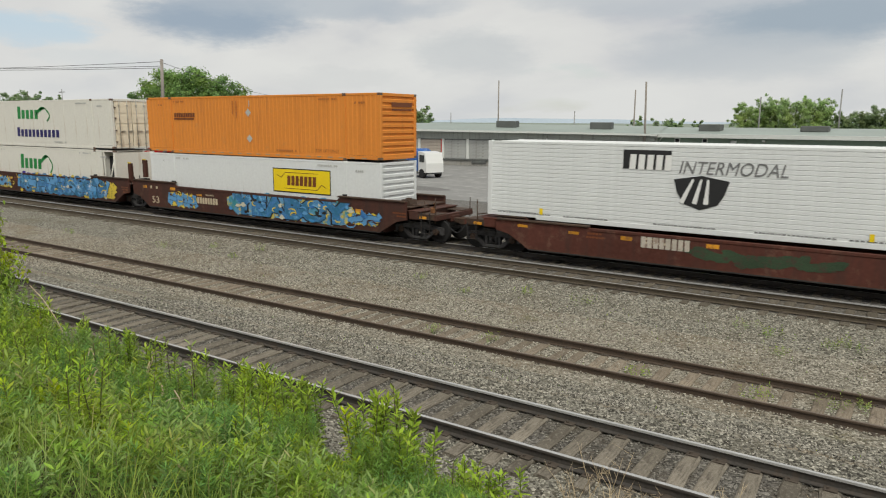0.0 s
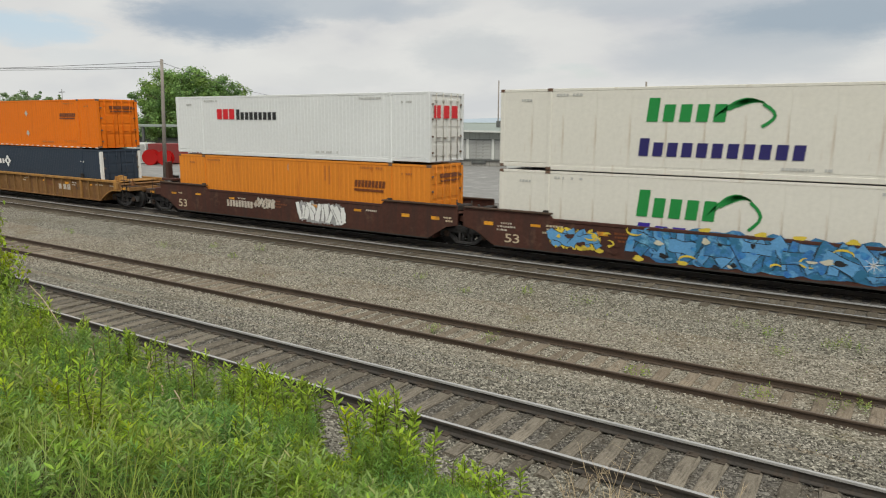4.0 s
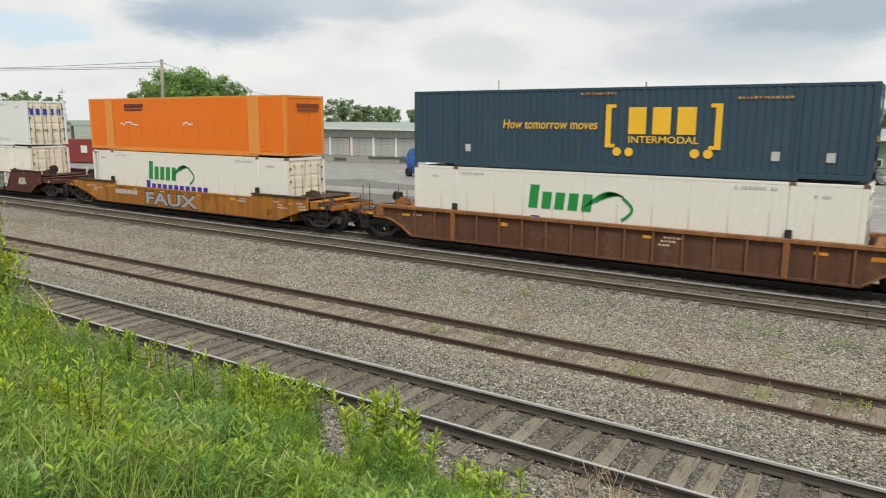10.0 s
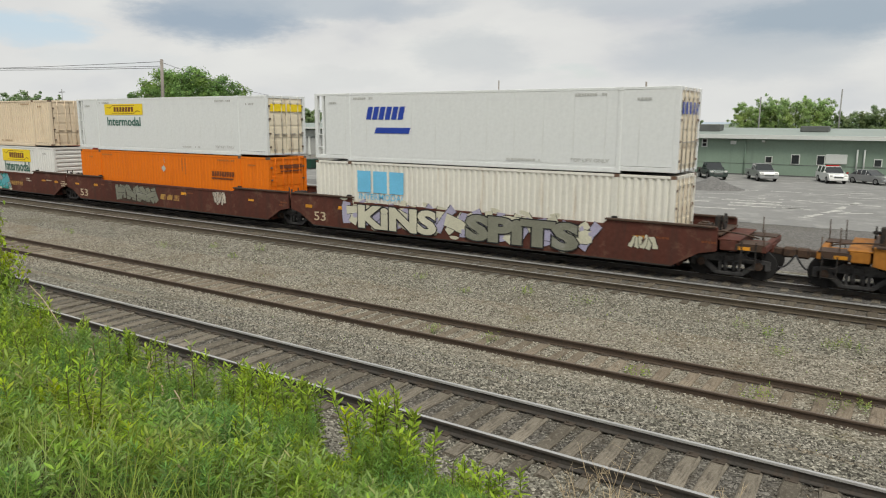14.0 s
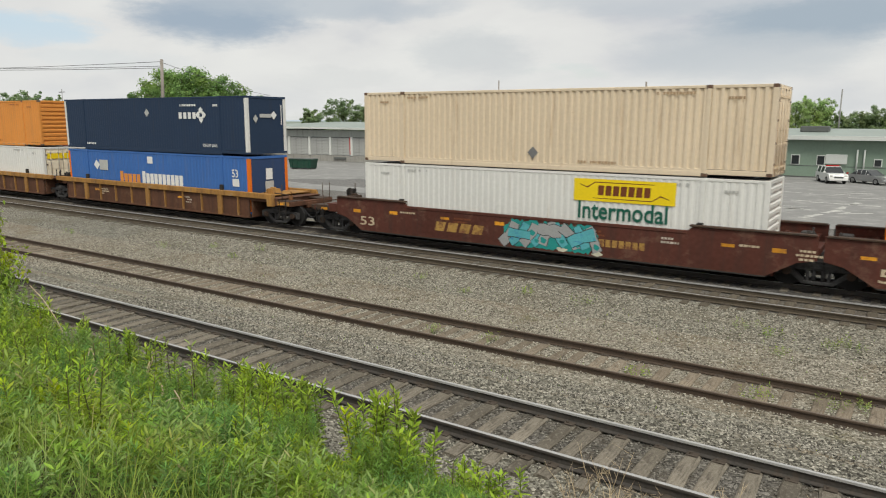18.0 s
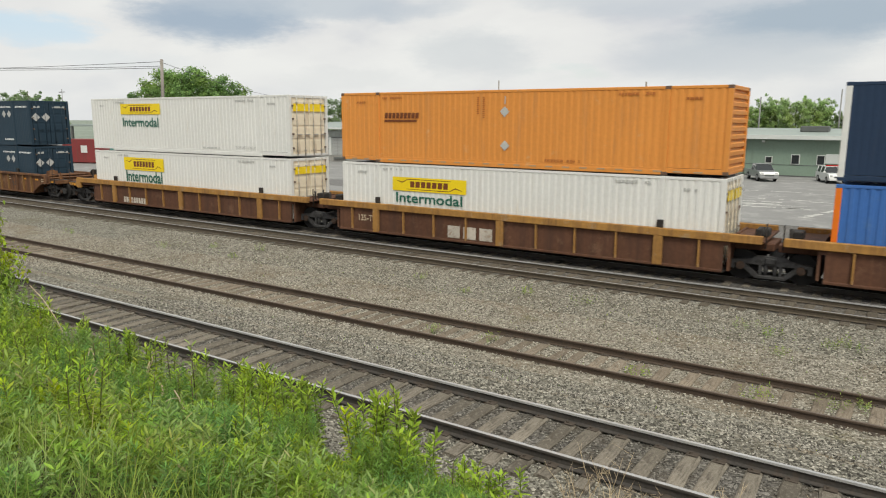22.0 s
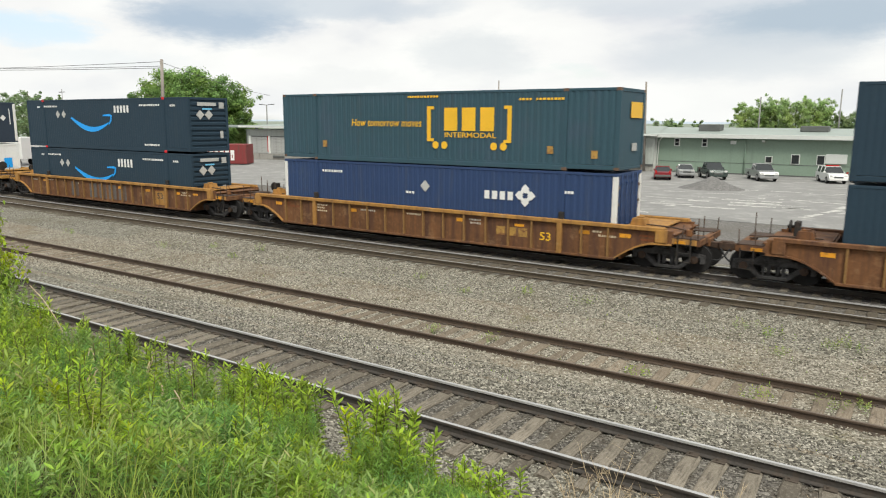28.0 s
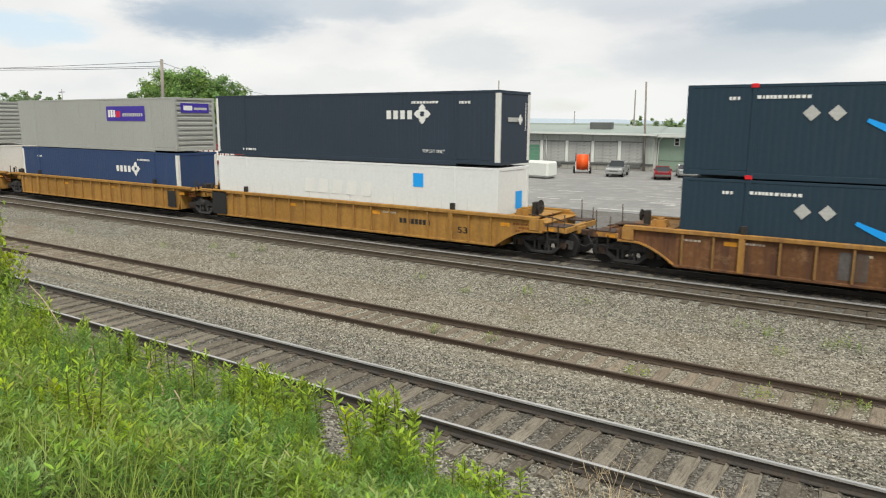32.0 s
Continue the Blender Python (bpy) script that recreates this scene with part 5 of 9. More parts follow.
def drips(car, seed, u0, u1, z0, z1, count, mats):
    """Loose drops, loops and sparks of spray paint over a painted field."""
    rnd = random.Random(seed)
    y = SIDE - 0.026
    for k in range(count):
        u, z = rnd.uniform(u0, u1), rnd.uniform(z0, z1)
        mat = mats[k % len(mats)]
        if k % 3 == 0:
            a, r = rnd.uniform(0, 6.3), rnd.uniform(0.10, 0.24)
            pts = [(u + r * math.cos(a + q * 0.5) * 1.3, z + r * math.sin(a + q * 0.5) * 0.7) for q in range(7)]
            part("spray_loop", band(pts, [0.02 + 0.05 * math.sin(q / 6 * math.pi) for q in range(7)], y - 0.0004 * k), mat, car)
        else:
            part("spray_drop", Mesh().sheet(blob(u, z, rnd.uniform(0.05, 0.20), rnd.uniform(0.04, 0.11), 0, rnd, 12, 0.3), y - 0.0004 * k), mat, car)


def spray_word(car, text, u0, u1, z0, z1, mat, y_off=0.0, bold=0.03):
    """Fat sprayed letters with a dark edge."""
    y = SIDE - 0.007 - y_off
    z0, z1 = max(z0, 0.40), min(z1, 1.42)
    part("spray_edge", lettering(text, M_INK, u0 - 0.05, u1 + 0.05, z0 - 0.05, z1 + 0.05, y, bold + 0.03), M_INK, car)
    part("spray_letters", lettering(text, mat, u0, u1, z0, z1, y - 0.004, bold), mat, car, "sprayed letters with a dark edge")


# ---- the cars and their loads, in running order ----
# a lone white box with level planks, riding high on a low brown car
k1 = smooth_car("red-brown low-sided well car carrying one white box", -3.6, M_BROWN_RED, "outer", "outer", low=True)
car_print(k1, 1, spots=((-6.55, 1.12), (-4.6, 1.12), (-1.75, 1.13), (3.6, 1.1)))
bars_on(k1, 8, -3.91, -2.25, 0.80, 1.19, M_INK_RUSTW)
green = random.Random(2)
for k in range(15):
    part("spray_patch", Mesh().sheet(blob(-2.1 + 0.29 * k, 0.72 + green.uniform(-0.12, 0.12), green.uniform(0.22, 0.5), green.uniform(0.09, 0.24), 0, green, 18, 0.3),
                                     SIDE - 0.004 - 0.0004 * k), M_GRAF_GREEN, k1, "patchy dark green sprayed paint")
b1 = container("white box with level plank sides on a low well car", -5.57, 0, M_WHITE_COOL, "level", "ribs", posts=False)
TRAIN[-1] = (b1, -5.57, Z_C + 1.385)
b1.location.z = Z_C + 1.385
decal(b1, "name_mark", rect(-2.75, -1.12, 2.05, 2.69, P0), M_INK)
name_bars(b1, 5, M_INK_WHITE, -2.57, -1.08, 2.03, 2.54, 0.05, 1.0, 0.28, P1)
decal(b1, "lettering", lettering("INTERMODAL", M_INK_GREY, -0.85, 2.43, 1.95, 2.37, P0, 0.0, 0.25), M_INK_GREY)
SH_U, SH_Z = -0.12, 1.37
decal(b1, "shield_mark", Mesh().sheet([(SH_U + a * 0.88, SH_Z + b * 0.93) for a, b in ((-1.0, 0.42), (-0.85, -0.05), (-0.62, -0.42), (0, -0.62), (0.62, -0.42), (0.85, -0.05), (1.0, 0.42), (0, 0.58))], P0), M_INK,
      "black shield with white strokes")
for a in (-0.42, 0.0, 0.36):
    decal(b1, "shield_stroke", band([(SH_U + a - 0.18, SH_Z - 0.38), (SH_U + a * 0.6, SH_Z + 0.42)], [0.16, 0.07], P1), M_INK_WHITE)
pale_rows(b1, [(-7.6, 0.2, 2.2), (-4.9, 0.2, 1.6), (-1.6, 0.2, 2.0), (1.6, 0.2, 2.2), (4.2, 0.2, 2.0)], M_INK_GREY, 0.04)
for u in (-5.85, 4.7):
    decal(b1, "yellow_tag", rect(u, u + 0.13, 0.22, 0.45, P1), M_INK_YELLOW)

# three joined brown units
k2 = smooth_car("brown well car sprayed with blue and yellow graffiti", -26.97, M_BROWN, "truck", "outer")
car_print(k2, 2)
stencil(k2, "53", -7.84, -7.22, 0.50, 0.87)
for u, w in ((-8.62, 0.16), (-8.40, 0.12), (-7.95, 0.14), (-7.45, 0.14), (-6.2, 0.42)):
    part("reflector", Mesh().box(u, u + w, SIDE - 0.006, SIDE + 0.01, 1.28, 1.43), M_INK_AMBER if w != 0.14 else M_INK_TAN, k2, "dirty reflective plate")
spray(k2, 21, -1.64, 6.77, 0.10, 1.59, M_GRAF_FIELD, M_GRAF_LBLUE, M_GRAF_YEL, 0)
spray_word(k2, "YEABOY", -1.25, 6.51, 0.30, 1.47, M_GRAF_MIX, 0.012, 0.07)
bars_on(k2, 8, -4.00, -2.36, 0.72, 1.04, M_INK_TAN)
spray(k2, 22, -6.40, -3.98, 0.40, 1.22, M_GRAF_YEL, M_GRAF_LBLUE, M_GRAF_YEL, 3, False)
spray(k2, 23, 6.50, 8.12, 0.48, 1.10, M_GRAF_YEL, M_GRAF_LBLUE, M_GRAF_YEL, 2, False)
drips(k2, 24, -1.5, 6.6, 0.42, 1.36, 44, (M_GRAF_YEL, M_GRAF_LBLUE, M_GRAF_BLUE, M_GRAF_LBLUE, M_INK, M_GRAF_CREAM))
drips(k2, 25, -6.3, -4.1, 0.45, 1.2, 12, (M_GRAF_YEL, M_BROWN, M_GRAF_BLUE))
drips(k2, 26, 6.5, 8.1, 0.5, 1.2, 10, (M_BROWN, M_GRAF_YEL, M_GRAF_BLUE))
b = container("faded orange corrugated container on a white one", -26.97, 1, M_ORANGE_MID, "corr", "ribs")
small_print(b, M_INK_FADE, seed=2, lift=True)
orange_marks(b, M_INK_FADE)
end_marks(b, [("bar", 0.2, 2.42, 0.75, 0.09, M_INK_BROWN), ("bar", 0.2, 2.2, 0.7, 0.04, M_INK_BROWN)])
underlined(b, M_INK_BROWN, -5.77, -4.09, 1.74, 2.08)
diamonds(b, M_INK_PALE, [(-0.05, 2.09), (-0.01, 0.85)])
b = container("white container with a yellow sign under an orange one", -26.97, 0, M_WHITE_COOL, "smooth", "ribs")
small_print(b, M_INK_PALE, seed=3)
yellow_sign(b, 1.55, 5.14, 1.37, 2.40, True)

k3 = smooth_car("brown well car covered in blue graffiti", -46.51, M_BROWN, "truck", "plain")
car_print(k3, 3)
stencil(k3, "53", -7.67, -7.06, 0.46, 0.80)
spray(k3, 36, 6.9, 8.25, 0.40, 1.45, M_GRAF_YEL, M_GRAF_YEL, M_GRAF_CREAM, 2, False)
spray(k3, 31, -2.80, 7.54, 0.07, 1.66, M_GRAF_MIX, M_GRAF_LBLUE, M_GRAF_YEL, 9, True, M_GRAF_MIX)
spray(k3, 32, -5.81, -3.86, 0.45, 1.26, M_GRAF_YEL, M_GRAF_LBLUE, M_GRAF_YEL, 2, False)
drips(k3, 33, -2.7, 7.4, 0.40, 1.42, 46, (M_GRAF_LBLUE, M_GRAF_BLUE, M_INK, M_GRAF_YEL, M_GRAF_LBLUE, M_GRAF_CREAM))
drips(k3, 34, -5.7, -3.0, 0.5, 1.3, 12, (M_GRAF_YEL, M_BROWN, M_GRAF_YEL))
drips(k3, 35, 7.2, 8.3, 0.45, 1.3, 8, (M_GRAF_YEL, M_GRAF_YEL, M_BROWN))
b = container("dirty white refrigerated container with green name", -46.51, 1, M_CREAM, "smooth", "door", end_mat=M_OFFWHITE)
small_print(b, M_INK_PALE, seed=4)
green_name(b, -2.61, 0.05, 1.61, 2.52, -0.35, 1.44, 1.57, 2.54)
name_bars(b, 11, M_INK_INDIGO, -2.82, 2.38, 0.61, 1.20, 0.08, 0.78, 0.3)
b = container("dirty white refrigerated container with open nose frame", -46.51, 0, M_CREAM, "smooth", "plain", nose="frame_right")
small_print(b, M_INK_PALE, seed=5)
green_name(b, -2.79, -0.07, 1.34, 2.41, -0.37, 1.27, 1.27, 2.51)
name_bars(b, 4, M_INK_VIOLET, -2.73, -0.35, 1.03, 1.29, 0.08, 0.7, 0.3)

for car, (u0, u1, z0, z1) in ((k3, (9.28, 9.52, 1.65, 2.55)), (k2, (-8.88, -8.62, 1.98, 2.78))):
    part("stand_post", Mesh().box(u0, u1, -1.3, -1.1, z0 - 0.15, z1, 0.02), M_BROWN, car, "upright brown steel stand post")
    part("post_cap", Mesh().box(u0 + 0.02, u1 - 0.02, -1.31, -1.2, z1, z1 + 0.06, 0.01), M_GRAF_YEL, car, "yellow painted cap")
k4 = smooth_car("brown well car with white sprayed letters", -65.9, M_BROWN, "outer", "plain")
car_print(k4, 4)
u0, u1, z0, z1 = -9.24, -9.01, 1.83, 2.77
part("stand_post", Mesh().box(u0, u1, -1.35, -1.05, z0, z1, 0.02).box(u0 - 0.3, u1 + 0.45, -1.40, -0.9, z0 - 0.06, z0 + 0.06, 0.02), M_BROWN, k4, "upright brown steel stand post")
stencil(k4, "53", -8.03, -7.35, 0.47, 0.87)
bars_on(k4, 9, -4.18, -2.26, 0.75, 1.07)
spray(k4, 41, 0.77, 3.67, 0.17, 1.41, M_GRAF_SILVER, M_INK_WHITE, M_BROWN, 4, False)
spray(k4, 42, -2.07, -0.71, 0.78, 1.33, M_BROWN, M_INK_RUSTW, M_INK_RUSTW, 2, False)
b = container("white container with a red and black name", -65.9, 1, M_WHITE_COOL, "fine", "door", end_mat=M_WHITE)
small_print(b, M_INK_PALE, seed=6)
end_marks(b, [("bar", -0.75, 2.1, 0.24, 0.26, M_INK_RED), ("bar", -0.1, 2.1, 0.24, 0.26, M_INK_RED), ("bar", 0.55, 2.1, 0.24, 0.26, M_INK_RED)])
name_bars(b, 3, M_INK_RED, -4.88, -3.53, 1.76, 2.26, 0.0, 1.0, 0.15)
name_bars(b, 9, M_INK, -3.46, -0.63, 1.75, 2.24, 0.0, 0.72, 0.25)
b = container("yellow-orange corrugated container under a white one", -65.9, 0, M_ORANGE_YEL, "corr", "door")
small_print(b, M_INK_FADE, seed=7)
orange_marks(b, M_INK_FADE, 2.3)
end_marks(b, [("bar", 0.2, 2.42, 0.75, 0.09, M_INK_BROWN), ("bar", 0.2, 2.2, 0.7, 0.04, M_INK_BROWN)])
underlined(b, M_INK_BROWN, 4.05, 5.78, 1.64, 2.12)

# three single cars
k5 = ribbed_car("rusty yellow well car with upright stakes", -89.38, M_RIB_TAN, M_CHORD, "outer", "outer", 17, rib_mat=M_STAKE)
car_print(k5, 5, y=-1.448)
stencil(k5, "53", 5.40, 5.82, 0.78, 1.03, M_INK, -1.449)
bars_on(k5, 3, 3.42, 4.85, 0.72, 1.04, M_INK_RUSTW, -1.449)
b = container("bright orange corrugated container on a dark blue one", -89.38, 1, M_ORANGE, "corr", "door")
small_print(b, M_INK_FADE, seed=8, lift=True)
end_marks(b, [("bar", 0.2, 2.42, 0.75, 0.09, M_INK_BROWN), ("bar", 0.2, 2.2, 0.7, 0.04, M_INK_BROWN)])
underlined(b, M_INK_BROWN, 3.98, 5.75, 1.74, 2.09)
diamonds(b, M_INK_PALE, [(0.03, 2.09), (0.04, 0.84)])
m = Mesh()
for i in range(24):
    m.sheet([(-7.6 + i * 0.66, 0.05), (-7.3 + i * 0.66, 0.05), (-7.3 + i * 0.66, 0.10), (-7.6 + i * 0.66, 0.10)], P0)
decal(b, "reflector_stripes", m, M_INK_WHITE)
b = container("dark blue container with white corner posts", -89.38, 0, M_CHAR, "fine", "door", white_posts=M_WHITE)
decal(b, "repaired_panel", Mesh().box(-7.93, -7.0, P0 - 0.01, P0 + 0.02, 0.16, 2.78), M_BLUE, "bright blue repaired panel")
square_logo(b, -2.98, 1.90, 0.42, -4.93, -3.39, 1.71, 2.02, M_INK_WHITE)
pale_rows(b, [(-6.1, 2.5, 1.2), (5.9, 2.1, 0.4)])

k6 = ribbed_car("rusty brown well car with upright stakes", -112.66, M_RIB_BROWN, M_CHORD_BROWN, "outer", "outer", 17, rib_mat=M_STAKE_BROWN)
car_print(k6, 6, y=-1.448)
b = container("dark steel-blue corrugated container with gold name in brackets", -112.66, 1, M_CSXBLUE, "corr", "door")
bracket_logo(b, 0.05, 0.41, 3.51, 3.88, 0.87, 2.32, 0.75, 3.19, 1.33, 2.22, 0.88, 3.20, 1.04, 1.27, M_INK_GOLD)
decal(b, "lettering", lettering("How tomorrow moves", M_INK_GOLD, -3.96, -0.24, 1.47, 1.81, P0, 0.008, 0.15), M_INK_GOLD)
pale_rows(b, [(4.3, 2.45, 1.6), (-0.9, 2.65, 1.3)], M_INK_OLDGOLD, 0.08)
for u, z in ((5.5, 0.72), (-5.5, 0.72), (7.0, 0.72)):
    decal(b, "inspection_label", rect(u - 0.12, u + 0.12, z - 0.14, z + 0.14, P0), M_INK_PALE)
end_marks(b, [("bar", -0.6, 2.35, 0.42, 0.22, M_INK_WHITE), ("bar", 0.55, 1.8, 0.38, 0.09, M_INK_PALE), ("bar", 0.55, 1.25, 0.38, 0.1, M_INK_GOLD), ("bar", -0.6, 1.3, 0.38, 0.1, M_INK_GOLD),
              ("bar", 0.8, 0.55, 0.18, 0.16, M_INK_YELLOW), ("bar", -0.6, 0.5, 0.3, 0.14, M_INK_PALE)])
b = container("dirty white refrigerated container with green name", -112.66, 0, M_CREAM, "smooth", "door", end_mat=M_OFFWHITE)
green_name(b, -2.91, -0.28, 1.36, 2.37, -0.61, 1.17, 1.26, 2.34)
name_bars(b, 5, M_INK_VIOLET, -2.79, -0.27, 1.04, 1.23, 0.0, 0.6, 0.3)
small_print(b, M_INK_PALE, seed=9)

k7 = smooth_car("amber well car with plain sides and silver graffiti", -136.2, M_AMBER, "outer", "outer", tops=(1.30, 1.50), foot=7.5)
car_print(k7, 7)
bars_on(k7, 9, -5.67, -3.55, 0.84, 1.08, M_INK_PALE)
stencil(k7, "53", 6.84, 7.15, 0.52, 0.79, M_INK)
spray_word(k7, "FAUX", -2.77, 1.63, 0.14, 1.07, M_GRAF_SILVER)
b = container("red-orange smooth container with paler posts", -136.2, 1, M_ORANGE_RED, "smooth", "plain", M_ORANGE_MID)
for u0, u1 in ((-6.41, -5.71), (5.56, 6.33)):
    decal(b, "post_cover", Mesh().box(u0, u1, P0 - 0.02, P0 + 0.01, 0.12, 2.8, 0.005), M_ORANGE_OLD, "paler orange post cover")
end_marks(b, [("bar", 0.2, 2.42, 0.75, 0.09, M_INK_BROWN), ("bar", 0.2, 2.2, 0.7, 0.04, M_INK_BROWN)])
underlined(b, M_INK, -4.59, -2.82, 2.21, 2.57)
spray_k = random.Random(71)
for u0, u1, z0, z1 in ((-5.03, -3.33, 1.42, 1.60), (0.55, 1.34, 1.45, 1.64)):
    decal(b, "chalk_tag", band([(u0 + (u1 - u0) * i / 9, z0 + (z1 - z0) * spray_k.random()) for i in range(10)], [0.06] * 10, P1), M_INK_WHITE)
b = container("dirty white refrigerated container with green and violet name", -136.2, 0, M_CREAM, "smooth", "door", nose="frame", end_mat=M_OFFWHITE)
green_name(b, -2.77, -0.25, 1.26, 2.42, -0.60, 1.26, 1.28, 2.36)
name_bars(b, 11, M_INK_VIOLET, -3.05, 2.31, 0.67, 1.37, 0.08, 0.75, 0.3)
small_print(b, M_INK_PALE, seed=10)

# three joined red-brown units
k8 = smooth_car("red-brown well car with big white and grey graffiti letters", -159.62, M_BROWN_RED, "truck", "outer", 1)
car_print(k8, 8)
stencil(k8, "53", -8.08, -7.37, 0.51, 0.92)
spray(k8, 81, -6.30, 5.46, -0.18, 1.74, None, M_GRAF_MAUVE, M_GRAF_CREAM, 9, False, M_GRAF_CREAM, M_GRAF_MAUVE)
spray_word(k8, "KiNS", -5.41, -1.28, 0.03, 1.42, M_GRAF_CREAM, 0.05, 0.05)
spray_word(k8, "SPiTS", 0.10, 4.86, 0.06, 1.57, M_GRAF_OLIVE, 0.05, 0.06)
spray(k8, 82, 6.75, 7.58, 0.68, 1.25, M_BROWN_RED, M_GRAF_CREAM, M_GRAF_CREAM, 2, False)
b = container("white refrigerated container with a blue name", -159.62, 1, M_WHITE_COOL, "smooth", "door", nose="frame", end_mat=M_OFFWHITE)
end_marks(b, [("bar", -0.95, 2.2, 0.12, 0.2, M_INK_MBLUE), ("bar", -0.55, 2.2, 0.12, 0.2, M_INK_MBLUE), ("bar", -0.1, 2.2, 0.12, 0.2, M_INK_MBLUE), ("bar", 0.35, 2.2, 0.12, 0.2, M_INK_MBLUE), ("bar", 0.8, 2.2, 0.12, 0.2, M_INK_MBLUE)])
name_bars(b, 6, M_INK_MBLUE, -5.14, -3.12, 1.78, 2.31, 0.25, 1.0, 0.2)
decal(b, "rule", Mesh().sheet([(-4.65, 1.21), (-2.85, 1.21), (-2.75, 1.45), (-4.55, 1.45)], P0), M_INK_MBLUE)
small_print(b, M_INK_PALE, seed=11, lift=True)
b = container("cream corrugated container with a light blue name", -159.62, 0, M_CREAM, "corr", "door", end_mat=M_OFFWHITE)
name_bars(b, 3, M_INK_LBLUE, -5.70, -3.06, 1.60, 2.53, 0.0, 1.0, 0.15)
decal(b, "lettering", lettering("INTERMODAL", M_INK_LBLUE, -5.56, -3.06, 1.30, 1.56, P0, 0.01), M_INK_LBLUE)

k9 = smooth_car("red-brown well car with grey tags between two others", -178.9, M_BROWN_RED, "truck", "plain")
car_print(k9, 9)
stencil(k9, "53", -8.11, -7.32, 0.46, 0.88)
spray(k9, 91, -4.34, -0.52, 0.36, 1.44, M_STEEL_BROWN, M_GRAF_OLIVE, M_STEEL_BROWN, 4, False)
bars_on(k9, 3, -0.30, 1.44, 0.73, 1.02, M_INK_OLDGOLD, None, 0.3)
spray(k9, 92, 4.23, 5.10, 0.75, 1.54, M_BROWN_RED, M_INK_RUSTW, M_INK_RUSTW, 2, False)
b = container("white refrigerated container with a yellow sign", -178.9, 1, M_WHITE_COOL, "smooth", "door", nose="frame", end_mat=M_OFFWHITE, door_mark=M_INK_YELLOW)
yellow_sign(b, -5.21, -1.60, 1.99, 2.58)
green_word(b, -5.02, -1.85, 1.38, 1.86)
small_print(b, M_INK_PALE, seed=12, lift=True)
b = container("bright orange corrugated container under a white one", -178.9, 0, M_ORANGE, "corr", "door")
end_marks(b, [("bar", 0.2, 2.42, 0.75, 0.09, M_INK_BROWN), ("bar", 0.2, 2.2, 0.7, 0.04, M_INK_BROWN)])
underlined(b, M_INK_BROWN, 3.91, 5.62, 1.69, 2.10)
diamonds(b, M_INK_PALE, [(-0.05, 2.07)])
small_print(b, M_INK_FADE, seed=13)
orange_marks(b, M_INK_FADE, 1.5)

k10 = smooth_car("red-brown well car with teal graffiti", -198.17, M_BROWN_RED, "outer", "plain")
car_print(k10, 10)
stencil(k10, "53", -8.22, -7.43, 0.54, 0.92)
spray(k10, 101, -1.10, 2.67, 0.19, 1.48, M_GRAF_TEAL, M_GRAF_SILVER, M_GRAF_CREAM, 3, False, M_GRAF_LTEAL, M_GRAF_TEAL)
bars_on(k10, 4, -4.37, -2.02, 0.63, 1.00, M_INK_OLDGOLD, None, 0.3)
bars_on(k10, 7, 2.68, 4.36, 0.68, 0.94, M_INK_OLDGOLD)
b = container("beige corrugated container with rusty doors", -198.17, 1, M_BEIGE, "corr", "door")
diamonds(b, M_INK_GREY, [(-0.07, 0.61)], 0.22)
small_print(b, M_INK_BEIGE, seed=14)
b = container("white corrugated container with a yellow sign", -198.17, 0, M_WHITE, "corr", "ribs")
yellow_sign(b, 1.61, 5.22, 1.91, 2.69)
green_word(b, 1.79, 4.99, 1.27, 1.91)
small_print(b, M_INK_PALE, seed=15)

# three joined units with yellow chords
WIDE = (-6.06, 0.0, 6.06)
k11 = ribbed_car("brown well car with a yellow top chord", -221.7, M_RIB_BROWN, M_CHORD, "truck", "outer", 12, 0, 0.26, M_CHORD, WIDE, False, 0.16)
car_print(k11, 11, y=-1.448, spots=((-5.2, 1.0), (2.6, 1.0)), amber=False)
b = container("navy blue corrugated container with white corner posts", -221.7, 1, M_NAVY, "fine", "plain", white_posts=M_WHITE)
square_logo(b, 4.66, 1.98, 0.42, 2.81, 4.31, 1.78, 2.11, M_INK_WHITE)
diamonds(b, M_INK_PALE, [(0.12, 2.10)], 0.22)
end_marks(b, [("bar", -0.1, 1.95, 0.38, 0.09, M_INK_PALE), ("rhomb", 0.45, 1.98, 0.2, 0.22, M_INK_WHITE), ("rhomb", -0.75, 1.8, 0.16, 0.2, M_INK_PALE), ("bar", 0.95, 2.0, 0.03, 0.5, M_INK_WHITE)])
pale_rows(b, [(3.0, 2.42, 1.2), (5.6, 2.4, 0.4), (-5.9, 0.3, 0.8)])
decal(b, "lifting_mark", lettering("TOP LIFT ONLY", M_INK_WHITE, 4.69, 5.84, 0.36, 0.52, P0, 0.01), M_INK_WHITE)
b = container("bright blue corrugated container with orange-red posts", -221.7, 0, M_BLUE, "corr", "plain", white_posts=M_ORANGE_RED, end_mat=M_UBLUE)
end_marks(b, [("bar", 0.0, 1.35, 0.28, 0.3, M_INK_PALE), ("bar", 0.0, 2.0, 0.22, 0.28, M_INK_WHITE)])
name_bars(b, 5, M_ORANGE_OLD, -2.83, -0.85, 1.14, 1.76, 0.0, 0.8, 0.2)
name_bars(b, 10, M_INK_WHITE, -0.71, 2.94, 1.11, 1.84, 0.0, 0.85, 0.2)
decal(b, "lettering", lettering("53", M_INK_WHITE, 6.82, 7.28, 1.84, 2.24, P0, 0.02), M_INK_WHITE)
decal(b, "white_square", rect(6.84, 7.33, 1.39, 1.77, P0), M_INK_WHITE)
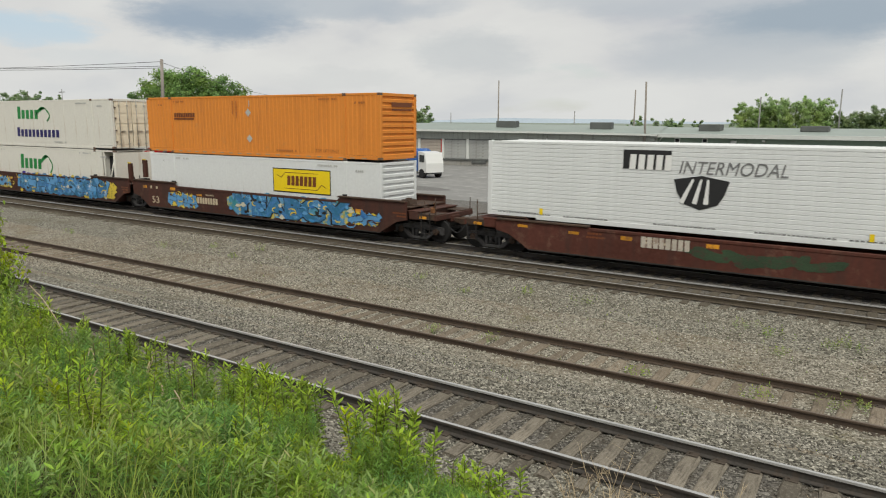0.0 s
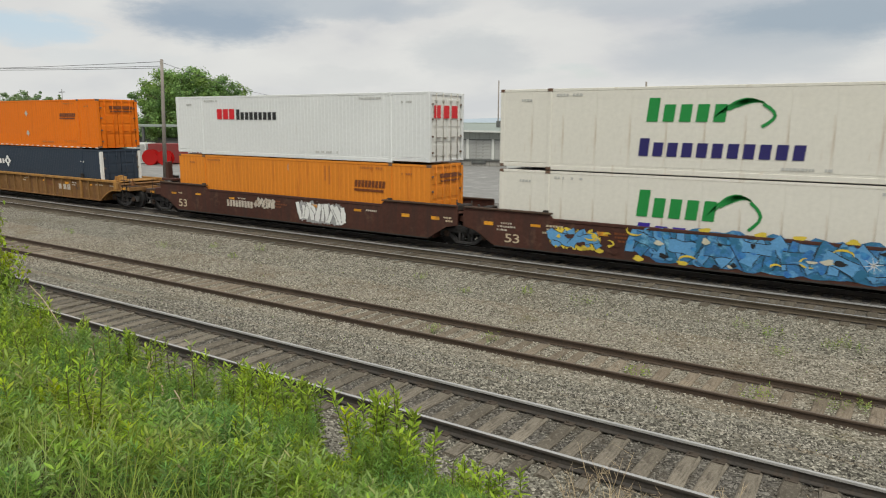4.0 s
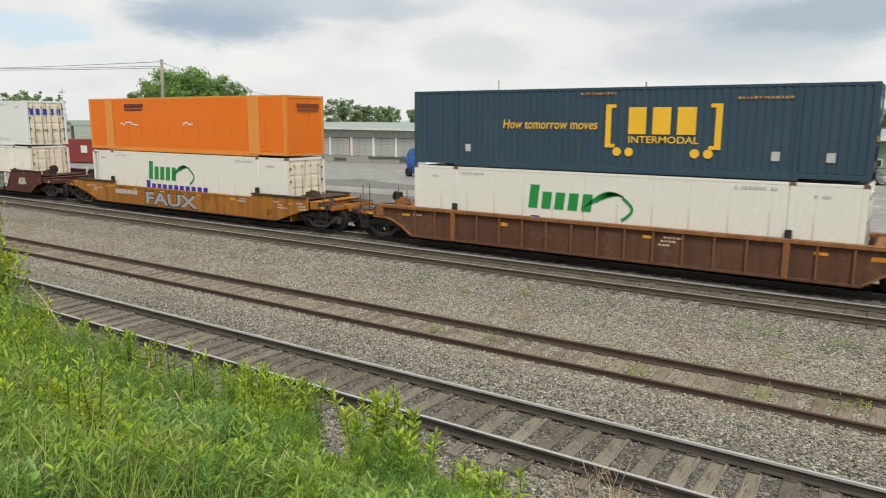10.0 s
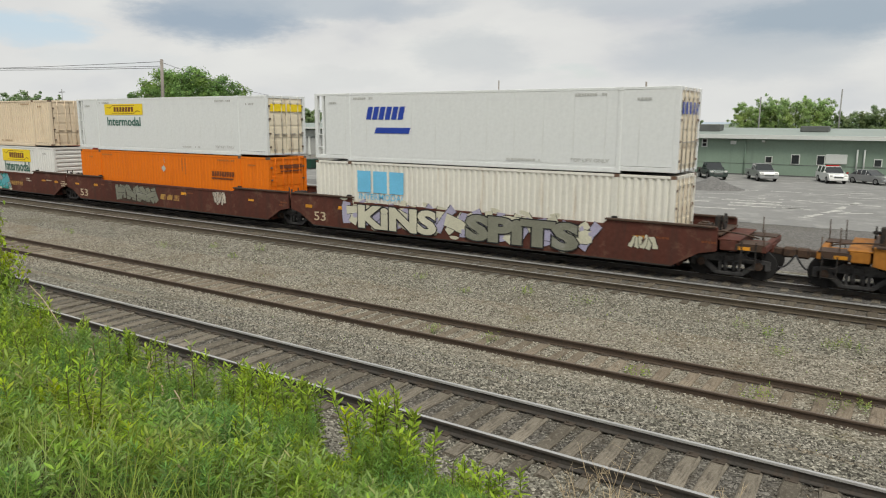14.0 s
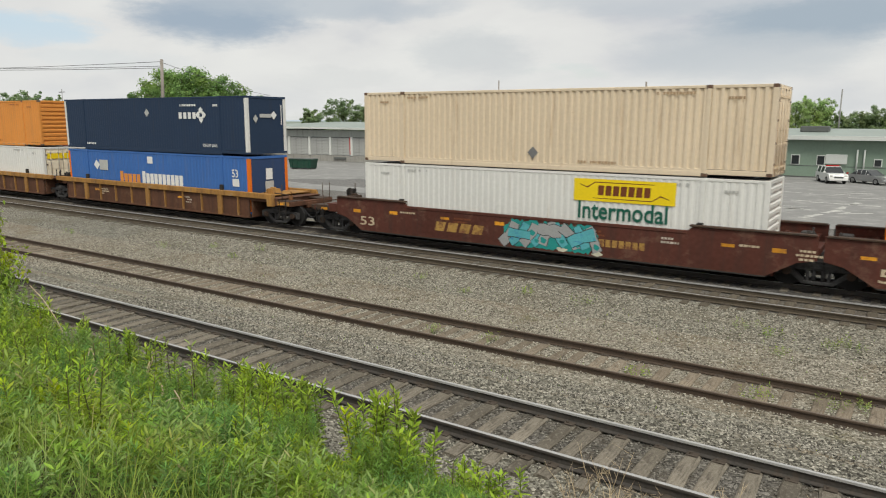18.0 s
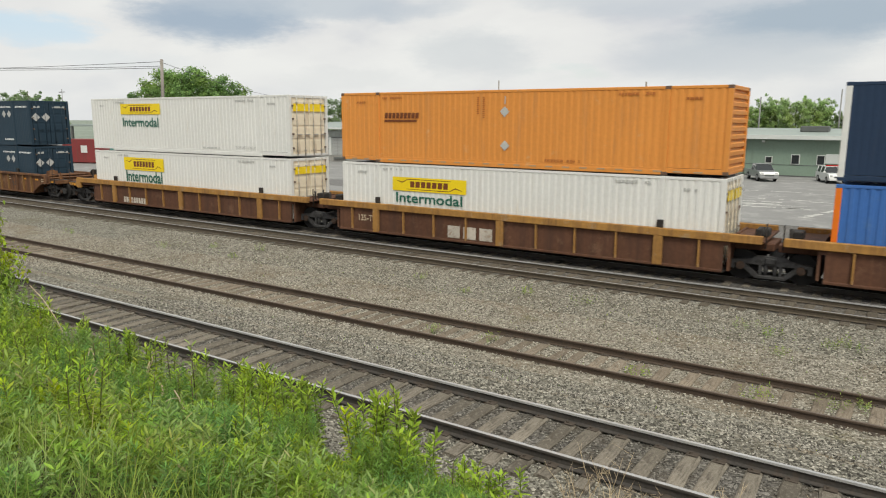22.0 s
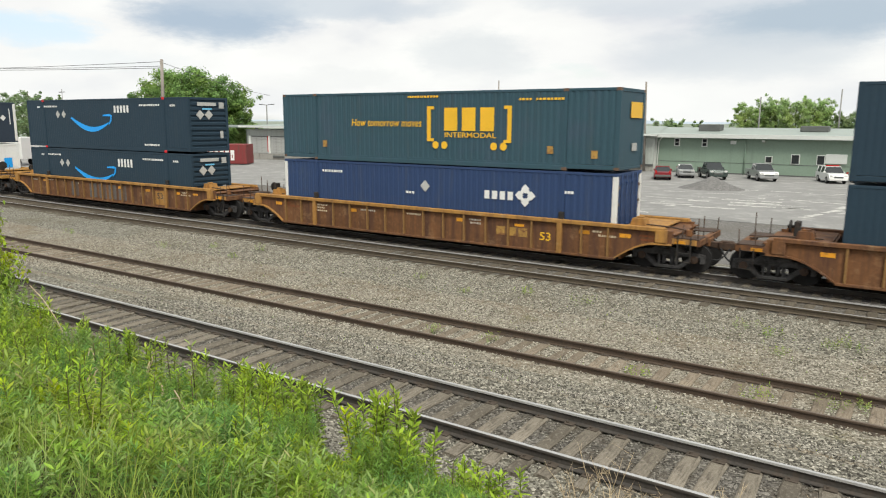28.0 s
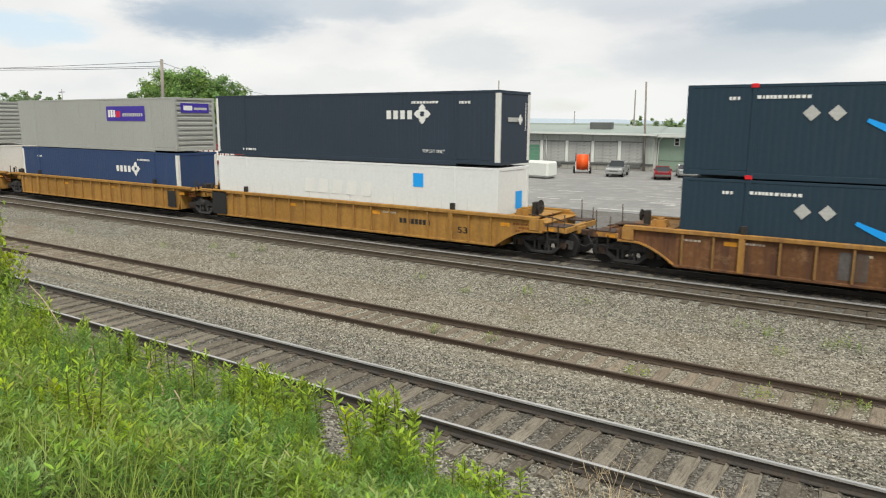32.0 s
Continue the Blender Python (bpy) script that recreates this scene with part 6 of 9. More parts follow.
decal(b, "white_square", rect(-0.13, 0.35, 2.28, 2.66, P0), M_INK_WHITE)
decal(b, "patch", rect(-4.82, -3.96, 1.75, 2.34, P0), M_INK_PALE)
decal(b, "placard", rhomb(-5.08, 2.04, 0.3, P1), M_INK_WHITE)

k12 = ribbed_car("brown well car with a bright yellow top chord", -240.9, M_RIB_BROWN, M_CHORD, "truck", "plain", 12, 0, 0.26, M_CHORD, WIDE, False, 0.16)
stencil(k12, "125-T", -7.05, -6.3, 0.72, 0.98, None, -1.449)
bars_on(k12, 3, -2.49, -0.27, 0.39, 0.88, M_INK_RUSTW, -1.449)
b = container("faded orange corrugated container on a white one", -240.9, 1, M_ORANGE_OLD, "corr", "ribs")
underlined(b, M_INK_BROWN, -5.71, -3.94, 1.69, 2.06)
diamonds(b, M_INK_PALE, [(0.01, 2.09), (0.04, 0.83)])
small_print(b, M_INK_FADE, seed=16)
orange_marks(b, M_INK_FADE)
b = container("white corrugated container with a yellow sign and green word", -240.9, 0, M_WHITE, "corr", "door", door_mark=M_INK_YELLOW, end_mat=M_OFFWHITE)
yellow_sign(b, -5.29, -1.64, 1.79, 2.36)
green_word(b, -5.11, -1.82, 1.30, 1.72)
small_print(b, M_INK_PALE, seed=17)

k13 = ribbed_car("brown well car with a yellow top chord and brackets", -260.25, M_RIB_BROWN, M_CHORD, "outer", "plain", 12, 0, 0.26, M_CHORD, WIDE, False, 0.16)
bars_on(k13, 9, -5.28, -3.18, 0.35, 0.66, M_INK_RUSTW, -1.449)
b = container("white corrugated container with a yellow sign and green word", -260.25, 1, M_WHITE, "corr", "door", door_mark=M_INK_YELLOW, end_mat=M_OFFWHITE)
yellow_sign(b, -5.18, -1.58, 2.01, 2.58)
green_word(b, -5.04, -1.78, 1.34, 1.83)
small_print(b, M_INK_PALE, seed=18, lift=True)
b = container("white corrugated container with a yellow sign and green word", -260.25, 0, M_WHITE, "corr", "door", door_mark=M_INK_YELLOW, end_mat=M_OFFWHITE)
yellow_sign(b, -5.20, -1.57, 1.86, 2.57)
green_word(b, -5.06, -1.76, 1.21, 1.83)
small_print(b, M_INK_PALE, seed=19)

# single cars
k14 = ribbed_car("rusty yellow well car with upright stakes", -283.55, M_RIB, M_RIB, "outer", "outer", 17, rib_mat=M_STAKE)
car_print(k14, 14, y=-1.448)
stencil(k14, "53", 5.36, 5.84, 0.66, 0.93, M_INK, -1.449)
for lev, key in ((1, 0), (0, 1)):
    b = container("dark slate container with a bright blue curved mark", -283.55, lev, M_SLATE, "fine", "door")
    if lev:
        smile(b, -2.92, 1.30, 1.05, 1.92)
        name_bars(b, 5, M_INK_WHITE, 1.46, 3.04, 2.10, 2.48, 0.0, 1.0, 0.4)
    else:
        smile(b, -2.99, 1.28, 1.09, 1.94)
        name_bars(b, 5, M_INK_WHITE, 1.46, 3.04, 2.00, 2.42, 0.0, 1.0, 0.4)
    diamonds(b, M_INK_PALE, [(4.84, 2.05), (5.51, 2.05)], 0.25)
    end_marks(b, [("rhomb", -0.9, 1.85, 0.27, 0.27, M_INK_PALE), ("rhomb", -0.25, 1.85, 0.27, 0.27, M_INK_PALE), ("bar", -0.8, 2.5, 0.2, 0.06, M_INK_PALE), ("bar", 0.6, 2.5, 0.4, 0.06, M_INK_PALE)])
    pale_rows(b, [(4.2, 2.45, 1.6), (6.35, 2.45, 1.4), (-5.8, 2.42, 1.6), (4.65, 0.35, 1.1), (-6.6, 2.42, 0.25)])

k15 = ribbed_car("rusty yellow and brown well car with upright stakes", -306.65, M_RIB, M_CHORD, "outer", "outer", 17, rib_mat=M_STAKE)
car_print(k15, 15, y=-1.448)
stencil(k15, "53", 5.26, 5.70, 0.67, 0.98, M_INK_GOLD, -1.449)
bars_on(k15, 3, 3.37, 4.79, 0.72, 1.05, M_INK_OLDGOLD, -1.449)
b = container("blue-green corrugated container with gold name in brackets", -306.65, 1, M_TEAL, "corr", "plain")
bracket_logo(b, 0.06, 0.40, 3.57, 3.90, 0.93, 2.31, 0.78, 3.26, 1.36, 2.25, 0.92, 3.25, 1.10, 1.30, M_INK_GOLD)
decal(b, "lettering", lettering("How tomorrow moves", M_INK_GOLD, -3.91, -0.21, 1.50, 1.81, P0, 0.008, 0.15), M_INK_GOLD)
end_marks(b, [("bar", 0.35, 2.15, 0.62, 0.28, M_INK_GOLD), ("bar", 0.25, 0.85, 0.26, 0.14, M_INK_PALE)])
pale_rows(b, [(4.2, 2.5, 0.5), (4.9, 2.5, 1.0), (-0.9, 2.65, 1.4)], M_INK_GOLD, 0.08)
for u, z in ((5.5, 0.72), (-5.5, 0.72), (7.2, 0.6)):
    decal(b, "inspection_label", rect(u - 0.12, u + 0.12, z - 0.14, z + 0.14, P0), M_INK_OLDGOLD)
b = container("dark blue corrugated container with white corner posts", -306.65, 0, M_UBLUE, "corr", "door", white_posts=M_WHITE)
square_logo(b, 4.54, 1.93, 0.44, 2.72, 4.08, 1.72, 2.04, M_INK_WHITE)
diamonds(b, M_INK_PALE, [(-0.03, 2.05)], 0.24)
pale_rows(b, [(-5.7, 2.4, 1.1), (6.0, 2.1, 0.4), (-1.0, 1.7, 0.4)])

k16 = ribbed_car("rusty yellow well car with upright stakes", -329.74, M_RIB, M_CHORD, "outer", "outer", 17, rib_mat=M_STAKE)
car_print(k16, 16, y=-1.448)
for u in (-3.45, -1.48, -0.49, 0.5, 1.49):
    part("repair_patch", Mesh().box(u + 0.10, u + 0.86, -1.449, -1.44, 0.42, 1.25, 0.002), M_GREY_PRIMER, k16, "grey primer patch")
part("repair_patch", Mesh().box(5.05, 5.95, -1.4475, -1.44, 0.40, 1.18, 0.002), M_CHORD, k16, "golden yellow touched-up patch")
stencil(k16, "53", 5.22, 5.73, 0.73, 1.05, M_INK, -1.449)
for lev in (1, 0):
    b = container("dark slate container with a bright blue curved mark", -329.74, lev, M_SLATE, "fine", "ribs")
    if lev:
        smile(b, -3.01, 1.20, 1.08, 1.97)
        name_bars(b, 5, M_INK_WHITE, 1.43, 2.97, 2.11, 2.50, 0.0, 1.0, 0.4)
    else:
        smile(b, -3.03, 1.23, 1.06, 1.93)
        name_bars(b, 5, M_INK_WHITE, 1.45, 2.96, 1.99, 2.44, 0.0, 1.0, 0.4)
    diamonds(b, M_INK_PALE, [(-4.46, 2.02), (-3.79, 2.02)], 0.24)
    pale_rows(b, [(3.9, 2.45, 1.7), (6.6, 2.42, 0.3), (-6.0, 2.45, 1.4), (-6.8, 2.42, 0.3), (4.2, 0.32, 1.2)])
    end_marks(b, [("rhomb", -0.55, 2.0, 0.26, 0.26, M_INK_PALE), ("rhomb", 0.0, 2.0, 0.26, 0.26, M_INK_PALE), ("bar", -0.1, 2.55, 0.6, 0.09, M_INK_PALE),
                  ("bar", 0.85, 2.5, 0.16, 0.16, M_INK_PALE), ("bar", -0.1, 2.3, 0.3, 0.04, M_INK_LBLUE), ("bar", 0.8, 0.95, 0.1, 0.2, M_INK_PALE)])
    for u, z in ((6.06, -0.02), (-6.06, -0.02)) + (((6.06, 2.78), (-6.06, 2.78)) if lev else ()):
        decal(b, "red_lock", Mesh().box(u - 0.11, u + 0.11, P0 - 0.03, P0, z, z + 0.13, 0.01), M_INK_RED, "red twist lock")

# three joined golden units
k17 = ribbed_car("golden yellow well car with upright stakes", -352.8, M_RIB_GOLD, M_RIB_GOLD, "truck", "outer", 17, 1)
car_print(k17, 17, y=-1.448, spots=((-3.0, 1.2), (2.0, 1.2)))
stencil(k17, "53", 6.35, 6.83, 0.62, 0.87, M_INK, -1.449)
bars_on(k17, 8, 3.45, 5.04, 0.79, 1.00, M_INK, -1.449)
part("number_board", rect(-8.38, -7.34, 0.32, 1.47, -1.55), M_INK, k17, "black number board")
b = container("charcoal container with white corner posts", -352.8, 1, M_CHAR, "fine", "plain", white_posts=M_WHITE)
square_logo(b, 4.53, 2.01, 0.42, 2.65, 4.08, 1.80, 2.15, M_INK_WHITE)
end_marks(b, [("bar", -0.2, 1.8, 0.4, 0.08, M_INK_PALE), ("rhomb", 0.4, 1.8, 0.2, 0.22, M_INK_WHITE), ("bar", 0.85, 1.9, 0.03, 0.55, M_INK_WHITE)])
pale_rows(b, [(4.0, 2.42, 1.3), (6.3, 2.4, 0.4), (-6.2, 0.3, 0.9)])
decal(b, "lifting_mark", lettering("TOP LIFT ONLY", M_INK_WHITE, 4.53, 5.63, 0.47, 0.60, P0, 0.01), M_INK_WHITE)
b = container("plain white container with a small blue label", -352.8, 0, M_WHITE_COOL, "smooth", "plain")
name_bars(b, 5, M_INK_WHITE, -2.27, 1.94, 1.44, 2.07, 0.15, 1.0, 0.35)
decal(b, "blue_label", rect(4.07, 4.59, 1.99, 2.55, P0), M_INK_SKY)
decal(b, "end_label", Mesh().add([(8.07, 0.2, 1.2), (8.07, 0.75, 1.2), (8.07, 0.75, 1.9), (8.07, 0.2, 1.9)], [(0, 1, 2, 3)]), M_INK_SKY)

k18 = ribbed_car("golden yellow well car with upright stakes", -372.3, M_RIB_GOLD, M_RIB_GOLD, "truck", "plain", 17)
car_print(k18, 18, y=-1.448, spots=((-3.0, 1.2), (2.0, 1.2)))
part("number_board", rect(7.4, 8.1, 0.4, 1.25, -1.55), M_INK, k18, "black number board")
b = container("grey corrugated container with a purple sign", -372.3, 1, M_GREY, "fine", "ribs")
s = decal(b, "sign", rect(1.85, 5.50, 1.65, 2.46, P0), M_INK_VIOLET, "purple sign with white and orange bars")
part("name_mark", blocks(3, 2.0, 2.75, 1.85, 2.26, P1), M_INK_WHITE, s)
part("name_mark", blocks(2, 2.75, 3.25, 1.85, 2.2, P1), M_INK_RED, s)
part("name_mark", blocks(10, 3.4, 5.3, 1.9, 2.08, P1), M_INK_PALE, s)
decal(b, "end_sign", Mesh().add([(8.09, -0.9, 2.1), (8.09, 0.9, 2.1), (8.09, 0.9, 2.6), (8.09, -0.9, 2.6)], [(0, 1, 2, 3)]), M_INK_VIOLET)
end_marks(b, [("bar", -0.45, 2.35, 0.28, 0.12, M_INK_WHITE), ("bar", 0.35, 2.32, 0.42, 0.06, M_INK_PALE)])
b = container("dark blue container with white corner posts", -372.3, 0, M_UBLUE, "fine", "plain", white_posts=M_WHITE)
square_logo(b, 4.30, 1.94, 0.42, 2.38, 3.87, 1.73, 2.08, M_INK_WHITE)
pale_rows(b, [(4.5, 2.4, 1.1), (-6.2, 2.3, 0.4)])

k19 = ribbed_car("golden yellow well car with upright stakes", -391.75, M_RIB_GOLD, M_RIB_GOLD, "outer", "plain", 17)
car_print(k19, 19, y=-1.448)
container("grey corrugated container with a purple end sign", -391.75, 1, M_GREY, "corr", "ribs")
container("plain white container under a grey one", -391.75, 0, M_WHITE, "smooth", "plain")


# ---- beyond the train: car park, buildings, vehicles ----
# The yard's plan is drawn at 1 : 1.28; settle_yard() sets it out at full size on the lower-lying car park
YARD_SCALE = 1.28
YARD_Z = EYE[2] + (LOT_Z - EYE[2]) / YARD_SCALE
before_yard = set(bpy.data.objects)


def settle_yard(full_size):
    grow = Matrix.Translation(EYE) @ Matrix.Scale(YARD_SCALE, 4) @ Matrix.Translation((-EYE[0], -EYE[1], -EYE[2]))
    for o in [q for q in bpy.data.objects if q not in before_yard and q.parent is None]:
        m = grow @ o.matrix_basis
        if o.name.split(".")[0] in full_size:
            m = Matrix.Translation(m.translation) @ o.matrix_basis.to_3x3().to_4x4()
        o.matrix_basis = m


M_WALL_GREY = material("grey_painted_wall", (0.36, 0.385, 0.355), 0.8, 0, 0.10, 1.2, 0.1, 20, (0.22, 0.235, 0.21), (0.5, 0.75), True)
M_WALL_GREEN = material("grey_green_wall", (0.205, 0.275, 0.215), 0.75, 0, 0.08, 1.0, 0.1, 20, (0.16, 0.21, 0.17), (0.55, 0.8), True)
M_FASCIA = material("pale_fascia", (0.58, 0.60, 0.57), 0.6, 0, 0.08, 1.5)
M_ROOF = material("pale_metal_roof", (0.27, 0.31, 0.285), 0.6, 0.1, 0.1, 0.8)
M_DOOR_GREY = material("grey_shutter", (0.36, 0.365, 0.35), 0.6, 0, 0.14, 2.0, second=(0.27, 0.27, 0.255), second_at=(0.52, 0.66))
M_DOOR_TAN = material("tan_shutter", (0.40, 0.35, 0.30), 0.6, 0, 0.15, 2.0)
M_DOOR_GREEN = material("green_shutter", (0.10, 0.24, 0.16), 0.6, 0, 0.12, 2.0)
M_POST_WHITE = material("white_painted_post", (0.62, 0.63, 0.60), 0.6, 0, 0.1, 2.0)
M_POST_RED = material("red_painted_post", (0.42, 0.03, 0.025), 0.6, 0, 0.1, 2.0)
M_CONCRETE = material("stained_concrete", (0.30, 0.29, 0.265), 0.85, 0, 0.12, 1.5, 0.2, 30, (0.18, 0.17, 0.15), (0.5, 0.7), True)
M_UNIT = material("dark_roof_unit", (0.10, 0.105, 0.10), 0.7, 0, 0.2, 3)
M_GLASS = material("dark_glass", (0.02, 0.024, 0.026), 0.08, 0, 0.05, 3, spec=0.6)
M_WOODPOLE = material("weathered_pole_wood", (0.24, 0.215, 0.19), 0.9, 0, 0.25, 4, 0.4, 30)
M_METALPOLE = material("grey_pole_metal", (0.22, 0.22, 0.21), 0.5, 0.5, 0.1, 4)
M_WIRE = material("dark_grey_wire", (0.06, 0.06, 0.06), 0.6)
M_TYRE = material("black_tyre", (0.018, 0.018, 0.018), 0.85)
M_RIM = material("alloy_rim", (0.35, 0.35, 0.35), 0.35, 0.8)
M_CAR_WHITE = material("white_car_paint", (0.72, 0.72, 0.70), 0.25, 0, 0.03, coat=0.5)
M_CAR_SILVER = material("silver_car_paint", (0.34, 0.345, 0.345), 0.3, 0.5, 0.04, coat=0.5)
M_CAR_RED = material("red_car_paint", (0.22, 0.012, 0.02), 0.25, 0, 0.04, coat=0.5)
M_CAR_GREEN = material("dark_green_car_paint", (0.035, 0.05, 0.045), 0.25, 0.2, 0.04, coat=0.5)
M_LAMP = material("clear_headlamp", (0.55, 0.55, 0.53), 0.15)
M_TAIL = material("red_lamp_glass", (0.35, 0.01, 0.01), 0.2)
M_ORANGE_PLASTIC = material("orange_reel_plastic", (0.75, 0.10, 0.015), 0.5, 0, 0.1, 3)
M_DUMPSTER = material("dark_green_dumpster_paint", (0.012, 0.055, 0.035), 0.5, 0, 0.2, 2, second=(0.03, 0.05, 0.035), second_at=(0.5, 0.7))
M_TARP = material("blue_tarpaulin", (0.02, 0.095, 0.33), 0.45, 0, 0.3, 5, 0.6, 6, (0.10, 0.22, 0.50), (0.52, 0.62))
M_RED_BOX = material("red_brown_box_paint", (0.21, 0.035, 0.035), 0.6, 0, 0.15, 2, second=(0.12, 0.05, 0.04), second_at=(0.5, 0.7), streak=True)
M_LINE = material("faded_white_line", (0.50, 0.49, 0.46), 0.85, 0, 0.25, 3, second=(0.24, 0.235, 0.225), second_at=(0.45, 0.6))
M_PILE = stones("grey_gravel_heap", ((0.12, 0.118, 0.115), (0.155, 0.15, 0.145), (0.19, 0.185, 0.18)), 0.1, 0.02)


def facade(ax, ay, bx, by):
    """The pose of a wall from a to b: x along it, -y outwards, towards the camera."""
    return Matrix.Translation((ax, ay, YARD_Z)) @ Matrix.Rotation(math.atan2(by - ay, bx - ax), 4, "Z")


# a long grey warehouse with loading doors
GL = math.hypot(48, 9)
grey = thing("warehouse", "long grey warehouse with shuttered loading doors and pale roof", "building", facade(-70, 62.5, -22, 71.5))
g_wall = part("wall", Mesh().box(-1.5, GL, 0, 0.25, 0.75, 3.75).box(-1.5, -1.25, 0, 18, 0, 3.75), M_WALL_GREY, grey)
part("dock", Mesh().box(-1.5, GL, -0.02, 0.25, 0, 0.75, 0.02), M_CONCRETE, grey, "stained concrete loading dock")
part("roof", Mesh().prism([(-2.0, 4.05), (GL + 0.3, 3.62), (GL + 0.3, 3.72), (-2.0, 4.2)], -0.8, 18)
     .add([(-2.0, -0.8, 4.2), (GL + 0.3, -0.8, 3.72), (GL + 0.3, 9, 4.45), (7.0, 9, 4.75)], [(0, 1, 2, 3)])
     .add([(-2.0, 18, 4.2), (GL + 0.3, 18, 3.72), (GL + 0.3, 9, 4.45), (7.0, 9, 4.75)], [(3, 2, 1, 0)])
     .add([(-2.0, -0.8, 4.2), (7.0, 9, 4.75), (-2.0, 18, 4.2)], [(0, 1, 2)]), M_ROOF, grey)
part("fascia", Mesh().prism([(-2.02, 4.0), (GL + 0.32, 3.55), (GL + 0.32, 3.74), (-2.02, 4.22)], -0.87, -0.80), M_FASCIA, grey)
POSTS = [-0.9 + 2.97 * k for k in range(12)] + [34.55 + 2.72 * k for k in range(6)]
# the shadow line along the dock, built as a dark strip
part("dock_edge", Mesh().box(16.2, GL, -0.14, -0.02, 0.56, 0.74, 0.02), M_UNIT, grey, "dark strip drawn for the shade along the dock edge")
for i, s in enumerate(POSTS[:-1]):
    w = POSTS[i + 1] - s
    tone = M_DOOR_TAN if i == 8 else M_DOOR_GREY
    d = part("loading_door", Mesh().box(s + 0.2, s + w - 0.22, -0.03, 0.02, 0.76, 2.85), tone, grey)
    # dark strip in place of the shade in the recess above the shutter
    part("door_head", Mesh().box(s + 0.17, s + w - 0.14, -0.07, 0.0, 2.85, 2.93), M_UNIT, d, "dark strip drawn for the shaded recess over the shutter")
    for k in range(6):
        mat = M_DOOR_GREEN if i == 12 and k < 5 else tone
        part("slat", shared("slat:%.2f" % w, lambda: Mesh().box(0, w - 0.47, -0.03, 0.0, 0.0, 0.31, 0.015), mat), mat, d, at=(s + 0.22, -0.03, 0.82 + k * 0.335))
    post = part("post", Mesh().box(s - 0.15, s + 0.16, -0.12, 0.05, 0.75, 2.95, 0.02), M_POST_WHITE, grey)
    if i in (1, 5, 9):
        part("red_strip", Mesh().box(s - 0.26, s - 0.13, -0.13, 0.0, 0.9, 2.9, 0.01), M_POST_RED, post, "red painted strip")
    if i % 3 == 1:
        part("dock_bumper", Mesh().box(s + 0.5, s + 2.2, -0.16, -0.02, 0.28, 0.55, 0.03), M_UNIT, grey)
part("roof_unit", Mesh().box(30.9, 33.2, 3.5, 5.0, 4.2, 4.95, 0.05), M_UNIT, grey)
part("roof_unit", Mesh().box(41.6, 43.9, 3.5, 5.0, 4.1, 4.85, 0.05), M_UNIT, grey)
part("downpipe", Mesh().bar((37.8, -0.1, 0.3), (37.8, -0.1, 3.7), 0.05, 6), M_POST_WHITE, grey)

# a green building with a pale eave
green = thing("green_building", "grey-green single-storey building with pale eaves and small windows", "building", facade(-23.2, 72.2, 16.8, 72.2))
part("wall", Mesh().box(0, 40, 0, 0.25, 0, 3.62).box(0, 0.25, 0, 16, 0, 3.62), M_WALL_GREEN, green)
part("roof", Mesh().add([(-0.5, -0.7, 3.74), (40, -0.7, 3.74), (40, 8, 4.36), (-0.5, 8, 4.36)], [(0, 1, 2, 3)])
     .add([(-0.5, 16, 3.7), (40, 16, 3.7), (40, 8, 4.36), (-0.5, 8, 4.36)], [(3, 2, 1, 0)])
     .add([(-0.5, -0.7, 3.7), (-0.5, 8, 4.36), (-0.5, 16, 3.7)], [(0, 1, 2)]), M_ROOF, green)
part("fascia", Mesh().box(-0.55, 40, -0.78, -0.70, 3.40, 3.78, 0.01), M_FASCIA, green)
part("corner_board", Mesh().box(-0.05, 1.3, -0.06, 0.0, 0.0, 3.4, 0.01), M_FASCIA, green, "pale corner panel")
part("downpipe", Mesh().tube([(1.9, -0.5, 3.4), (1.5, -0.12, 3.0), (1.4, -0.12, 0.1)], 0.06), M_POST_WHITE, green)
part("wall_band", Mesh().box(1.4, 40, -0.03, 0.0, 0.0, 0.12).box(1.4, 40, -0.025, 0.0, 1.05, 1.09), M_UNIT, green)
for u in (3.0, 5.65):
    wnd = part("vent_window", Mesh().box(u, u + 0.55, -0.06, 0.02, 2.55, 3.35, 0.02), M_FASCIA, green)
    part("pane", Mesh().box(u + 0.09, u + 0.46, -0.075, -0.055, 2.63, 2.92).box(u + 0.09, u + 0.46, -0.075, -0.055, 2.98, 3.27), M_GLASS, wnd)
for u, w, z0, z1 in ((11.55, 0.5, 1.25, 1.75), (13.75, 0.6, 1.2, 1.98), (15.85, 0.56, 1.2, 1.98), (20.3, 0.5, 1.2, 1.75)):
    wnd = part("window", Mesh().box(u - 0.07, u + w + 0.07, -0.07, 0.02, z0 - 0.07, z1 + 0.07, 0.02), M_FASCIA if w < 0.7 else M_WALL_GREY, green)
    part("pane", Mesh().box(u, u + w, -0.085, -0.065, z0, z1), M_GLASS, wnd)
part("signboard", Mesh().box(16.5, 18.2, -0.12, -0.04, 1.3, 2.15, 0.02), M_FASCIA, green, "blank white signboard")
part("wall_lamp", Mesh().box(8.35, 8.85, -0.25, 0.0, 2.85, 3.2, 0.03), M_FASCIA, green)
part("wall_lamp", Mesh().box(11.1, 11.35, -0.2, 0.0, 3.1, 3.3, 0.03), M_FASCIA, green)
part("downpipe", Mesh().bar((9.7, -0.1, 0.0), (9.7, -0.1, 3.5), 0.05, 6), M_WALL_GREEN, green)
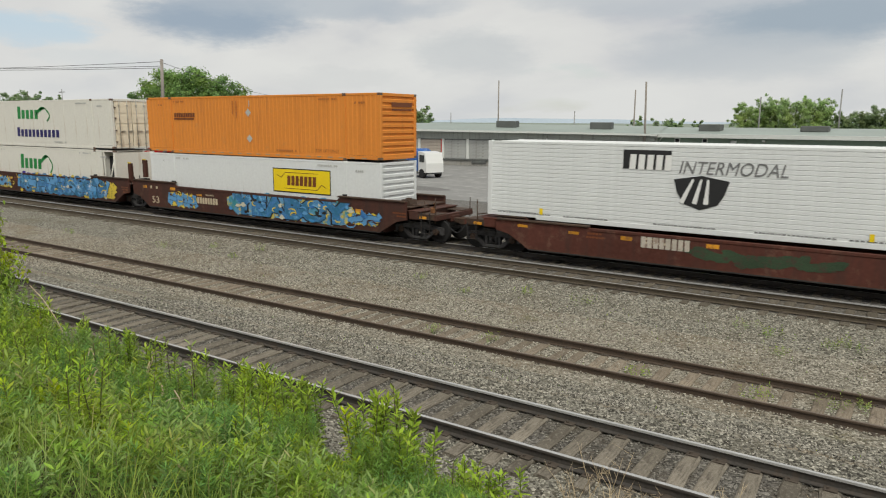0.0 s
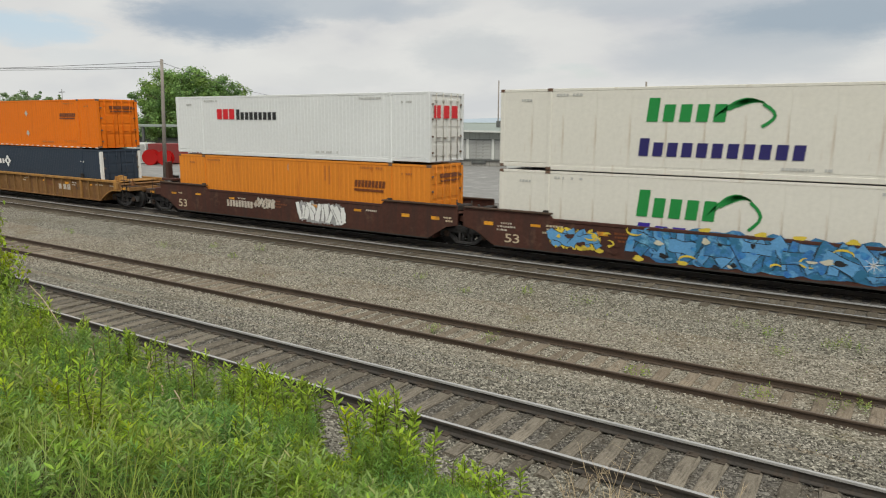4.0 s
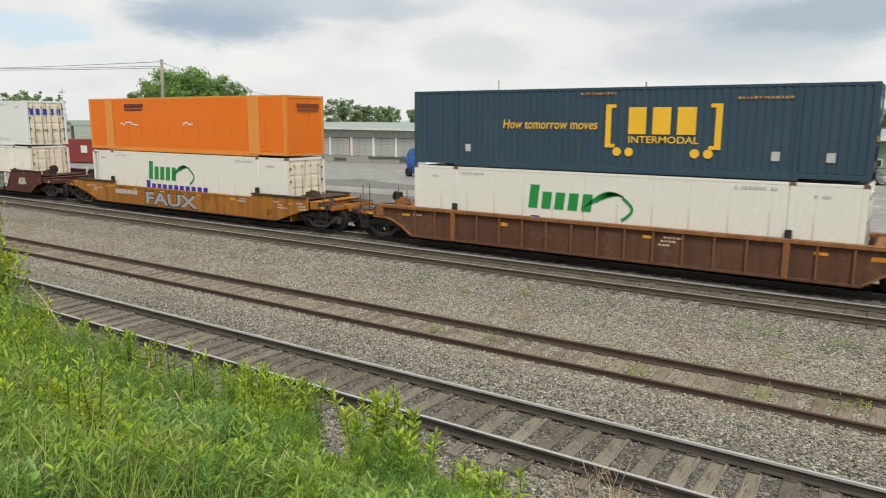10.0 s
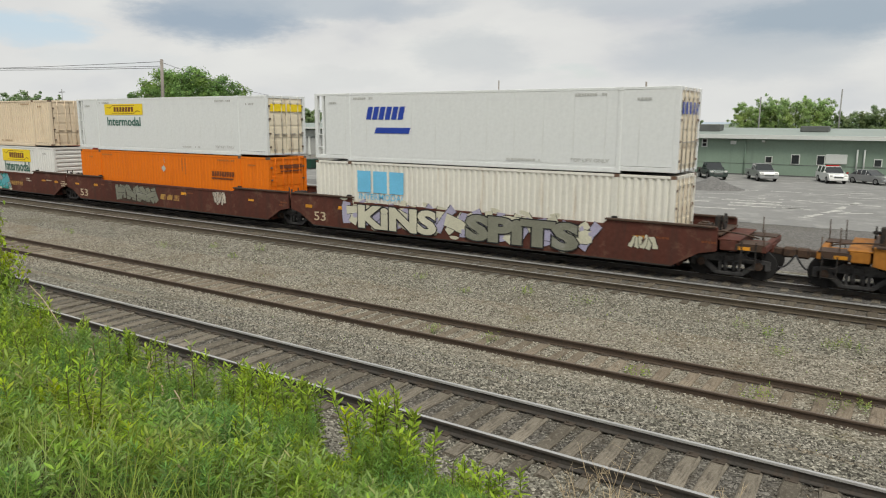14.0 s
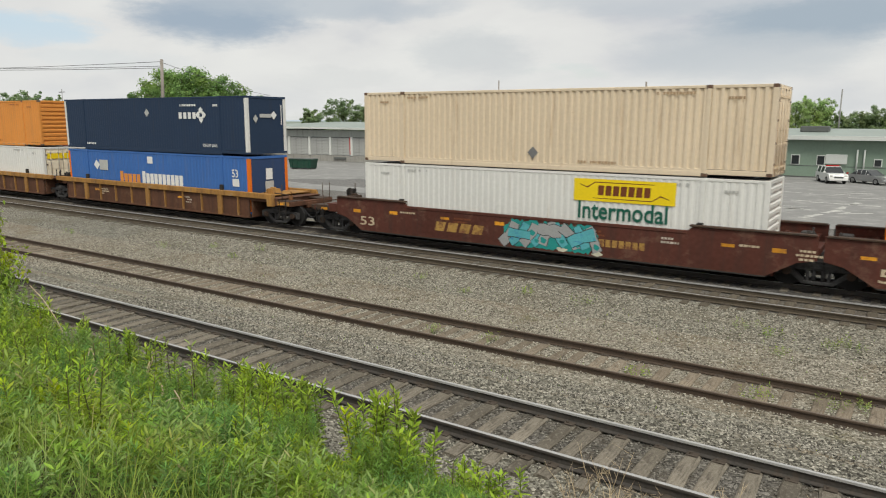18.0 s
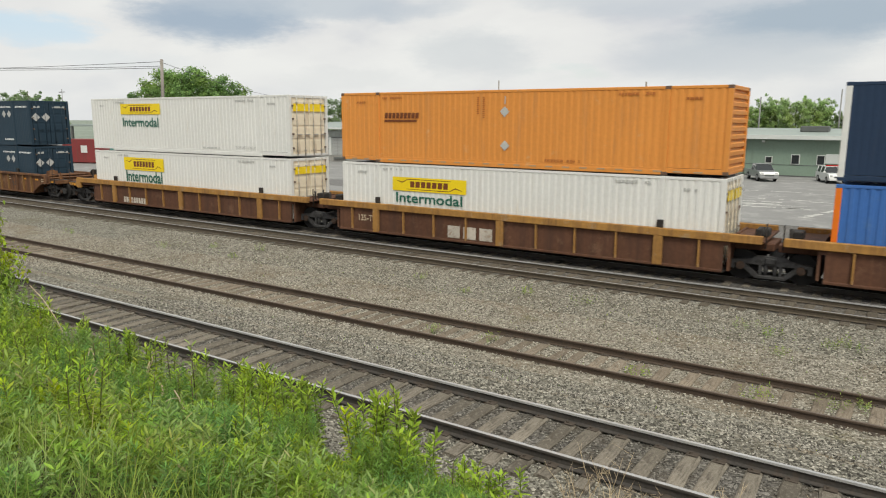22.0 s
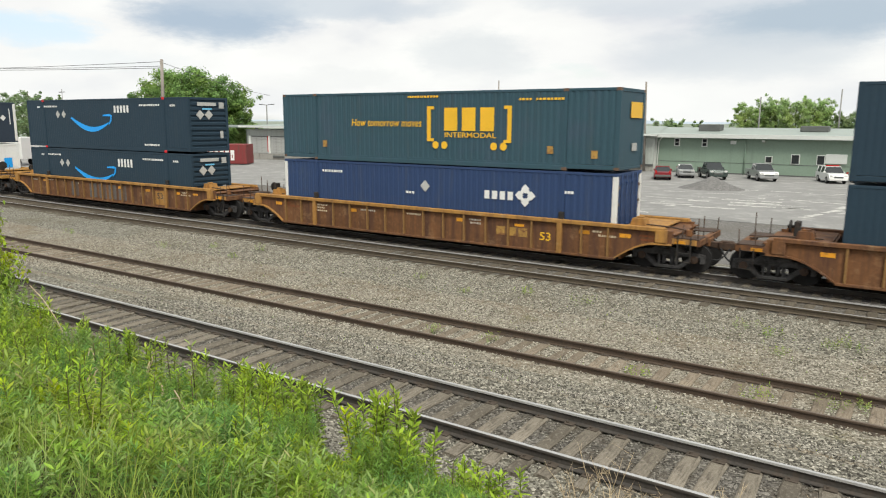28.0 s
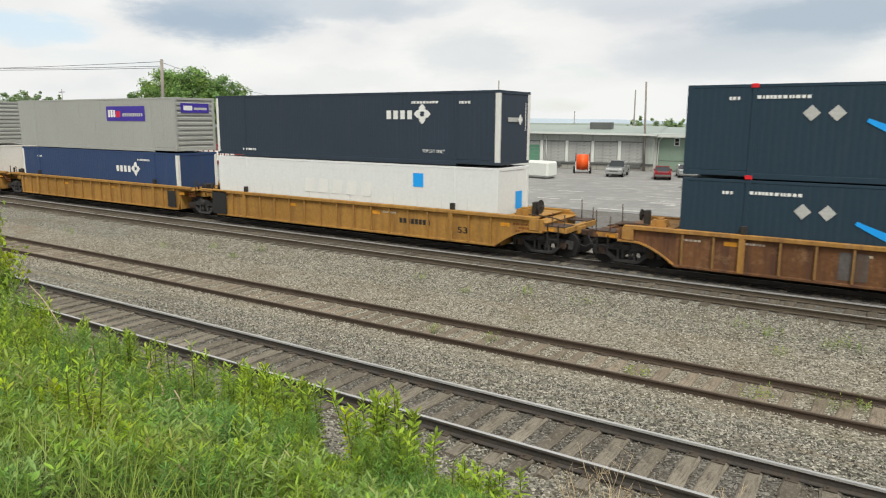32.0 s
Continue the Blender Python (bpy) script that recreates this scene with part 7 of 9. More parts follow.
for u in (18.95, 19.5):
    part("flue", Mesh().bar((u, -0.2, 0.6), (u, -0.2, 2.6), 0.07, 6), M_FASCIA, green)
part("roof_unit", Mesh().box(4.5, 6.6, 3.0, 4.6, 4.0, 4.7, 0.05), M_UNIT, green)
part("roof_unit", Mesh().box(13.8, 16.2, 3.4, 5.0, 4.05, 4.6, 0.05), M_UNIT, green)

# worn remains of bay lines and pale patches on the asphalt
lot_rnd = random.Random(31)
for x, y, l, a, wd in ((-15, 44, 6, 12, 0.2), (-8, 46, 5, 14, 0.25), (-3, 49, 6, 80, 0.5), (-11, 52, 8, 6, 0.2), (-22, 47, 5, 9, 0.2), (-4, 43.5, 5, 75, 0.5), (-1.5, 45.5, 6, 40, 0.35), (-7.5, 56, 7, 3, 0.4), (-1, 58, 6, 5, 0.5),
                       (-12.7, 43.4, 3, 6, 0.5), (-10.5, 42.8, 4, 6, 0.6), (-9.6, 46.5, 4.5, 11, 0.8), (-8.4, 48.1, 3.5, 6, 0.5), (-6.6, 50.2, 3.5, 1, 0.5), (-7.2, 45.2, 4, 6, 0.6), (-4.5, 45.2, 3, -4, 0.4), (-3.2, 49.6, 4, -4, 0.4), (-13.4, 46.9, 3, -4, 0.3), (-10.9, 48.7, 3, -4, 0.35), (-2.0, 54.4, 3, 11, 0.4), (-13.5, 38.7, 3, -4, 0.5), (-18.9, 42.1, 3, 6, 0.4)):
    m = Mesh()
    q = -l / 2
    while q < l / 2:
        e = q + lot_rnd.uniform(0.2, 1.1)
        if lot_rnd.random() < 0.7:
            j = [lot_rnd.uniform(0.25, 0.5) * wd for _ in range(4)]
            m.add([(q, -j[0], 0), (e, -j[1], 0), (e, j[2], 0), (q, j[3], 0), (q, -j[0], 0.005), (e, -j[1], 0.005), (e, j[2], 0.005), (q, j[3], 0.005)],
                  [(4, 5, 6, 7), (0, 1, 5, 4), (1, 2, 6, 5), (2, 3, 7, 6), (3, 0, 4, 7)])
        q = e
    o = new("painted_line", m.data("painted_line", M_LINE))
    o.matrix_basis = pose(x, y, YARD_Z + 0.002, 0, 0, a)
    tagged(o, "worn remains of a white bay line on asphalt", "line", "bay lines", "structure")


def heap(x, y, rx, ry, h, seed):
    n, r = 28, 10
    v, f = [], []
    for j in range(r + 1):
        for i in range(n):
            a = i * math.tau / n
            k = j / r
            p = (x + rx * k * math.cos(a), y + ry * k * math.sin(a))
            z = h * (1 - k) ** 1.15 * (1 + 0.35 * noise.noise((p[0] * 0.6, p[1] * 0.6, seed))) + 0.06 * noise.noise((p[0] * 2, p[1] * 2, seed)) * (1 - k)
            v.append((p[0], p[1], YARD_Z - 0.02 + max(z, 0)))
    for j in range(r):
        for i in range(n):
            f.append((j * n + i, j * n + (i + 1) % n, (j + 1) * n + (i + 1) % n, (j + 1) * n + i))
    m = Mesh()
    m.add(v, f, True)
    o = new("gravel_heap", m.data("gravel_heap", M_PILE))
    tagged(o, "low heap of grey gravel on the asphalt", "gravel heap")


heap(-12.6, 55.5, 2.5, 2.0, 0.95, 3.3)
heap(-36.0, 42.5, 9.0, 2.2, 0.4, 7.1)


def vehicle(name, label, body_mat, profile, glass, width, wheels, m, lamps, wheel_r=0.36, category="car"):
    """A parked car: profile is the body's side outline in x and z, glass the outline of the cabin; its nose points to -x."""
    v = thing(name, label, category, m, "parked vehicles")
    hw = width / 2
    b = Mesh().prism(profile, -hw, hw)
    part("body", b, body_mat, v)
    lo_z, hi_z = min(z for _, z in glass), max(z for _, z in glass)
    n = len(glass)
    inset = [(x, -hw + 0.06 + 0.16 * (z - lo_z) / (hi_z - lo_z), z) for x, z in glass]
    m2 = Mesh().add(inset + [(x, -y, z) for x, y, z in inset],
                    [tuple(range(n)), tuple(range(2 * n - 1, n - 1, -1))] + [(i, i + n, (i + 1) % n + n, (i + 1) % n) for i in range(n)])
    cab = part("cabin", m2, M_GLASS, v, "dark cabin glass")
    x0, x1 = min(x for x, z in glass if z > hi_z - 0.05), max(x for x, z in glass if z > hi_z - 0.05)
    part("roof", Mesh().box(x0 - 0.03, x1 + 0.03, -hw + 0.2, hw - 0.2, hi_z - 0.03, hi_z + 0.035, 0.02), body_mat, cab)
    for s in (-1, 1):
        for xx in (x0 + 0.02, (x0 + x1) / 2, x1 - 0.02):
            part("pillar", Mesh().bar((xx, s * (hw - 0.045), lo_z), (xx + 0.0, s * (hw - 0.2), hi_z), 0.045, 5), body_mat, cab)
        part("wing_mirror", Mesh().box(x0 - 0.5, x0 - 0.35, s * hw - 0.08, s * hw + 0.16, lo_z, lo_z + 0.17, 0.03), body_mat, v)
        for wx in wheels:
            w = part("wheel", Mesh().bar((wx, s * (hw - 0.2), wheel_r), (wx, s * (hw + 0.015), wheel_r), wheel_r, 16), M_TYRE, v)
            part("rim", Mesh().bar((wx, s * (hw + 0.0), wheel_r), (wx, s * (hw + 0.03), wheel_r), wheel_r * 0.62, 12), M_RIM, w)
        (lx, lz), (tx, tz) = lamps
        part("headlight", Mesh().box(lx - 0.04, lx + 0.16, s * (hw - 0.24) - 0.17, s * (hw - 0.24) + 0.17, lz - 0.08, lz + 0.08, 0.02), M_LAMP, v)
        part("tail_light", Mesh().box(tx - 0.1, tx + 0.03, s * (hw - 0.17) - 0.1, s * (hw - 0.17) + 0.1, tz - 0.16, tz + 0.16, 0.02), M_TAIL, v)
    nx, tx = min(x for x, _ in profile), max(x for x, _ in profile)
    part("bumper", Mesh().box(nx - 0.06, nx + 0.14, -hw + 0.05, hw - 0.05, 0.34, 0.58, 0.05), body_mat, v)
    part("bumper", Mesh().box(tx - 0.14, tx + 0.06, -hw + 0.05, hw - 0.05, 0.36, 0.6, 0.05), M_UNIT, v)
    part("grille", Mesh().box(nx - 0.03, nx + 0.05, -hw * 0.5, hw * 0.5, 0.6, 0.8, 0.02), M_UNIT, v)
    return v


SUV_P = [(-2.3, 0.35), (-1.85, 0.35), (-1.7, 0.62), (-1.45, 0.74), (-1.2, 0.62), (-1.05, 0.35), (1.0, 0.35), (1.15, 0.62), (1.4, 0.74), (1.65, 0.62), (1.8, 0.35), (2.3, 0.38),
         (2.35, 1.05), (-1.1, 1.08), (-2.15, 0.98), (-2.33, 0.7)]
SUV_G = [(-1.15, 1.06), (2.3, 1.05), (2.05, 1.66), (-0.35, 1.68)]
SEDAN_P = [(-2.3, 0.28), (-1.85, 0.28), (-1.7, 0.55), (-1.45, 0.66), (-1.2, 0.55), (-1.05, 0.28), (1.0, 0.28), (1.15, 0.55), (1.4, 0.66), (1.65, 0.55), (1.8, 0.28), (2.3, 0.32),
           (2.35, 0.85), (1.6, 0.96), (-0.95, 0.93), (-2.1, 0.78), (-2.34, 0.55)]
SEDAN_G = [(-1.0, 0.91), (1.75, 0.94), (1.05, 1.40), (-0.1, 1.42)]
TRUCK_P = [(-2.75, 0.45), (-2.25, 0.45), (-2.1, 0.75), (-1.8, 0.88), (-1.5, 0.75), (-1.35, 0.45), (1.15, 0.45), (1.3, 0.75), (1.6, 0.88), (1.9, 0.75), (2.05, 0.45), (2.75, 0.5),
           (2.78, 1.12), (0.75, 1.12), (-1.2, 1.14), (-2.6, 1.06), (-2.78, 0.8)]
TRUCK_G = [(-1.25, 1.12), (0.75, 1.12), (0.6, 1.78), (-0.45, 1.80)]
LS, LT = ((-2.3, 0.85), (2.33, 0.9)), ((-2.74, 0.92), (2.76, 0.95))
suv = vehicle("suv", "white SUV with a red roof bar, parked facing the tracks", M_CAR_WHITE, SUV_P, SUV_G, 1.85, (-1.45, 1.4), pose(-5.7, 67.4, YARD_Z, 0, 0, 112), LS)
part("roof_bar", Mesh().box(-0.2, 0.15, -0.65, 0.65, 1.71, 1.86, 0.04), M_TAIL, suv, "red roof bar")
vehicle("sedan", "silver sedan parked beside the green building", M_CAR_SILVER, SEDAN_P, SEDAN_G, 1.78, (-1.45, 1.4), pose(-2.9, 67.8, YARD_Z, 0, 0, 140), LS, 0.33)
pk = vehicle("pickup_truck", "white-silver pickup truck with an orange load", M_CAR_SILVER, TRUCK_P, TRUCK_G, 1.95, (-1.8, 1.6), pose(-11.0, 66.6, YARD_Z, 0, 0, 116), LT, 0.4, "pickup truck")
part("orange_load", Mesh().box(1.2, 2.2, -0.5, 0.4, 1.1, 1.75, 0.1), M_ORANGE_PLASTIC, pk)
vehicle("pickup_truck", "dark green pickup truck", M_CAR_GREEN, TRUCK_P, TRUCK_G, 1.95, (-1.8, 1.6), pose(-15.0, 66.0, YARD_Z, 0, 0, 118), LT, 0.4, "pickup truck")
vehicle("hatchback", "small silver-green hatchback parked on asphalt", M_CAR_SILVER, SEDAN_P, SEDAN_G, 1.74, (-1.45, 1.4), pose(-17.4, 66.2, YARD_Z, 0, 0, 110), LS, 0.33)
vehicle("sedan", "dark red sedan seen from behind", M_CAR_RED, SEDAN_P, SEDAN_G, 1.78, (-1.45, 1.4), pose(-18.4, 62.6, YARD_Z, 0, 0, -72), LS, 0.33)
vehicle("pickup_truck", "pale silver pickup truck", M_CAR_SILVER, TRUCK_P, TRUCK_G, 1.9, (-1.8, 1.6), pose(-22.8, 63.6, YARD_Z, 0, 0, 100), LT, 0.4, "pickup truck")

# white tank, orange cable reel on a trailer, blue-covered reel truck
bin_ = thing("dumpster", "dark green steel dumpster with black lids on the asphalt", "dumpster", pose(-52.31, 52.87, YARD_Z, 0, 0, 8))
part("bin", Mesh().prism([(-1.25, 0.12), (1.25, 0.12), (1.42, 0.95), (-1.42, 0.95)], -0.55, 0.55), M_DUMPSTER, bin_)
part("rim", Mesh().box(-1.46, 1.46, -0.60, 0.60, 0.93, 1.01, 0.02), M_DUMPSTER, bin_)
for u in (-0.72, 0.72):
    part("lid", Mesh().box(u - 0.69, u + 0.69, -0.58, 0.58, 1.01, 1.07, 0.02), M_UNIT, bin_, "black plastic lid")
for u in (-1.0, -0.35, 0.35, 1.0):
    part("rib", Mesh().box(u - 0.05, u + 0.05, -0.60, -0.54, 0.14, 0.93, 0.01), M_DUMPSTER, bin_)
for u in (-1.05, 1.05):
    part("skid", Mesh().box(u - 0.12, u + 0.12, -0.5, 0.5, 0.0, 0.12, 0.01), M_UNIT, bin_)
tank = thing("white_tank", "long white plastic tank standing on the asphalt", "tank", pose(-28.4, 57.0, YARD_Z, 0, 0, -8))
part("shell", Mesh().box(-2.25, 2.25, -0.8, 0.8, 0.12, 1.5, 0.16), M_POST_WHITE, tank)
part("skid", Mesh().box(-2.0, 2.0, -0.6, 0.6, 0.0, 0.13), M_UNIT, tank)
reel = thing("cable_reel", "orange cable reel on a white trailer", "cable reel", pose(-26.9, 65.0, YARD_Z, 0, 0, -66))
part("drum", Mesh().bar((0, -0.5, 1.05), (0, 0.5, 1.05), 0.72, 24).bar((0, -0.3, 1.05), (0, 0.3, 1.05), 0.76, 24), M_ORANGE_PLASTIC, reel)
for y in (-0.53, 0.53):
    part("flange", Mesh().bar((0, y - 0.03, 1.05), (0, y + 0.03, 1.05), 0.80, 24), M_ORANGE_PLASTIC, reel)
    part("upright", Mesh().box(-0.05, 0.05, y * 1.2 - 0.04, y * 1.2 + 0.04, 0.4, 1.95, 0.01), M_UNIT, reel, "dark steel upright")
for y in (-0.62, 0.62):
    part("frame_leg", Mesh().bar((-0.85, y, 0.3), (0, y, 1.1), 0.05, 6).bar((0.85, y, 0.3), (0, y, 1.1), 0.05, 6).box(-1.1, 1.1, y - 0.06, y + 0.06, 0.3, 0.42, 0.01), M_POST_WHITE, reel)
for x in (-0.7, 0.7):
    part("wheel", Mesh().bar((x, -0.85, 0.3), (x, -0.68, 0.3), 0.3, 12).bar((x, 0.68, 0.3), (x, 0.85, 0.3), 0.3, 12), M_TYRE, reel)
blue = thing("reel_truck", "truck with a big blue-wrapped reel and a white cab", "truck", pose(-36.45, 51.6, YARD_Z, 0, 0, -22))
part("wrapped_reel", Mesh().bar((-0.5, -0.7, 1.38), (-0.5, 0.8, 1.38), 1.12, 20).bar((-0.5, -0.78, 1.38), (-0.5, -0.7, 1.38), 0.45, 14), M_TARP, blue, "reel wrapped in blue tarpaulin")
part("cab", Mesh().prism([(0.75, 0.5), (2.0, 0.5), (2.0, 1.3), (1.75, 2.2), (0.75, 2.3)], -0.9, 0.9), M_CAR_WHITE, blue)
part("windscreen", Mesh().box(0.95, 1.7, -0.93, 0.93, 1.4, 2.0), M_GLASS, blue)
part("chassis", Mesh().box(-1.6, 1.9, -0.7, 0.7, 0.35, 0.6, 0.03), M_UNIT, blue)
for x in (-1.0, 1.3):
    part("wheel", Mesh().bar((x, -0.95, 0.4), (x, -0.65, 0.4), 0.4, 14).bar((x, 0.65, 0.4), (x, 0.95, 0.4), 0.4, 14), M_TYRE, blue)

# boxes, canopy and lamp at the far end of the yard
rb = thing("storage_box", "red-brown storage container with white graffiti", "storage container", facade(-71.6, 48.2, -61.9, 53.8))
part("body", Mesh().box(0, 11.2, 0, 2.4, 0.1, 2.25, 0.03), M_RED_BOX, rb)
rr = random.Random(5)
for k in range(9):
    part("spray_stroke", rect(4.6 + k * 0.6, 5.02 + k * 0.6, 0.45 + rr.uniform(-0.1, 0.1), 1.75 + rr.uniform(-0.2, 0.15), -0.01), M_INK_WHITE, rb)
    part("spray_gap", rect(4.74 + k * 0.6, 4.84 + k * 0.6, 0.75, 1.1 + rr.uniform(0, 0.4), -0.015), M_RED_BOX, rb)
rb2 = thing("storage_box", "pinkish-red storage box with a teal end", "storage container", facade(-80.5, 43.4, -74.0, 46.0))
part("body", Mesh().box(0, 7.1, 0, 2.4, 0.1, 2.7, 0.03), M_RED_BOX, rb2)
part("teal_end", Mesh().box(6.1, 7.2, -0.05, 2.45, 0.1, 2.72, 0.03), M_GRAF_TEAL, rb2)
part("pale_panel", Mesh().box(2.4, 3.2, -0.03, 0.0, 1.2, 2.0), M_POST_WHITE, rb2)
for k, (x, y, r_, mt, lab) in enumerate(((-69.6, 47.2, 0.85, M_TAIL, "red cable reel standing in the yard"), (-68.2, 48.0, 0.8, M_TAIL, "red cable reel standing in the yard"),
                                        (-65.6, 49.6, 0.7, M_UNIT, "dark cable reel standing in the yard"), (-64.6, 50.2, 0.7, M_UNIT, "dark cable reel standing in the yard"))):
    cr = thing("cable_reel", lab, "cable reel", pose(x, y, YARD_Z, 0, 0, 30), "cable reels in the yard")
    part("flange", Mesh().bar((0, -0.45, r_), (0, -0.38, r_), r_, 18), mt, cr)
    part("flange", Mesh().bar((0, 0.38, r_), (0, 0.45, r_), r_, 18), mt, cr)
    part("core", Mesh().bar((0, -0.38, r_), (0, 0.38, r_), r_ * 0.6, 14), mt, cr)
wb = thing("steel_cabinet", "pale grey steel cabinet standing in the yard", "cabinet", facade(-74.4, 47.4, -72.1, 48.3))
part("body", Mesh().box(0, 2.4, 0, 2.0, 0.05, 2.3, 0.04), M_POST_WHITE, wb)
part("door", Mesh().box(1.25, 2.3, -0.03, 0.0, 0.2, 2.15, 0.01), M_DOOR_GREY, wb)
can = thing("canopy", "open canopy with a pale flat roof on dark posts", "canopy", facade(-102.0, 56.0, -74.0, 66.5))
part("roof", Mesh().box(0, 30, 0, 6, 3.9, 4.2, 0.03), M_ROOF, can)
for k in range(6):
    part("post", Mesh().box(0.4 + k * 5.8, 0.7 + k * 5.8, 0.1, 0.4, 0, 3.9), M_UNIT, can)
part("stored_tank", Mesh().bar((8, 3, 1.3), (20, 3, 1.3), 1.1, 14), M_METALPOLE, can)
wt = thing("box_trailer", "white box trailer parked in the yard", "trailer", pose(-81.5, 38.4, YARD_Z, 0, 0, 20))
part("body", Mesh().box(-2.5, 2.5, -1.2, 1.2, 0.7, 3.0, 0.04), M_CAR_WHITE, wt)
for x in (-1.6, 1.6):
    part("wheel", Mesh().bar((x, -1.15, 0.4), (x, -0.85, 0.4), 0.4, 12).bar((x, 0.85, 0.4), (x, 1.15, 0.4), 0.4, 12), M_TYRE, wt)
lamp = thing("street_lamp", "grey double-armed street lamp", "street lamp", pose(-82.5, 76.0, YARD_Z))
part("pole", Mesh().bar((0, 0, 0), (0, 0, 7.2), 0.09, 8), M_METALPOLE, lamp)
for s in (-1, 1):
    part("arm", Mesh().bar((0, 0, 7.15), (s * 1.1, 0, 7.25), 0.05, 6), M_METALPOLE, lamp)
    part("lamp_head", Mesh().box(s * 1.25 - 0.3, s * 1.25 + 0.3, -0.14, 0.14, 7.18, 7.3, 0.03), M_UNIT, lamp)


# ---- poles and wires ----
def pole(label, x, y, top, r=0.13, lean=0.0, arms=0, mat=None):
    p = thing("utility_pole", label, "utility pole", pose(x, y, YARD_Z))
    mt = mat or M_WOODPOLE
    part("shaft", Mesh().bar((0, 0, 0), (lean, 0, top - YARD_Z), r, 8, r * 0.7), mt, p)
    for k in range(arms):
        z = top - YARD_Z - 0.5 - k * 0.9
        part("crossarm", Mesh().box(lean - 0.9, lean + 0.9, -0.06, 0.06, z - 0.06, z + 0.06), mt, p)
    return p


pole("tall weathered wooden utility pole before the trees", -50.95, 35.7, 9.5, 0.17, 0.5, 0)
pole("leaning dark wooden utility pole beside the green building", -22.76, 71.0, 8.73, 0.13, -0.22)
pole("dark wooden utility pole behind the warehouse", -28.08, 83.0, 8.5, 0.11)
pole("thin wooden pole behind the warehouse", -42.19, 75.5, 9.56, 0.10, 0, 0)
pole("thin metal pole behind the roof", -6.99, 85.0, 8.24, 0.09, 0, 0, M_METALPOLE)
pole("thin metal pole among trees", -14.9, 86.0, 7.58, 0.09, 0, 0, M_METALPOLE)
pole("thin pole behind the warehouse roof", -35.19, 82.0, 6.06, 0.08, 0, 0, M_METALPOLE)
pole("thin pole far behind the warehouse roof", -59.66, 92.0, 6.03, 0.08, 0, 0, M_METALPOLE)
pole("thin far pole with a small crossarm", -120.98, 66.0, 9.78, 0.08, 0, 1, M_METALPOLE)


def wire(a, b, sag):
    pts = []
    for i in range(13):
        k = i / 12
        p = Vector(a).lerp(Vector(b), k)
        pts.append((p.x, p.y, p.z - sag * 4 * k * (1 - k)))
    w = new("overhead_wire", Mesh().tube(pts, 0.02, 4).data("overhead_wire", M_WIRE))
    tagged(w, "thin black overhead wire between poles", "wire", "overhead wires")


for z in (8.98, 8.84):
    wire((-50.45, 35.7, z), (-130.0, 35.7, z + 3.1), 0.35)
wire((-50.4, 35.7, 9.32), (-130.0, 36.5, 11.5), 0.3)
wire((-50.4, 35.7, 9.25), (-76.3, 71.0, 8.2), 0.25)


# ---- trees and far ridge ----
def leaf_material(name, color, dry=None, patches=0.9):
    m = bpy.data.materials.new(name)
    m.use_nodes = True
    n, l = m.node_tree.nodes, m.node_tree.links
    b = n["Principled BSDF"]
    b.inputs["Roughness"].default_value, b.inputs["Specular IOR Level"].default_value = 0.55, 0.3
    geo = n.new("ShaderNodeNewGeometry")
    ramp = n.new("ShaderNodeValToRGB")
    e = ramp.color_ramp.elements
    e[0].color = tuple(k * 0.55 for k in color) + (1,)
    e[1].color = tuple(min(1, k * 1.5) for k in color) + (1,)
    if dry:
        k = e.new(0.93)
        k.color = tuple(min(1, c * 1.35) for c in color) + (1,)
        e[2].color = (*dry, 1)
    l.new(geo.outputs["Random Per Island"], ramp.inputs[0])
    hue = n.new("ShaderNodeHueSaturation")
    info = n.new("ShaderNodeObjectInfo")
    mr = n.new("ShaderNodeMapRange")
    mr.inputs["To Min"].default_value, mr.inputs["To Max"].default_value = 0.85, 1.15
    l.new(info.outputs["Random"], mr.inputs["Value"])
    l.new(mr.outputs["Result"], hue.inputs["Value"])
    co = n.new("ShaderNodeTexCoord")
    patch = n.new("ShaderNodeTexNoise")
    patch.inputs["Scale"].default_value, patch.inputs["Detail"].default_value = patches, 3
    l.new(co.outputs["Object"], patch.inputs["Vector"])
    for src, lo, hi, where in (("Fac", 0.47, 0.525, "Hue"), ("Fac", 1.2, 0.95, "Saturation")):
        pm = n.new("ShaderNodeMapRange")
        for key, val in (("From Min", 0.3), ("From Max", 0.7), ("To Min", lo), ("To Max", hi)):
            pm.inputs[key].default_value = val
        l.new(patch.outputs[src], pm.inputs["Value"])
        l.new(pm.outputs["Result"], hue.inputs[where])
    l.new(ramp.outputs[0], hue.inputs["Color"])
    l.new(hue.outputs["Color"], b.inputs["Base Color"])
    tr = n.new("ShaderNodeBsdfTranslucent")
    l.new(hue.outputs["Color"], tr.inputs["Color"])
    mix = n.new("ShaderNodeMixShader")
    mix.inputs[0].default_value = 0.45
    l.new(b.outputs[0], mix.inputs[1])
    l.new(tr.outputs[0], mix.inputs[2])
    l.new(mix.outputs[0], n["Material Output"].inputs[0])
    return m


M_TREE = leaf_material("tree_leaves", (0.195, 0.305, 0.105), patches=0.25)
# paler than such leaves are: haze in front of them is mixed in
M_TREE_PALE = leaf_material("haze_paled_tree_leaves", (0.33, 0.45, 0.20), patches=0.25)
M_TREE_DULL = leaf_material("grey_green_tree_leaves", (0.23, 0.315, 0.165), patches=0.25)
M_BARK = material("tree_bark", (0.10, 0.08, 0.06), 0.9, 0, 0.3, 5, 0.5, 20)


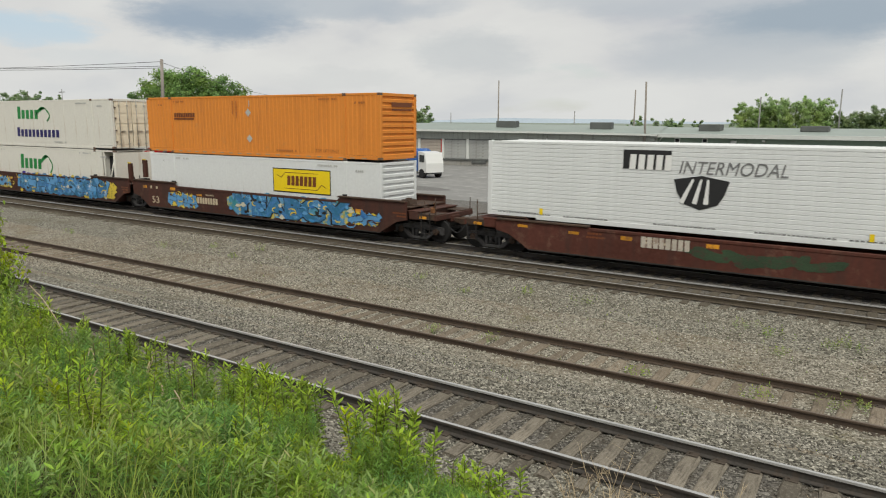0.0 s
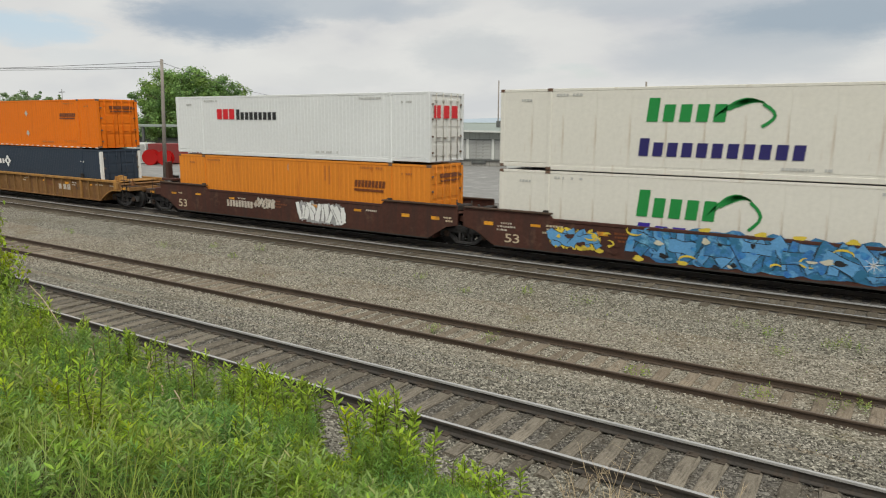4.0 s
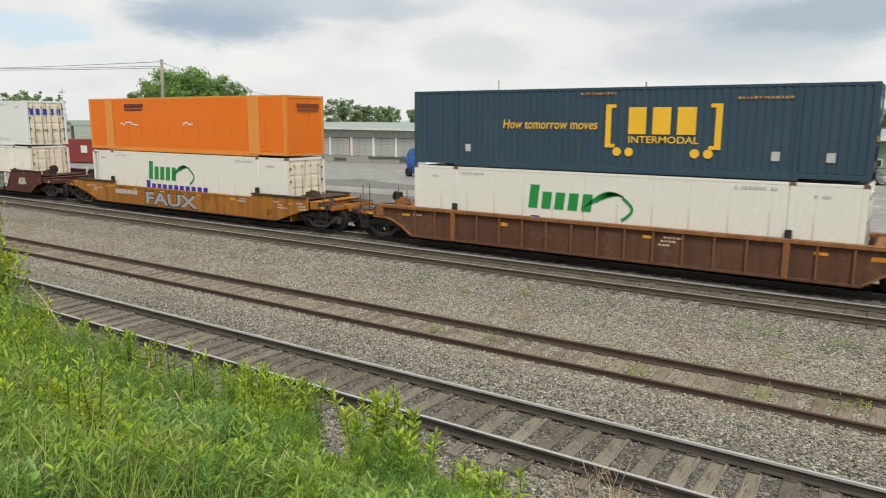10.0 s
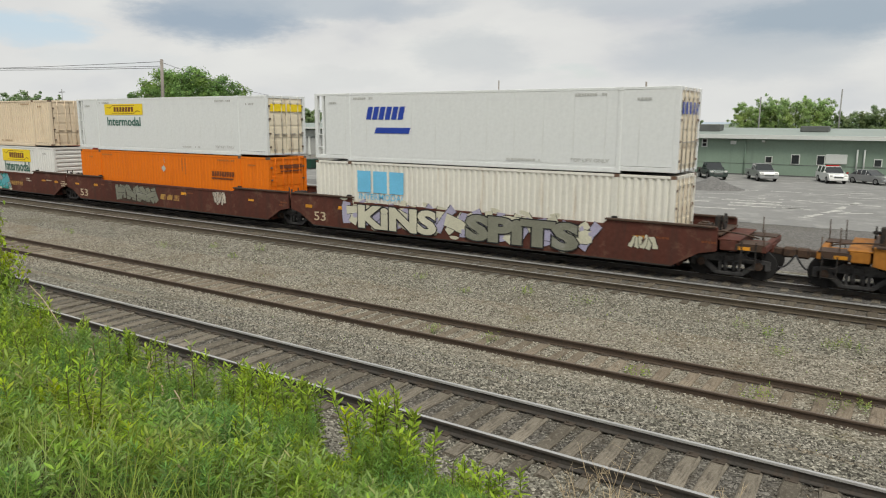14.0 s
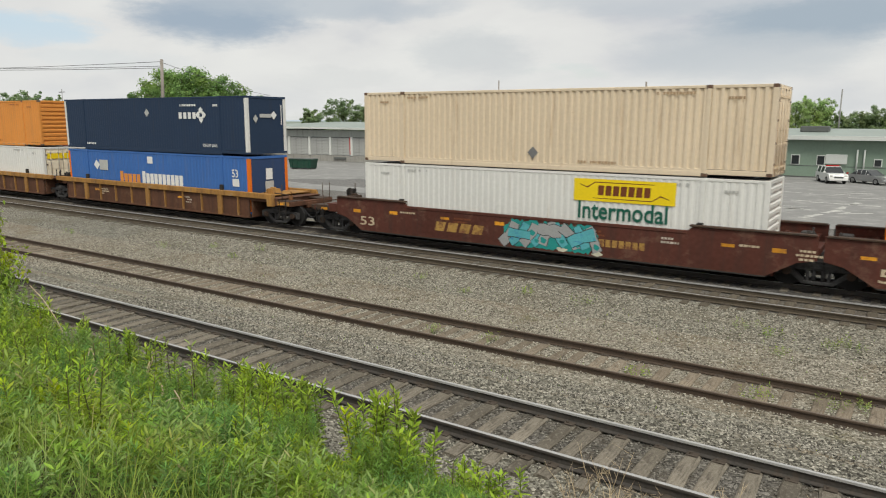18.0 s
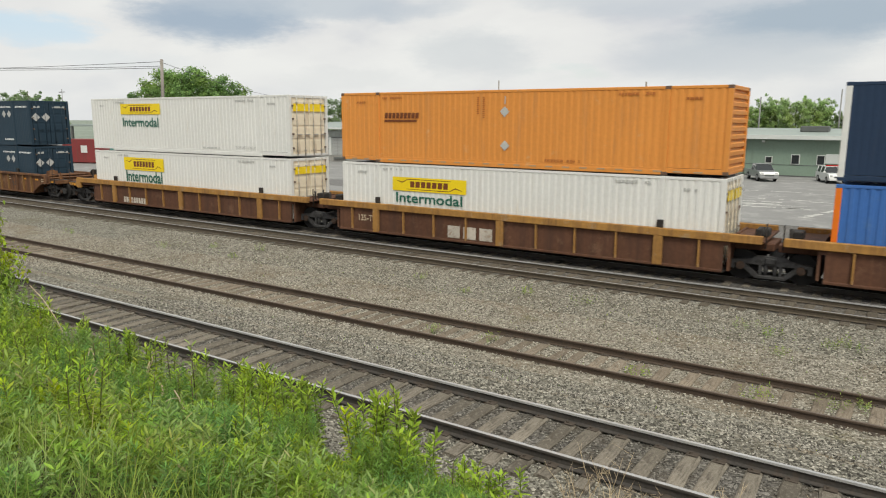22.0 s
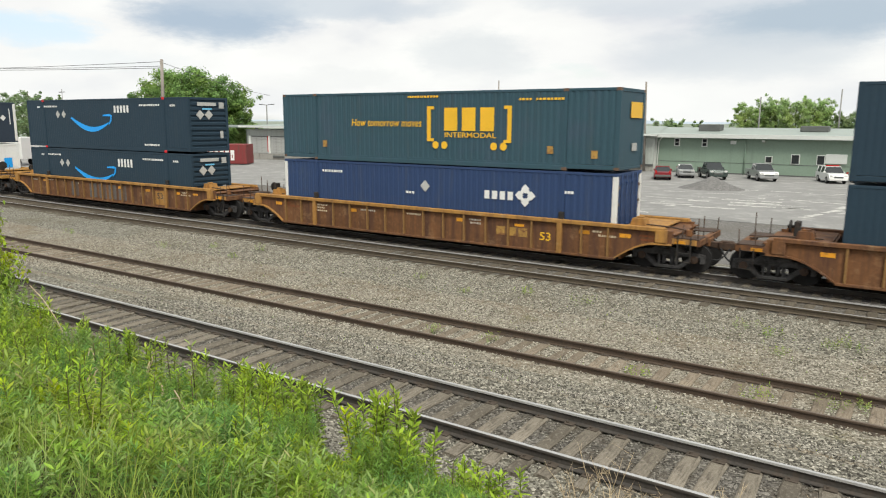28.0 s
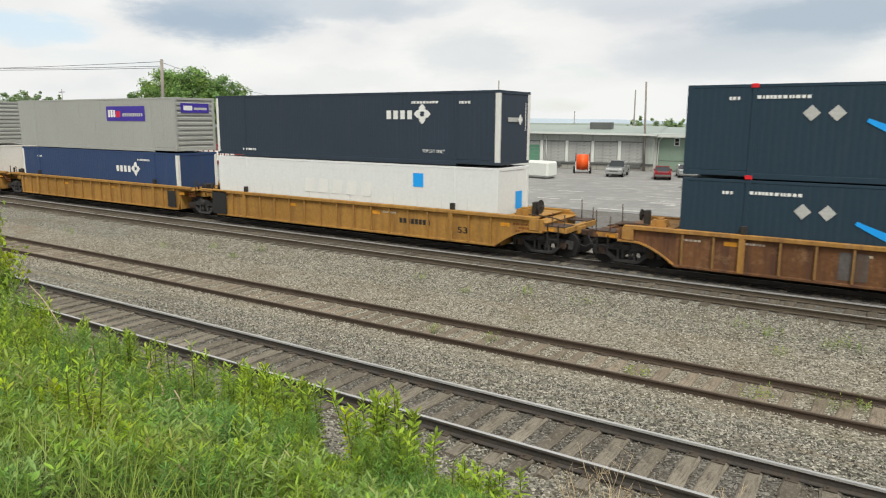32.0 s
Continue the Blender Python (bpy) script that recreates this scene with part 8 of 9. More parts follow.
def leaf_cloud(centres, radii, per, size, seed, flat=0.75):
    """Small leaf quads scattered over the skin of clumps."""
    rng = np.random.default_rng(seed)
    k = len(centres)
    n = k * per
    d = rng.normal(size=(n, 3))
    d /= np.linalg.norm(d, axis=1)[:, None]
    c = np.repeat(np.array(centres), per, axis=0)
    r = np.repeat(np.array(radii), per) * rng.uniform(0.25, 1.12, n) ** 0.7
    p = c + d * r[:, None] * np.array((1, 1, flat))
    nrm = d + rng.normal(scale=0.6, size=(n, 3)) + np.array((0, -0.3, 0.9))
    nrm /= np.linalg.norm(nrm, axis=1)[:, None]
    t = np.cross(nrm, rng.normal(size=(n, 3)))
    t /= np.linalg.norm(t, axis=1)[:, None]
    q = np.cross(nrm, t)
    s = size * rng.uniform(0.6, 1.4, n)[:, None]
    v = np.concatenate([p - t * s, p + q * s * 0.6, p + t * s, p - q * s * 0.6], 1).reshape(-1, 3)
    f = np.arange(n * 4).reshape(-1, 4)
    return v, f


def tree(label, x, y, h, w, seed, mat, base=None, limbs=34, per=46, size=0.17, form=0.45):
    """A tapered trunk, limbs that rise outwards and leaf sprays along them; form is the height of the widest part."""
    rnd = random.Random(seed)
    z0 = YARD_Z if base is None else base
    t = thing("tree", label, "tree", pose(x, y, z0))
    bend = [(0.0, 0.0, -0.1), (rnd.uniform(-0.03, 0.03) * w, 0, h * 0.3), (rnd.uniform(-0.05, 0.05) * w, rnd.uniform(-0.05, 0.05) * w, h * 0.62), (rnd.uniform(-0.07, 0.07) * w, 0, h * 0.93)]
    tr = Mesh()
    for k in range(3):
        tr.bar(bend[k], bend[k + 1], w * (0.034 - 0.01 * k), 8, w * (0.024 - 0.009 * k))
    part("trunk", tr, M_BARK, t)
    cs, rs = [], []
    for k in range(limbs):
        u = 0.12 + 0.84 * (k + rnd.random()) / limbs
        span = max(0.12, 1 - ((u - form) / (0.62 if u > form else 0.75)) ** 2) ** 0.6
        reach = w / 2 * span * rnd.uniform(0.62, 1.12)
        a = k * 2.4 + rnd.uniform(-0.5, 0.5)
        foot = Vector((0, 0, h * max(0.08, u - 0.22 * span)))
        tip = Vector((reach * math.cos(a), reach * math.sin(a), h * u + rnd.uniform(-0.03, 0.06) * h))
        if k % 2 == 0:
            part("limb", Mesh().bar(foot, foot.lerp(tip, 0.9), w * 0.010, 5, w * 0.003), M_BARK, t)
        for q in (0.25, 0.45, 0.62, 0.78, 0.9, 1.0):
            c = foot.lerp(tip, q) + Vector((rnd.gauss(0, 0.035 * w), rnd.gauss(0, 0.035 * w), rnd.gauss(0.01, 0.022) * h))
            cs.append(tuple(c))
            rs.append(w * (0.115 - 0.055 * q) * rnd.uniform(0.75, 1.35))
    v, f = leaf_cloud(cs, rs, per, size, seed, 0.85)
    v[:, 2] = np.maximum(v[:, 2], 0.05)
    me = bpy.data.meshes.new("crown")
    me.from_pydata(v.tolist(), [], f.tolist())
    me.materials.append(mat)
    part("crown", me, mat, t, "uneven leafy crown")
    return t


tree("broad green tree behind the yard", -101.0, 76.0, 13.2, 15.5, 1, M_TREE, None, 70, 75, 0.18)
tree("green tree beside a broad one", -109.5, 77.0, 11.0, 11.5, 2, M_TREE, None, 50, 60, 0.18)
tree("rounded green tree at the yard's edge", -95.0, 77.0, 11.8, 12.0, 3, M_TREE, None, 50, 60, 0.18)
tree("small green tree behind the yard", -92.6, 78.0, 9.8, 7.5, 4, M_TREE, None, 40, 50, 0.17)
for k, (x, y, h, w) in enumerate(((-170, 85, 11.5, 8), (-179, 85, 11.0, 9), (-160, 85, 10.0, 5.5), (-164, 84, 9.4, 7))):
    tree("far green tree at the end of the yard", x, y, h, w, 10 + k, M_TREE_DULL, None, 26, 34, 0.22)
for k, (x, y, h, w) in enumerate(((-93.5, 97, 7.0, 5), (-86, 97, 8.4, 8.5), (-81.5, 98, 7.9, 7), (-75.5, 97, 7.3, 6), (-70, 98, 7.1, 6))):
    tree("grey-green tree behind the warehouse", x, y, h, w, 20 + k, M_TREE_DULL, None, 34, 44, 0.17)
for k, (x, y, h, w) in enumerate(((-32.8, 98, 5.5, 2.6), (-29.3, 98, 5.4, 4.4), (-27.4, 99, 5.1, 3.0), (-24.6, 98, 5.0, 2.2))):
    tree("small tree behind the warehouse roof", x, y, h, w, 30 + k, M_TREE_DULL, None, 22, 34, 0.12)
for k, (x, y, h, w) in enumerate(((-20.6, 108, 7.6, 4.4), (-18.6, 110, 7.8, 4.8), (-16.6, 109, 8.4, 5.2), (-14.0, 107, 8.1, 5.0), (-11.9, 109, 8.5, 4.6), (-10.9, 111, 7.8, 3.6), (-8.2, 106, 6.2, 4.0), (-6.0, 108, 6.5, 4.6), (-3.6, 107, 6.8, 5.0), (-0.5, 107, 7.4, 5.6), (3.0, 106, 7.2, 5.6))):
    tree("soft green leafy tree behind the green building", x, y, h, w, 40 + k, M_TREE_PALE if k < 6 else M_TREE_DULL, None, 52, 90, 0.075, 0.5)
for k, (x, y, h, w) in enumerate(((-79, 70, 3.6, 6), (-84, 66, 3.2, 6), (-92, 64, 3.4, 7), (-74, 77, 4.2, 6), (-99, 63, 3.0, 6))):
    tree("bushy green shrub behind the yard", x, y, h, w, 60 + k, M_TREE_PALE, None, 30, 34, 0.13)

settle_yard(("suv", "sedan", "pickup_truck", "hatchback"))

# wooded ridge; the blue-grey of distance haze is put into its colour
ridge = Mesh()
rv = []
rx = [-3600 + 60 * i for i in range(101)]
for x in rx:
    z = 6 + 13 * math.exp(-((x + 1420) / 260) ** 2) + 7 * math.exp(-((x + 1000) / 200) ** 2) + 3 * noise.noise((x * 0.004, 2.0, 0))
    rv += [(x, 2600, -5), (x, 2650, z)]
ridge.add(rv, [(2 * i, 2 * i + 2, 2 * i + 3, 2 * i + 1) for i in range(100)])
o = new("backdrop", ridge.data("backdrop", material("haze_coloured_hill", (0.36, 0.42, 0.48), 1.0, 0, 0.1, 0.02)))
tagged(o, "far wooded ridge with haze painted into its blue-grey colour", "hill", kind="structure")


# ---- weeds on the embankment ----
M_WEED = leaf_material("weed_leaves", (0.232, 0.352, 0.062), (0.35, 0.38, 0.09))
M_WEED_TOP = leaf_material("bright_weed_tops", (0.32, 0.45, 0.07), (0.48, 0.49, 0.12))
M_WEED_DARK = leaf_material("dark_weed_leaves", (0.170, 0.290, 0.070))
M_WEED_GREY = leaf_material("dull_weed_leaves", (0.245, 0.33, 0.10), (0.38, 0.34, 0.17))
M_GRASS = leaf_material("grass_blades", (0.275, 0.36, 0.085), (0.54, 0.49, 0.25))
M_STEM_BROWN = material("brown_weed_stems", (0.105, 0.075, 0.045), 0.8, 0, 0.25, 5)
M_STEM = material("weed_stems", (0.13, 0.14, 0.045), 0.8, 0, 0.2, 5)
M_DRY = material("dry_stems", (0.44, 0.35, 0.23), 0.85, 0, 0.2, 5)


def leaf_strips(base, way, length, width, droop, rng):
    """Many pointed leaves as bent strips: base points, directions, lengths and widths."""
    n = len(base)
    up = np.array((0, 0, 1.0))
    way = way / np.linalg.norm(way, axis=1)[:, None]
    side = np.cross(way, up) + rng.normal(scale=0.25, size=(n, 3))
    side /= np.linalg.norm(side, axis=1)[:, None]
    L, W, D = length[:, None], width[:, None], droop[:, None]
    p1 = base + way * L * 0.35
    p2 = base + way * L * 0.70 - up * L * D * 0.35
    p3 = base + way * L * 0.98 - up * L * D * 0.9
    fold = np.cross(side, way) * W * 0.22
    v = np.stack([base, p1 - side * W / 2 + fold, p1 + side * W / 2 + fold, p2 - side * W * 0.42, p2 + side * W * 0.42, p3, p1, p2], 1)
    k = np.arange(n)[:, None, None] * 8
    tri = np.array([(0, 6, 1), (0, 2, 6), (3, 7, 5), (7, 4, 5)])[None] + k
    quad = np.array([(1, 6, 7, 3), (6, 2, 4, 7)])[None] + k
    return v.reshape(-1, 3), [tuple(t) for t in tri.reshape(-1, 3)] + [tuple(t) for t in quad.reshape(-1, 4)]


def mesh_of(name, v, f, mat):
    me = bpy.data.meshes.new(name)
    me.from_pydata(v.tolist() if hasattr(v, "tolist") else v, [], f)
    me.materials.append(mat)
    return me


def stalk_leaves(x, y, z, h, rng, count, l0, l1, w, tip=0.0, lean=None):
    """Base points, directions, lengths and widths of the leaves of one upright stalk."""
    lean = rng.normal(scale=0.10, size=2) if lean is None else lean
    k = np.linspace(0.18, 1.0, count)
    a = np.arange(count) * 2.4 + rng.uniform(0, 6)
    base = np.stack([x + lean[0] * h * k ** 1.5, y + lean[1] * h * k ** 1.5, z + h * k], 1)
    rise = 0.12 + 0.9 * k ** 2 + rng.normal(scale=0.15, size=count)
    way = np.stack([np.cos(a), np.sin(a), rise], 1)
    length = (l0 + (l1 - l0) * k) * rng.uniform(0.75, 1.2, count) * np.where(k < 0.25, 0.7, 1.0)
    return base, way, length, np.full(count, w) * rng.uniform(0.8, 1.25, count), rng.uniform(0.1, 0.5, count) * (1.1 - k), (x + lean[0] * h, y + lean[1] * h, z + h)


class Weeds:
    def __init__(self):
        self.parts = []

    def add(self, leaves):
        self.parts.append(leaves[:5])

    def mesh(self, name, mat, rng):
        b = [np.concatenate([p[i] for p in self.parts]) for i in range(5)]
        v, f = leaf_strips(*b, rng)
        return mesh_of(name, v, f, mat)


def edge_y(x):
    """How far the growth reaches down the slope at x."""
    return float(np.interp(x, (-30, -20, -14, -9, -6.6, -6.2, -5.7, -5.4, -4.6, -4.3, -3.2, -2.2, -1.4), (8.3, 7.7, 7.35, 7.2, 7.05, 5.7, 5.6, 6.5, 6.5, 6.0, 5.9, 5.5, 4.6)))


def low_growth(x, y, h):
    """Bare stretches of the slope where the growth stays short."""
    k = x / y
    if -0.975 < k < -0.875 and y > 2.5:
        return min(h, 0.33)
    if k > -0.56:
        return min(h, 0.24)
    if k > -0.70:
        return min(h, 0.5)
    return h


rng = np.random.default_rng(77)

# countable tall stalks near the slope's foot, each a plant of its own
WEED_SPOTS = ((-6.92, 6.75, 1.28), (-7.12, 6.6, 1.22), (-7.4, 6.5, 1.15), (-6.85, 6.5, 1.15), (-7.6, 6.75, 1.0), (-7.15, 6.3, 1.2), (-7.0, 6.9, 1.2), (-3.95, 7.15, 0.62), (-3.8, 6.95, 0.55), (-4.05, 6.9, 0.5), (-2.95, 7.2, 0.32), (-5.0, 6.35, 1.25), (-4.8, 6.25, 1.2),
              (-5.05, 6.1, 1.15), (-4.6, 6.15, 1.0), (-4.85, 5.9, 1.2), (-4.45, 5.9, 0.85), (-3.85, 6.2, 0.62), (-3.7, 6.0, 0.6), (-3.3, 6.1, 0.35), (-2.55, 6.1, 0.25),
              (-8.6, 6.9, 1.1), (-9.4, 6.9, 1.05), (-10.4, 6.9, 1.15), (-8.0, 6.6, 1.15), (-11.3, 6.8, 1.1), (-12.6, 6.9, 1.15), (-14.0, 6.9, 1.2), (-5.6, 5.3, 1.0), (-4.2, 5.4, 0.85))
spot_rnd = random.Random(12)
TALL = len(WEED_SPOTS)
WEED_SPOTS += tuple((spot_rnd.uniform(-13.5, -4.6), spot_rnd.uniform(2.6, 5.8), spot_rnd.uniform(0.45, 0.8)) for _ in range(44))
for k, (x, y, h) in enumerate(WEED_SPOTS):
    near = k >= TALL
    h = low_growth(x, y, h) if near else h
    r = np.random.default_rng(200 + k)
    p = thing("weed", "tall leafy green weed with yellowish top on the slope", "weed", pose(x, y, ground_z(x, y) - 0.02), "tall weeds on the slope")
    body, tops = Weeds(), Weeds()
    for j in range(r.integers(3, 6) if near else r.integers(4, 7)):
        dx, dy = r.normal(scale=0.14, size=2)
        hh = h * r.uniform(0.78, 1.12)
        lean = r.normal(scale=0.08, size=2)
        lv = stalk_leaves(dx, dy, 0, hh, r, int(60 * hh) + 8, 0.115, 0.085, 0.019, lean=lean) if near else stalk_leaves(dx, dy, 0, hh, r, int(40 * hh) + 8, 0.165, 0.13, 0.034, lean=lean)
        cut = int(len(lv[0]) * r.uniform(0.72, 0.9))
        body.add([q[:cut] for q in lv[:5]])
        tops.add([q[cut:] for q in lv[:5]])
        part("stem", Mesh().tube([(dx, dy, 0), (dx + lean[0] * hh * 0.4, dy + lean[1] * hh * 0.4, hh * 0.5), lv[5]], 0.006, 5), M_STEM, p)
    part("leaves", body.mesh("leaves", M_WEED_TOP if k % 2 else M_WEED, r), M_WEED, p)
    tagged(part("leafy_top", tops.mesh("leafy_top", M_WEED_TOP, r), M_WEED_TOP, p, "yellow-green young leaves"), "yellow-green young leaves", kind="stuff")

# single tall plants with a bare brown stem
for k, (x, y, h) in enumerate(((-7.3, 4.2, 0.75), (-7.5, 5.5, 1.25), (-6.2, 4.5, 0.85), (-4.55, 6.0, 1.5), (-4.3, 5.7, 1.1), (-8.9, 5.0, 0.95), (-10.6, 6.2, 1.2), (-12.2, 6.6, 1.25), (-5.6, 4.3, 0.7), (-3.6, 5.6, 0.75), (-14.3, 7.0, 1.4), (-9.6, 6.6, 1.3))):
    r = np.random.default_rng(500 + k)
    p = thing("weed", "tall weed with a bare brown stem and drooping leaves", "weed", pose(x, y, ground_z(x, y) - 0.02), "brown-stemmed weeds")
    lean = r.normal(scale=0.05, size=2)
    lv = stalk_leaves(0, 0, 0, h, r, int(20 * h) + 8, 0.15, 0.12, 0.034, lean=lean)
    keep = int(len(lv[0]) * 0.3)
    w = Weeds()
    w.add([q[keep:] for q in lv[:5]])
    part("stem", Mesh().bar((0, 0, 0), (lean[0] * h * 0.35, lean[1] * h * 0.35, h * 0.5), 0.009, 6).bar((lean[0] * h * 0.35, lean[1] * h * 0.35, h * 0.5), lv[5], 0.008, 6, 0.004), M_STEM_BROWN, p, "bare brown stem")
    part("leaves", w.mesh("leaves", M_WEED_GREY if k % 2 else M_WEED_TOP, r), M_WEED_GREY, p)

# the mass of weeds nobody could count
kinds = {n: Weeds() for n in ("lance", "tips", "fine", "broad", "dull")}
stems = Mesh()
for k in range(6500):
    x = -1.6 - 17.5 * rng.random() ** 1.1
    y = 1.2 + (edge_y(x) - 1.2) * rng.random() ** 0.75
    if math.hypot(x, y) < 4.2 or y > edge_y(x):
        continue
    z = ground_z(x, y)
    far = max(0.0, (y - 2.0) / 5.0)
    clump = noise.noise((x * 0.55, y * 0.55, 3.0))
    h = max(0.16, (0.30 + 0.68 * far + 0.25 * max(0, (-x - 11) / 6)) * (0.85 + 0.65 * clump) * rng.uniform(0.6, 1.2))
    h = low_growth(x, y, h)
    pick = noise.noise((x * 0.7 + 9, y * 0.7, 1.0)) + rng.normal(scale=0.22)
    if pick > 0.10:
        kinds["fine"].add(stalk_leaves(x, y, z, h, rng, int(18 + 70 * h), 0.10, 0.065, 0.011))
    elif pick < -0.28:
        kinds["broad"].add(stalk_leaves(x, y, z, h * 0.8, rng, int(10 + 26 * h), 0.09, 0.07, 0.038))
    elif pick < -0.08:
        kinds["dull"].add(stalk_leaves(x, y, z, h, rng, int(12 + 28 * h), 0.15, 0.11, 0.020))
    else:
        lv = stalk_leaves(x, y, z, h, rng, int(14 + 42 * h), 0.12, 0.09, 0.019)
        cut = int(len(lv[0]) * rng.uniform(0.78, 1.0))
        kinds["lance"].add([q[:cut] for q in lv[:5]])
        kinds["tips"].add([q[cut:] for q in lv[:5]])
    if rng.random() < 0.4:
        stems.bar((x, y, z), (x + rng.normal(scale=0.03), y, z + h * 0.9), 0.006, 4, 0.003)
for name, key, mat, lab in (("weed_growth", "lance", M_WEED, "dense green weeds covering the embankment"), ("weed_tips", "tips", M_WEED_TOP, "yellow-green tips of the dense weeds"),
                            ("fine_growth", "fine", M_WEED_DARK, "patches of darker feathery weeds"), ("broadleaf_growth", "broad", M_WEED, "patches of broad-leaved weeds"),
                            ("dull_growth", "dull", M_WEED_GREY, "dull olive weeds among the green")):
    o = new(name, kinds[key].mesh(name, mat, rng))
    tagged(o, lab, "weeds", kind="stuff")
o = new("weed_stalks", stems.data("weed_stalks", M_STEM))
tagged(o, "thin green stalks among the weeds", "weeds", kind="stuff")


# grass
def blades(n, place, h0, h1, width, rng):
    pts = [place() for _ in range(n)]
    base = np.array([(x, y, ground_z(x, y) - 0.02) for x, y in pts])
    a = rng.uniform(0, math.tau, n)
    bow = rng.uniform(0.1, 0.75, n)
    way = np.stack([np.cos(a) * bow, np.sin(a) * bow, np.ones(n)], 1)
    return leaf_strips(base, way, rng.uniform(h0, h1, n), np.full(n, width) * rng.uniform(0.7, 1.3, n), rng.uniform(0.0, 0.55, n), rng)


def slope_spot():
    while True:
        x = -1.2 - 17.0 * rng.random()
        y = 0.9 + (edge_y(x) - 0.9) * rng.random() ** 1.5
        if math.hypot(x, y) > 3.6:
            return x, y


v, f = blades(52000, slope_spot, 0.15, 0.60, 0.006, rng)
o = new("grass", mesh_of("grass", v, f, M_GRASS))
tagged(o, "long green grass between the weeds", "grass", kind="stuff")

# leafy shrubs at the slope's end
for label, x, y, z, reach, tall, count, seed in (("leafy green shrub reaching over the near track", -18.6, 8.0, -0.2, 0.9, 2.0, 50, 5), ("thin leafy sprigs of a tall shrub beside the track", -20.6, 8.8, 0.2, 0.75, 2.9, 16, 6)):
    sh = thing("shrub", label, "shrub", pose(x, y, ground_z(x, y)))
    r = np.random.default_rng(seed)
    sw = Weeds()
    for k in range(count):
        a, e = r.uniform(0, math.tau), r.uniform(0.3, 1.15)
        tip = np.array((math.cos(a) * e * reach, math.sin(a) * e * reach * 0.8, tall * r.uniform(0.62, 1.0)))
        part("branch", Mesh().bar((0, 0, 0), tuple(tip), 0.012, 5, 0.004), M_BARK, sh)
        m_ = 30
        s_ = r.uniform(0.45, 1.0, m_)[:, None]
        base = tip[None] * s_ + r.normal(scale=0.07, size=(m_, 3))
        sw.add((base, r.normal(size=(m_, 3)) + np.array((0, 0, 0.4)), r.uniform(0.10, 0.2, m_), r.uniform(0.05, 0.09, m_), r.uniform(0.1, 0.5, m_)))
    part("leaves", sw.mesh("leaves", M_WEED_TOP, r), M_WEED_TOP, sh)

# long dry stems and curled dead leaves among the weeds
for k, (x, y, h, lean) in enumerate(((-11.4, 6.1, 1.5, -1.6), (-8.9, 5.6, 0.8, 0.2), (-8.4, 5.8, 0.75, 0.3), (-9.6, 5.4, 0.7, -0.3), (-7.9, 5.4, 0.6, -0.5), (-8.2, 4.4, 0.5, 0.2), (-6.4, 4.6, 0.55, -0.4))):
    r = np.random.default_rng(700 + k)
    m = Mesh()
    pts = [(lean * q ** 1.5, 0.1 * q, h * (1.25 * q - 0.25 * q * q * q)) for q in (0, 0.2, 0.4, 0.6, 0.8, 1.0)]
    m.tube(pts, 0.008, 5)
    if k:
        w = Weeds()
        base = np.array([pts[3 + i % 3] for i in range(7)])
        w.add((base, r.normal(size=(7, 3)) + np.array((0, 0, -0.3)), r.uniform(0.10, 0.2, 7), np.full(7, 0.018), r.uniform(0.4, 1.2, 7)))
    p = thing("dry_stalk", "long dry straw-coloured stem with curled dead leaves" if k else "long bowed dry straw-coloured grass stem", "dry weed", pose(x, y, ground_z(x, y)), "dry stems in the weeds")
    part("stem", m, M_DRY, p)
    if k:
        part("dead_leaves", w.mesh("dead_leaves", M_DRY, r), M_DRY, p)

# dry bare stalks beside the near track
for k, (x, y, h) in enumerate(((-2.95, 7.6, 1.0), (-2.75, 7.9, 1.15), (-2.5, 8.3, 0.9), (-2.2, 7.9, 0.8), (-1.35, 8.6, 0.75), (-1.1, 8.4, 0.7), (-0.4, 9.2, 0.6), (-12.6, 7.2, 1.3), (-3.3, 8.2, 0.7))):
    r = np.random.default_rng(300 + k)
    m = Mesh()
    for j in range(7):
        a = r.uniform(0, math.tau)
        b0 = Vector((r.normal(scale=0.08), r.normal(scale=0.08), 0))
        p1 = b0 + Vector((math.cos(a) * 0.12, math.sin(a) * 0.12, h * r.uniform(0.35, 0.55)))
        p2 = p1 + Vector((math.cos(a) * r.uniform(0.05, 0.3), math.sin(a) * 0.2, h * r.uniform(0.1, 0.5)))
        m.bar(b0, p1, 0.007, 5, 0.005).bar(p1, p2, 0.005, 5, 0.002)
        for i in range(3):
            q = p1.lerp(p2, r.uniform(0.2, 0.9))
            m.bar(q, q + Vector((r.normal(scale=0.09), r.normal(scale=0.09), r.uniform(0.0, 0.15))), 0.003, 4, 0.0015)
    o = new("dry_stalk", m.data("dry_stalk", M_DRY))
    o.location = (x, y, ground_z(x, y) - 0.02)
    tagged(o, "tangle of dry straw-coloured bare stalks", "dry weed", "dry stalks")

# small weeds in the ballast
TUFTS = ((-32.85, 17.87, 1.2), (-25.98, 18.04, 1.2), (-24.10, 19.03, 0.9), (-21.91, 18.13, 0.8), (-21.85, 19.61, 1.0), (-13.57, 19.13, 0.9), (-9.65, 19.21, 1.2), (-7.66, 19.12, 1.3), (-3.31, 19.27, 1.1), (-2.57, 18.89, 1.2), (-2.21, 17.66, 0.9), (-1.22, 18.66, 1.1), (-0.78, 18.83, 1.2), (-8.60, 14.97, 0.9), (-10.08, 14.85, 0.9), (-2.14, 14.62, 1.0), (-0.82, 14.97, 1.2), (-0.37, 15.28, 0.8), (-4.57, 14.67, 0.9), (-11.41, 18.38, 0.7))
